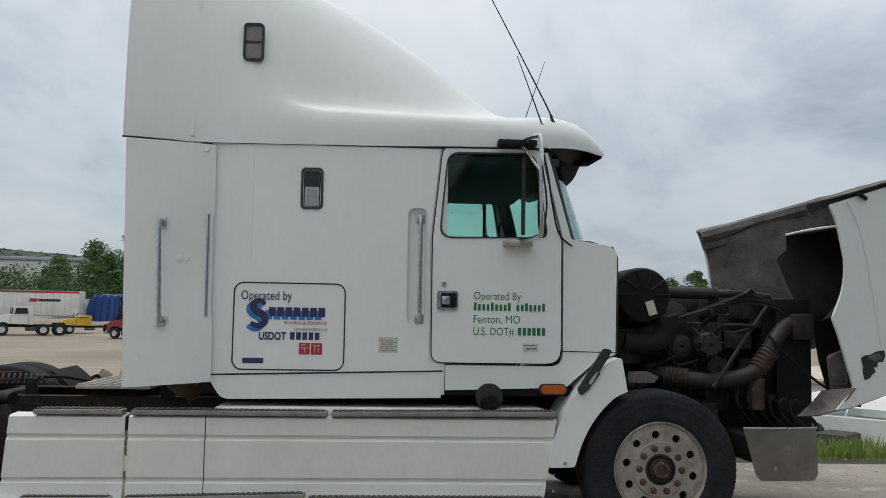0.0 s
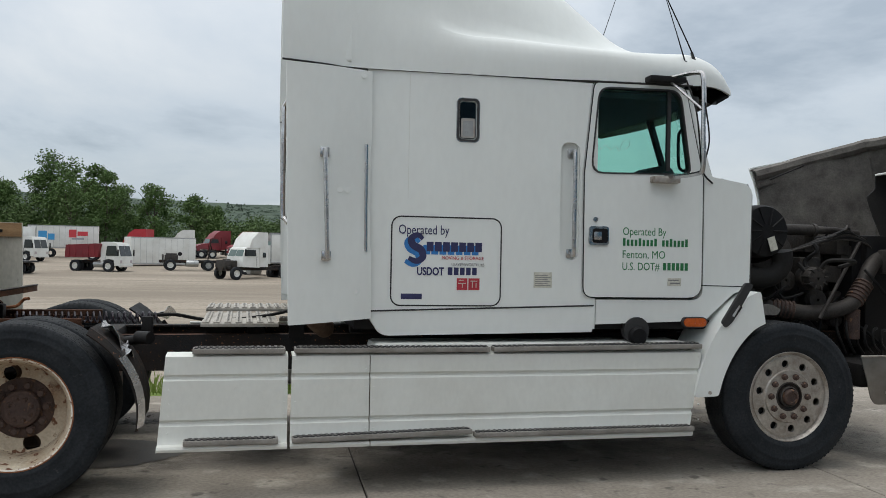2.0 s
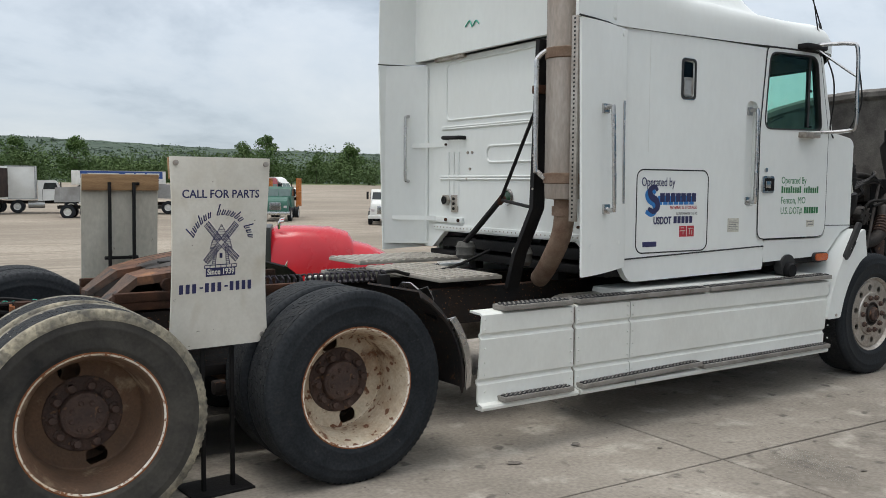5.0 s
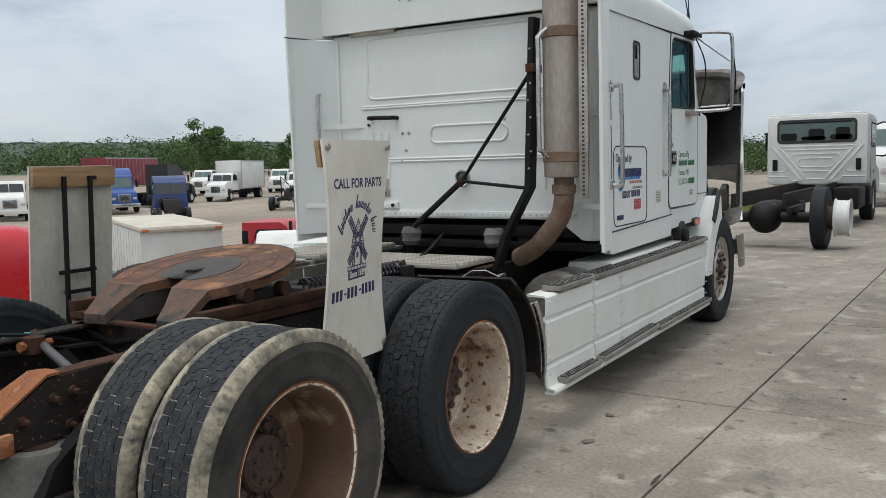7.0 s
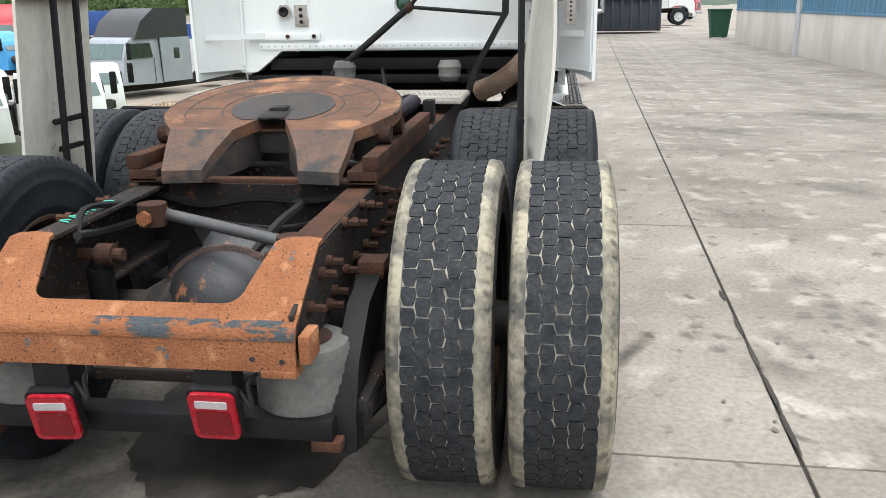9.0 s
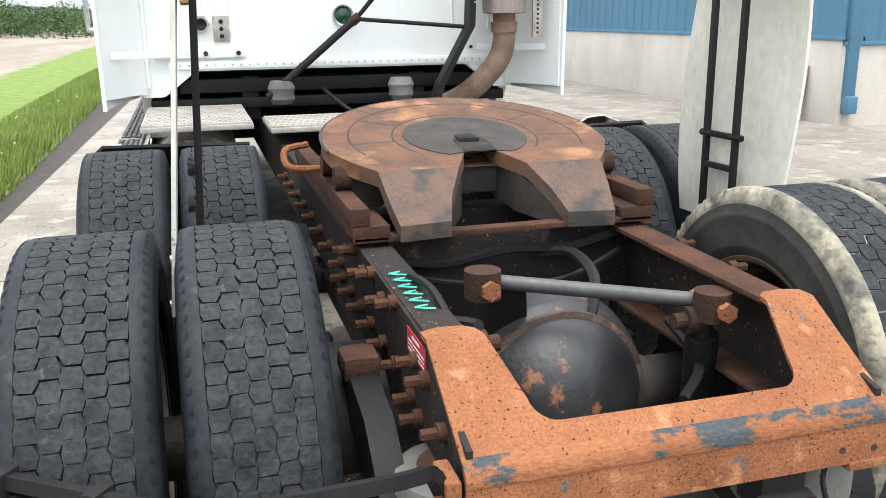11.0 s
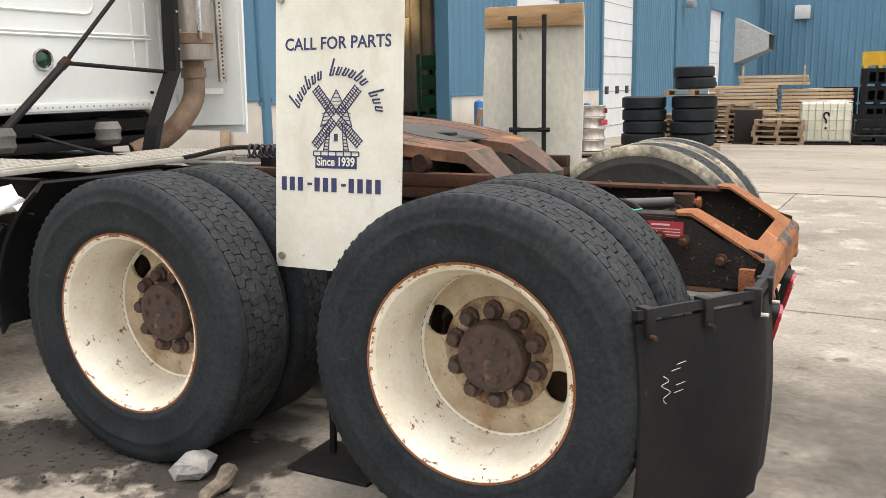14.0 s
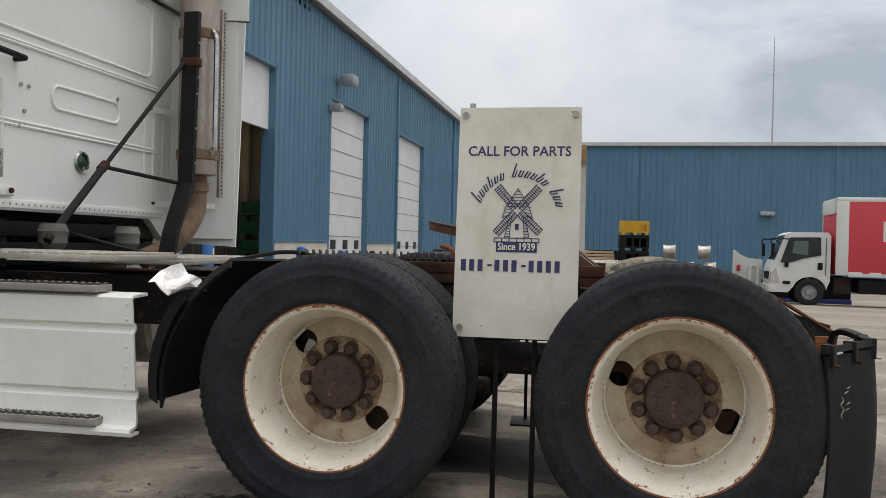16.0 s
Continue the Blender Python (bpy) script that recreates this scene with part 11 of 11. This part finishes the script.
part("grille", box(4.12, 4.22, -0.45, 0.45, 0.85, 1.75, 0.05), CHROME, nose)
for sd in (-1, 1):
    part("headlamp", turned([(0.0, -0.10), (0.10, -0.09), (0.14, -0.02), (0.12, 0.10), (0.0, 0.13)], 16, Matrix.Translation((4.02, sd * 0.66, 1.55)) @ Matrix.Rotation(radians(-90), 4, "Z")), CLEAR_LENS, nose)
    part("mirror_stub", tubes(([(1.2, sd * 0.7, 2.68), (1.2, sd * 0.72, 2.84), (1.32, sd * 0.72, 2.88)], 0.035, 3), seg=8), CHROME, hd)
    for u in (3.4, 0.0):
        w = part("wheel", YARD_WHEEL, RUBBER, rt, "", Matrix.Translation((u, sd * 0.9, 0.505)) @ (Matrix.Identity(4) if sd > 0 else HALF_TURN))
        part("rim", YARD_RIM.copy(), CHROME, w)
    part("chassis_rail", box(-1.6, 4.0, sd * 0.36, sd * 0.44, 0.6, 0.85, 0.01), FRAME, rt)
trailer("white van body with a cream roof below the bank", 11.6, 20.5, 60, P_WHITE, 7.0, 2.0, z0=0.05, z=ground_z(11.6, 19.0), roof=True, axles=0, name="van_body")


# ---- trees, woods and hills ----
LEAF = mat("tree_leaves", (0.105, 0.165, 0.052), (0.060, 0.105, 0.034), scale=0.35, rough=0.7, spec=0.2, grit=0.2, fine=4)
LEAF2 = mat("woodland_leaves", (0.092, 0.135, 0.050), (0.058, 0.095, 0.037), scale=0.05, rough=0.8, spec=0.2, grit=0.25, fine=1.2)
BARK = mat("tree_bark", (0.09, 0.07, 0.055), (0.05, 0.04, 0.032), scale=4, rough=0.9, bump=0.3)


def leaf_cloud(verts, faces, centre, radii, n, size, rng):
    for k in range(n):
        d = Vector((rng.gauss(0, 1), rng.gauss(0, 1), rng.gauss(0, 1))).normalized() * (rng.random() ** 0.4)
        p = centre + Vector((d.x * radii[0], d.y * radii[1], d.z * radii[2]))
        a = Vector((rng.gauss(0, 1), rng.gauss(0, 1), rng.gauss(0, 0.7))).normalized()
        b = a.cross(Vector((rng.gauss(0, 1), rng.gauss(0, 1), rng.gauss(0, 1)))).normalized()
        s = size * rng.uniform(0.6, 1.4)
        i = len(verts)
        verts += [p - a * s, p + b * s * 0.6, p + a * s, p - b * s * 0.6]
        faces += [(i, i + 1, i + 2, i + 3)]


def crown_of(h, rng, dense=1.0):
    verts, faces = [], []
    for k in range(22):
        t = rng.uniform(0.22, 1.0)
        spread = h * 0.30 * math.sin(math.pi * (0.15 + 0.78 * t)) * rng.uniform(0.3, 1.0)
        a = rng.uniform(0, 6.28)
        r = h * rng.uniform(0.09, 0.16)
        leaf_cloud(verts, faces, Vector((spread * math.cos(a), spread * math.sin(a), h * t * 0.93)), (r, r, r * 0.8), int(190 * dense), 0.060 * h ** 0.5, rng)
    return verts, faces


def tree(x, y, h, seed, label):
    rng = random.Random(seed)
    z = ground_z(x, y)
    t = thing("tree", label, "tree", Matrix.Translation((x, y, z)), "trees")
    bm = bmesh.new()
    tube(bm, [(0, 0, 0), (0.02 * h, 0, h * 0.3), (0, 0.02 * h, h * 0.8)], [h * 0.022, h * 0.006], 8, 3)
    for k in range(7):
        a = rng.uniform(0, 6.28)
        z0 = h * rng.uniform(0.2, 0.6)
        r = h * rng.uniform(0.12, 0.25)
        tube(bm, [(0, 0, z0), (r * 0.5 * math.cos(a), r * 0.5 * math.sin(a), z0 + h * 0.10), (r * math.cos(a), r * math.sin(a), z0 + h * 0.24)], [h * 0.009, h * 0.003], 6, 2)
    part("trunk", bm, BARK, t)
    me = bpy.data.meshes.new("crown")
    v, f = crown_of(h, rng)
    me.from_pydata(v, [], f)
    part("crown", me, LEAF, t)


TREES = [(-52, 178, 17, 1), (-46, 182, 20, 2), (-40, 176, 15, 3), (-33, 180, 21, 4), (-28, 178, 20, 5), (-24, 182, 19, 6), (-19, 180, 15, 7), (-37, 188, 18, 8),
         (-70, 178, 12, 9), (-84, 176, 13, 10), (13, 178, 11, 11), (17, 182, 12, 12), (27, 176, 12, 13), (60, 172, 12, 14), (67, 176, 13.5, 15), (83, 168, 12, 16), (87, 172, 11, 17),
         (107, 121, 14, 18), (113, 122, 12, 19), (122, 112, 11, 20), (100, 104, 9, 21), (131, 95, 12, 22), (135, 88, 10, 23), (76, 170, 9, 24), (150, 66, 11, 25),
         (-49, 170, 15, 26), (-36, 168, 16, 27), (-30, 171, 17, 28), (-57, 172, 14, 29), (-21, 170, 15, 30), (-14, 174, 13, 31), (-66, 171, 13, 32), (-10, 172, 12, 33)]
for x, y, h, sd in TREES:
    tree(x - (9 if sd < 9 else 0), y, h - 2.6, sd, "leafy green tree at the yard edge")
rng = random.Random(77)
verts, faces = [], []
for k in range(900):
    a = rng.uniform(-36, 84)
    d = rng.uniform(166, 215) if k % 3 else rng.uniform(215, 320)
    x, y = d * math.sin(radians(a)), d * math.cos(radians(a))
    h = rng.uniform(3.5, 8.0) * (1.25 if a < -2 else 1.0)
    for j in range(5):
        r = h * rng.uniform(0.20, 0.30)
        leaf_cloud(verts, faces, Vector((x + rng.gauss(0, 1.8), y + rng.gauss(0, 1.8), ground_z(x, y) + h * rng.uniform(0.12, 0.85))), (r * 1.3, r * 1.3, r), 70, 0.24, rng)
me = bpy.data.meshes.new("woods")
me.from_pydata(verts, [], faces)
tagged(part("woods", me, LEAF2), "dense green woodland behind the yard", "woods", kind="stuff")


def hill_material():
    # forest green greyed and blued in the base colour for distance haze
    m = mat("hazed_forested_hill", (0.080, 0.106, 0.078), (0.058, 0.080, 0.062), scale=0.02, rough=0.95, spec=0.1, grit=0.35, fine=0.10, bump=0.6)
    return m


def rise(az):
    pts = ((-60, 3.6), (-28, 3.8), (-12, 3.1), (1.4, 2.88), (6.3, 2.74), (15, 2.45), (23, 2.18), (30, 2.0), (45, 1.8), (60, 1.6), (75, 1.1), (88, 0.35), (130, 0.2))
    for (a0, e0), (a1, e1) in zip(pts, pts[1:]):
        if az <= a1:
            t = max(0.0, (az - a0) / (a1 - a0))
            return e0 + (e1 - e0) * t
    return 0.4


def hill_z(az, d):
    t = (d - 300) / 1300
    n1 = noise.noise(Vector((az * 0.11, t * 2.5, 3)))
    n2 = noise.noise(Vector((az * 1.7, d * 0.02, 8)))
    n3 = noise.noise(Vector((az * 6.0, d * 0.07, 5)))
    e = rise(az) * (0.30 + 0.70 * t ** 0.75) * (1 + 0.05 * n1)
    return -4 * (1 - t) + d * math.tan(radians(e)) * min(1, 0.15 + t * 1.5) + (3 * n2 + 2.0 * n3) * min(1, t * 4)


bm = bmesh.new()
loft(bm, [[(d * math.sin(radians(az)), d * math.cos(radians(az)), hill_z(az, d)) for az in [-60 + 190 * i / 240 for i in range(241)]] for d in [300 + 52 * j for j in range(26)]])
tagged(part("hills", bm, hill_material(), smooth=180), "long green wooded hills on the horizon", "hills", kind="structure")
verts, faces = [], []
for k in range(5200):
    az = rng.uniform(-40, 88)
    t = rng.random() ** 1.3
    d = 305 + 1290 * t
    r = rng.uniform(2.6, 5.0) * (0.8 + 0.5 * t)
    c = Vector((d * math.sin(radians(az)), d * math.cos(radians(az)), hill_z(az, d) - r * 0.15))
    leaf_cloud(verts, faces, c, (r * 1.5, r * 1.5, r * 0.6), 34, r * 0.26, rng)
me = bpy.data.meshes.new("hill_forest")
me.from_pydata(verts, [], faces)
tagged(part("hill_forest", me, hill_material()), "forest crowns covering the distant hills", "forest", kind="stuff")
wh = thing("white_warehouse", "pale white warehouse with a flat roof among the trees", "building", Matrix.Translation((-76, 190, ground_z(-76, 190))) @ Matrix.Rotation(radians(12), 4, "Z"))
WARE = mat("pale_metal_siding", (0.62, 0.63, 0.61), (0.54, 0.55, 0.53), scale=0.3, rough=0.6)
part("wall", box(-9, 9, -6, 6, 0, 10.2, 0.05), WARE, wh)
part("roof", box(-9.3, 9.3, -6.3, 6.3, 10.2, 11.0, 0.1), GALV, wh)
for k in range(11):
    part("siding_rib", box(-8.6 + k * 1.7, -8.4 + k * 1.7, -6.1, -6.0, 0, 10.2), WARE, wh)
blk = thing("hilltop_apartments", "pale brown apartment blocks on the distant hill", "building", Matrix.Translation((930 * math.sin(radians(53.3)), 930 * math.cos(radians(53.3)), 29)))
PALEBRICK = mat("pale_brick", (0.20, 0.17, 0.15), (0.16, 0.14, 0.125), rough=0.9)
for dx, w, h, m2 in ((-13, 11, 6.5, PALEBRICK), (0, 15, 9.5, PALEBRICK), (13, 11, 8, PALEBRICK)):
    bm = box(dx - w / 2, dx + w / 2, -8, 8, -6, h, 0.2)
    part("block", bm, m2, blk, "", Matrix.Rotation(radians(-51), 4, "Z"))
for x, y, h in ((-72, 250, 42), (150, 165, 16)):
    ms = thing("radio_mast", "thin grey lattice radio mast", "mast", Matrix.Translation((x, y, -2)))
    bm = bmesh.new()
    for k in range(3):
        a = 2.09 * k
        tube(bm, [(0.35 * math.cos(a), 0.35 * math.sin(a), 0), (0.12 * math.cos(a), 0.12 * math.sin(a), h)], 0.06, 5)
    for k in range(int(h / 1.5)):
        z = k * 1.5
        r = 0.35 - 0.23 * z / h
        tube(bm, [(r * math.cos(0), r * math.sin(0), z), (r * math.cos(2.09), r * math.sin(2.09), z + 0.75), (r * math.cos(4.19), r * math.sin(4.19), z + 1.5)], 0.03, 4)
    part("lattice", bm, GALV, ms)
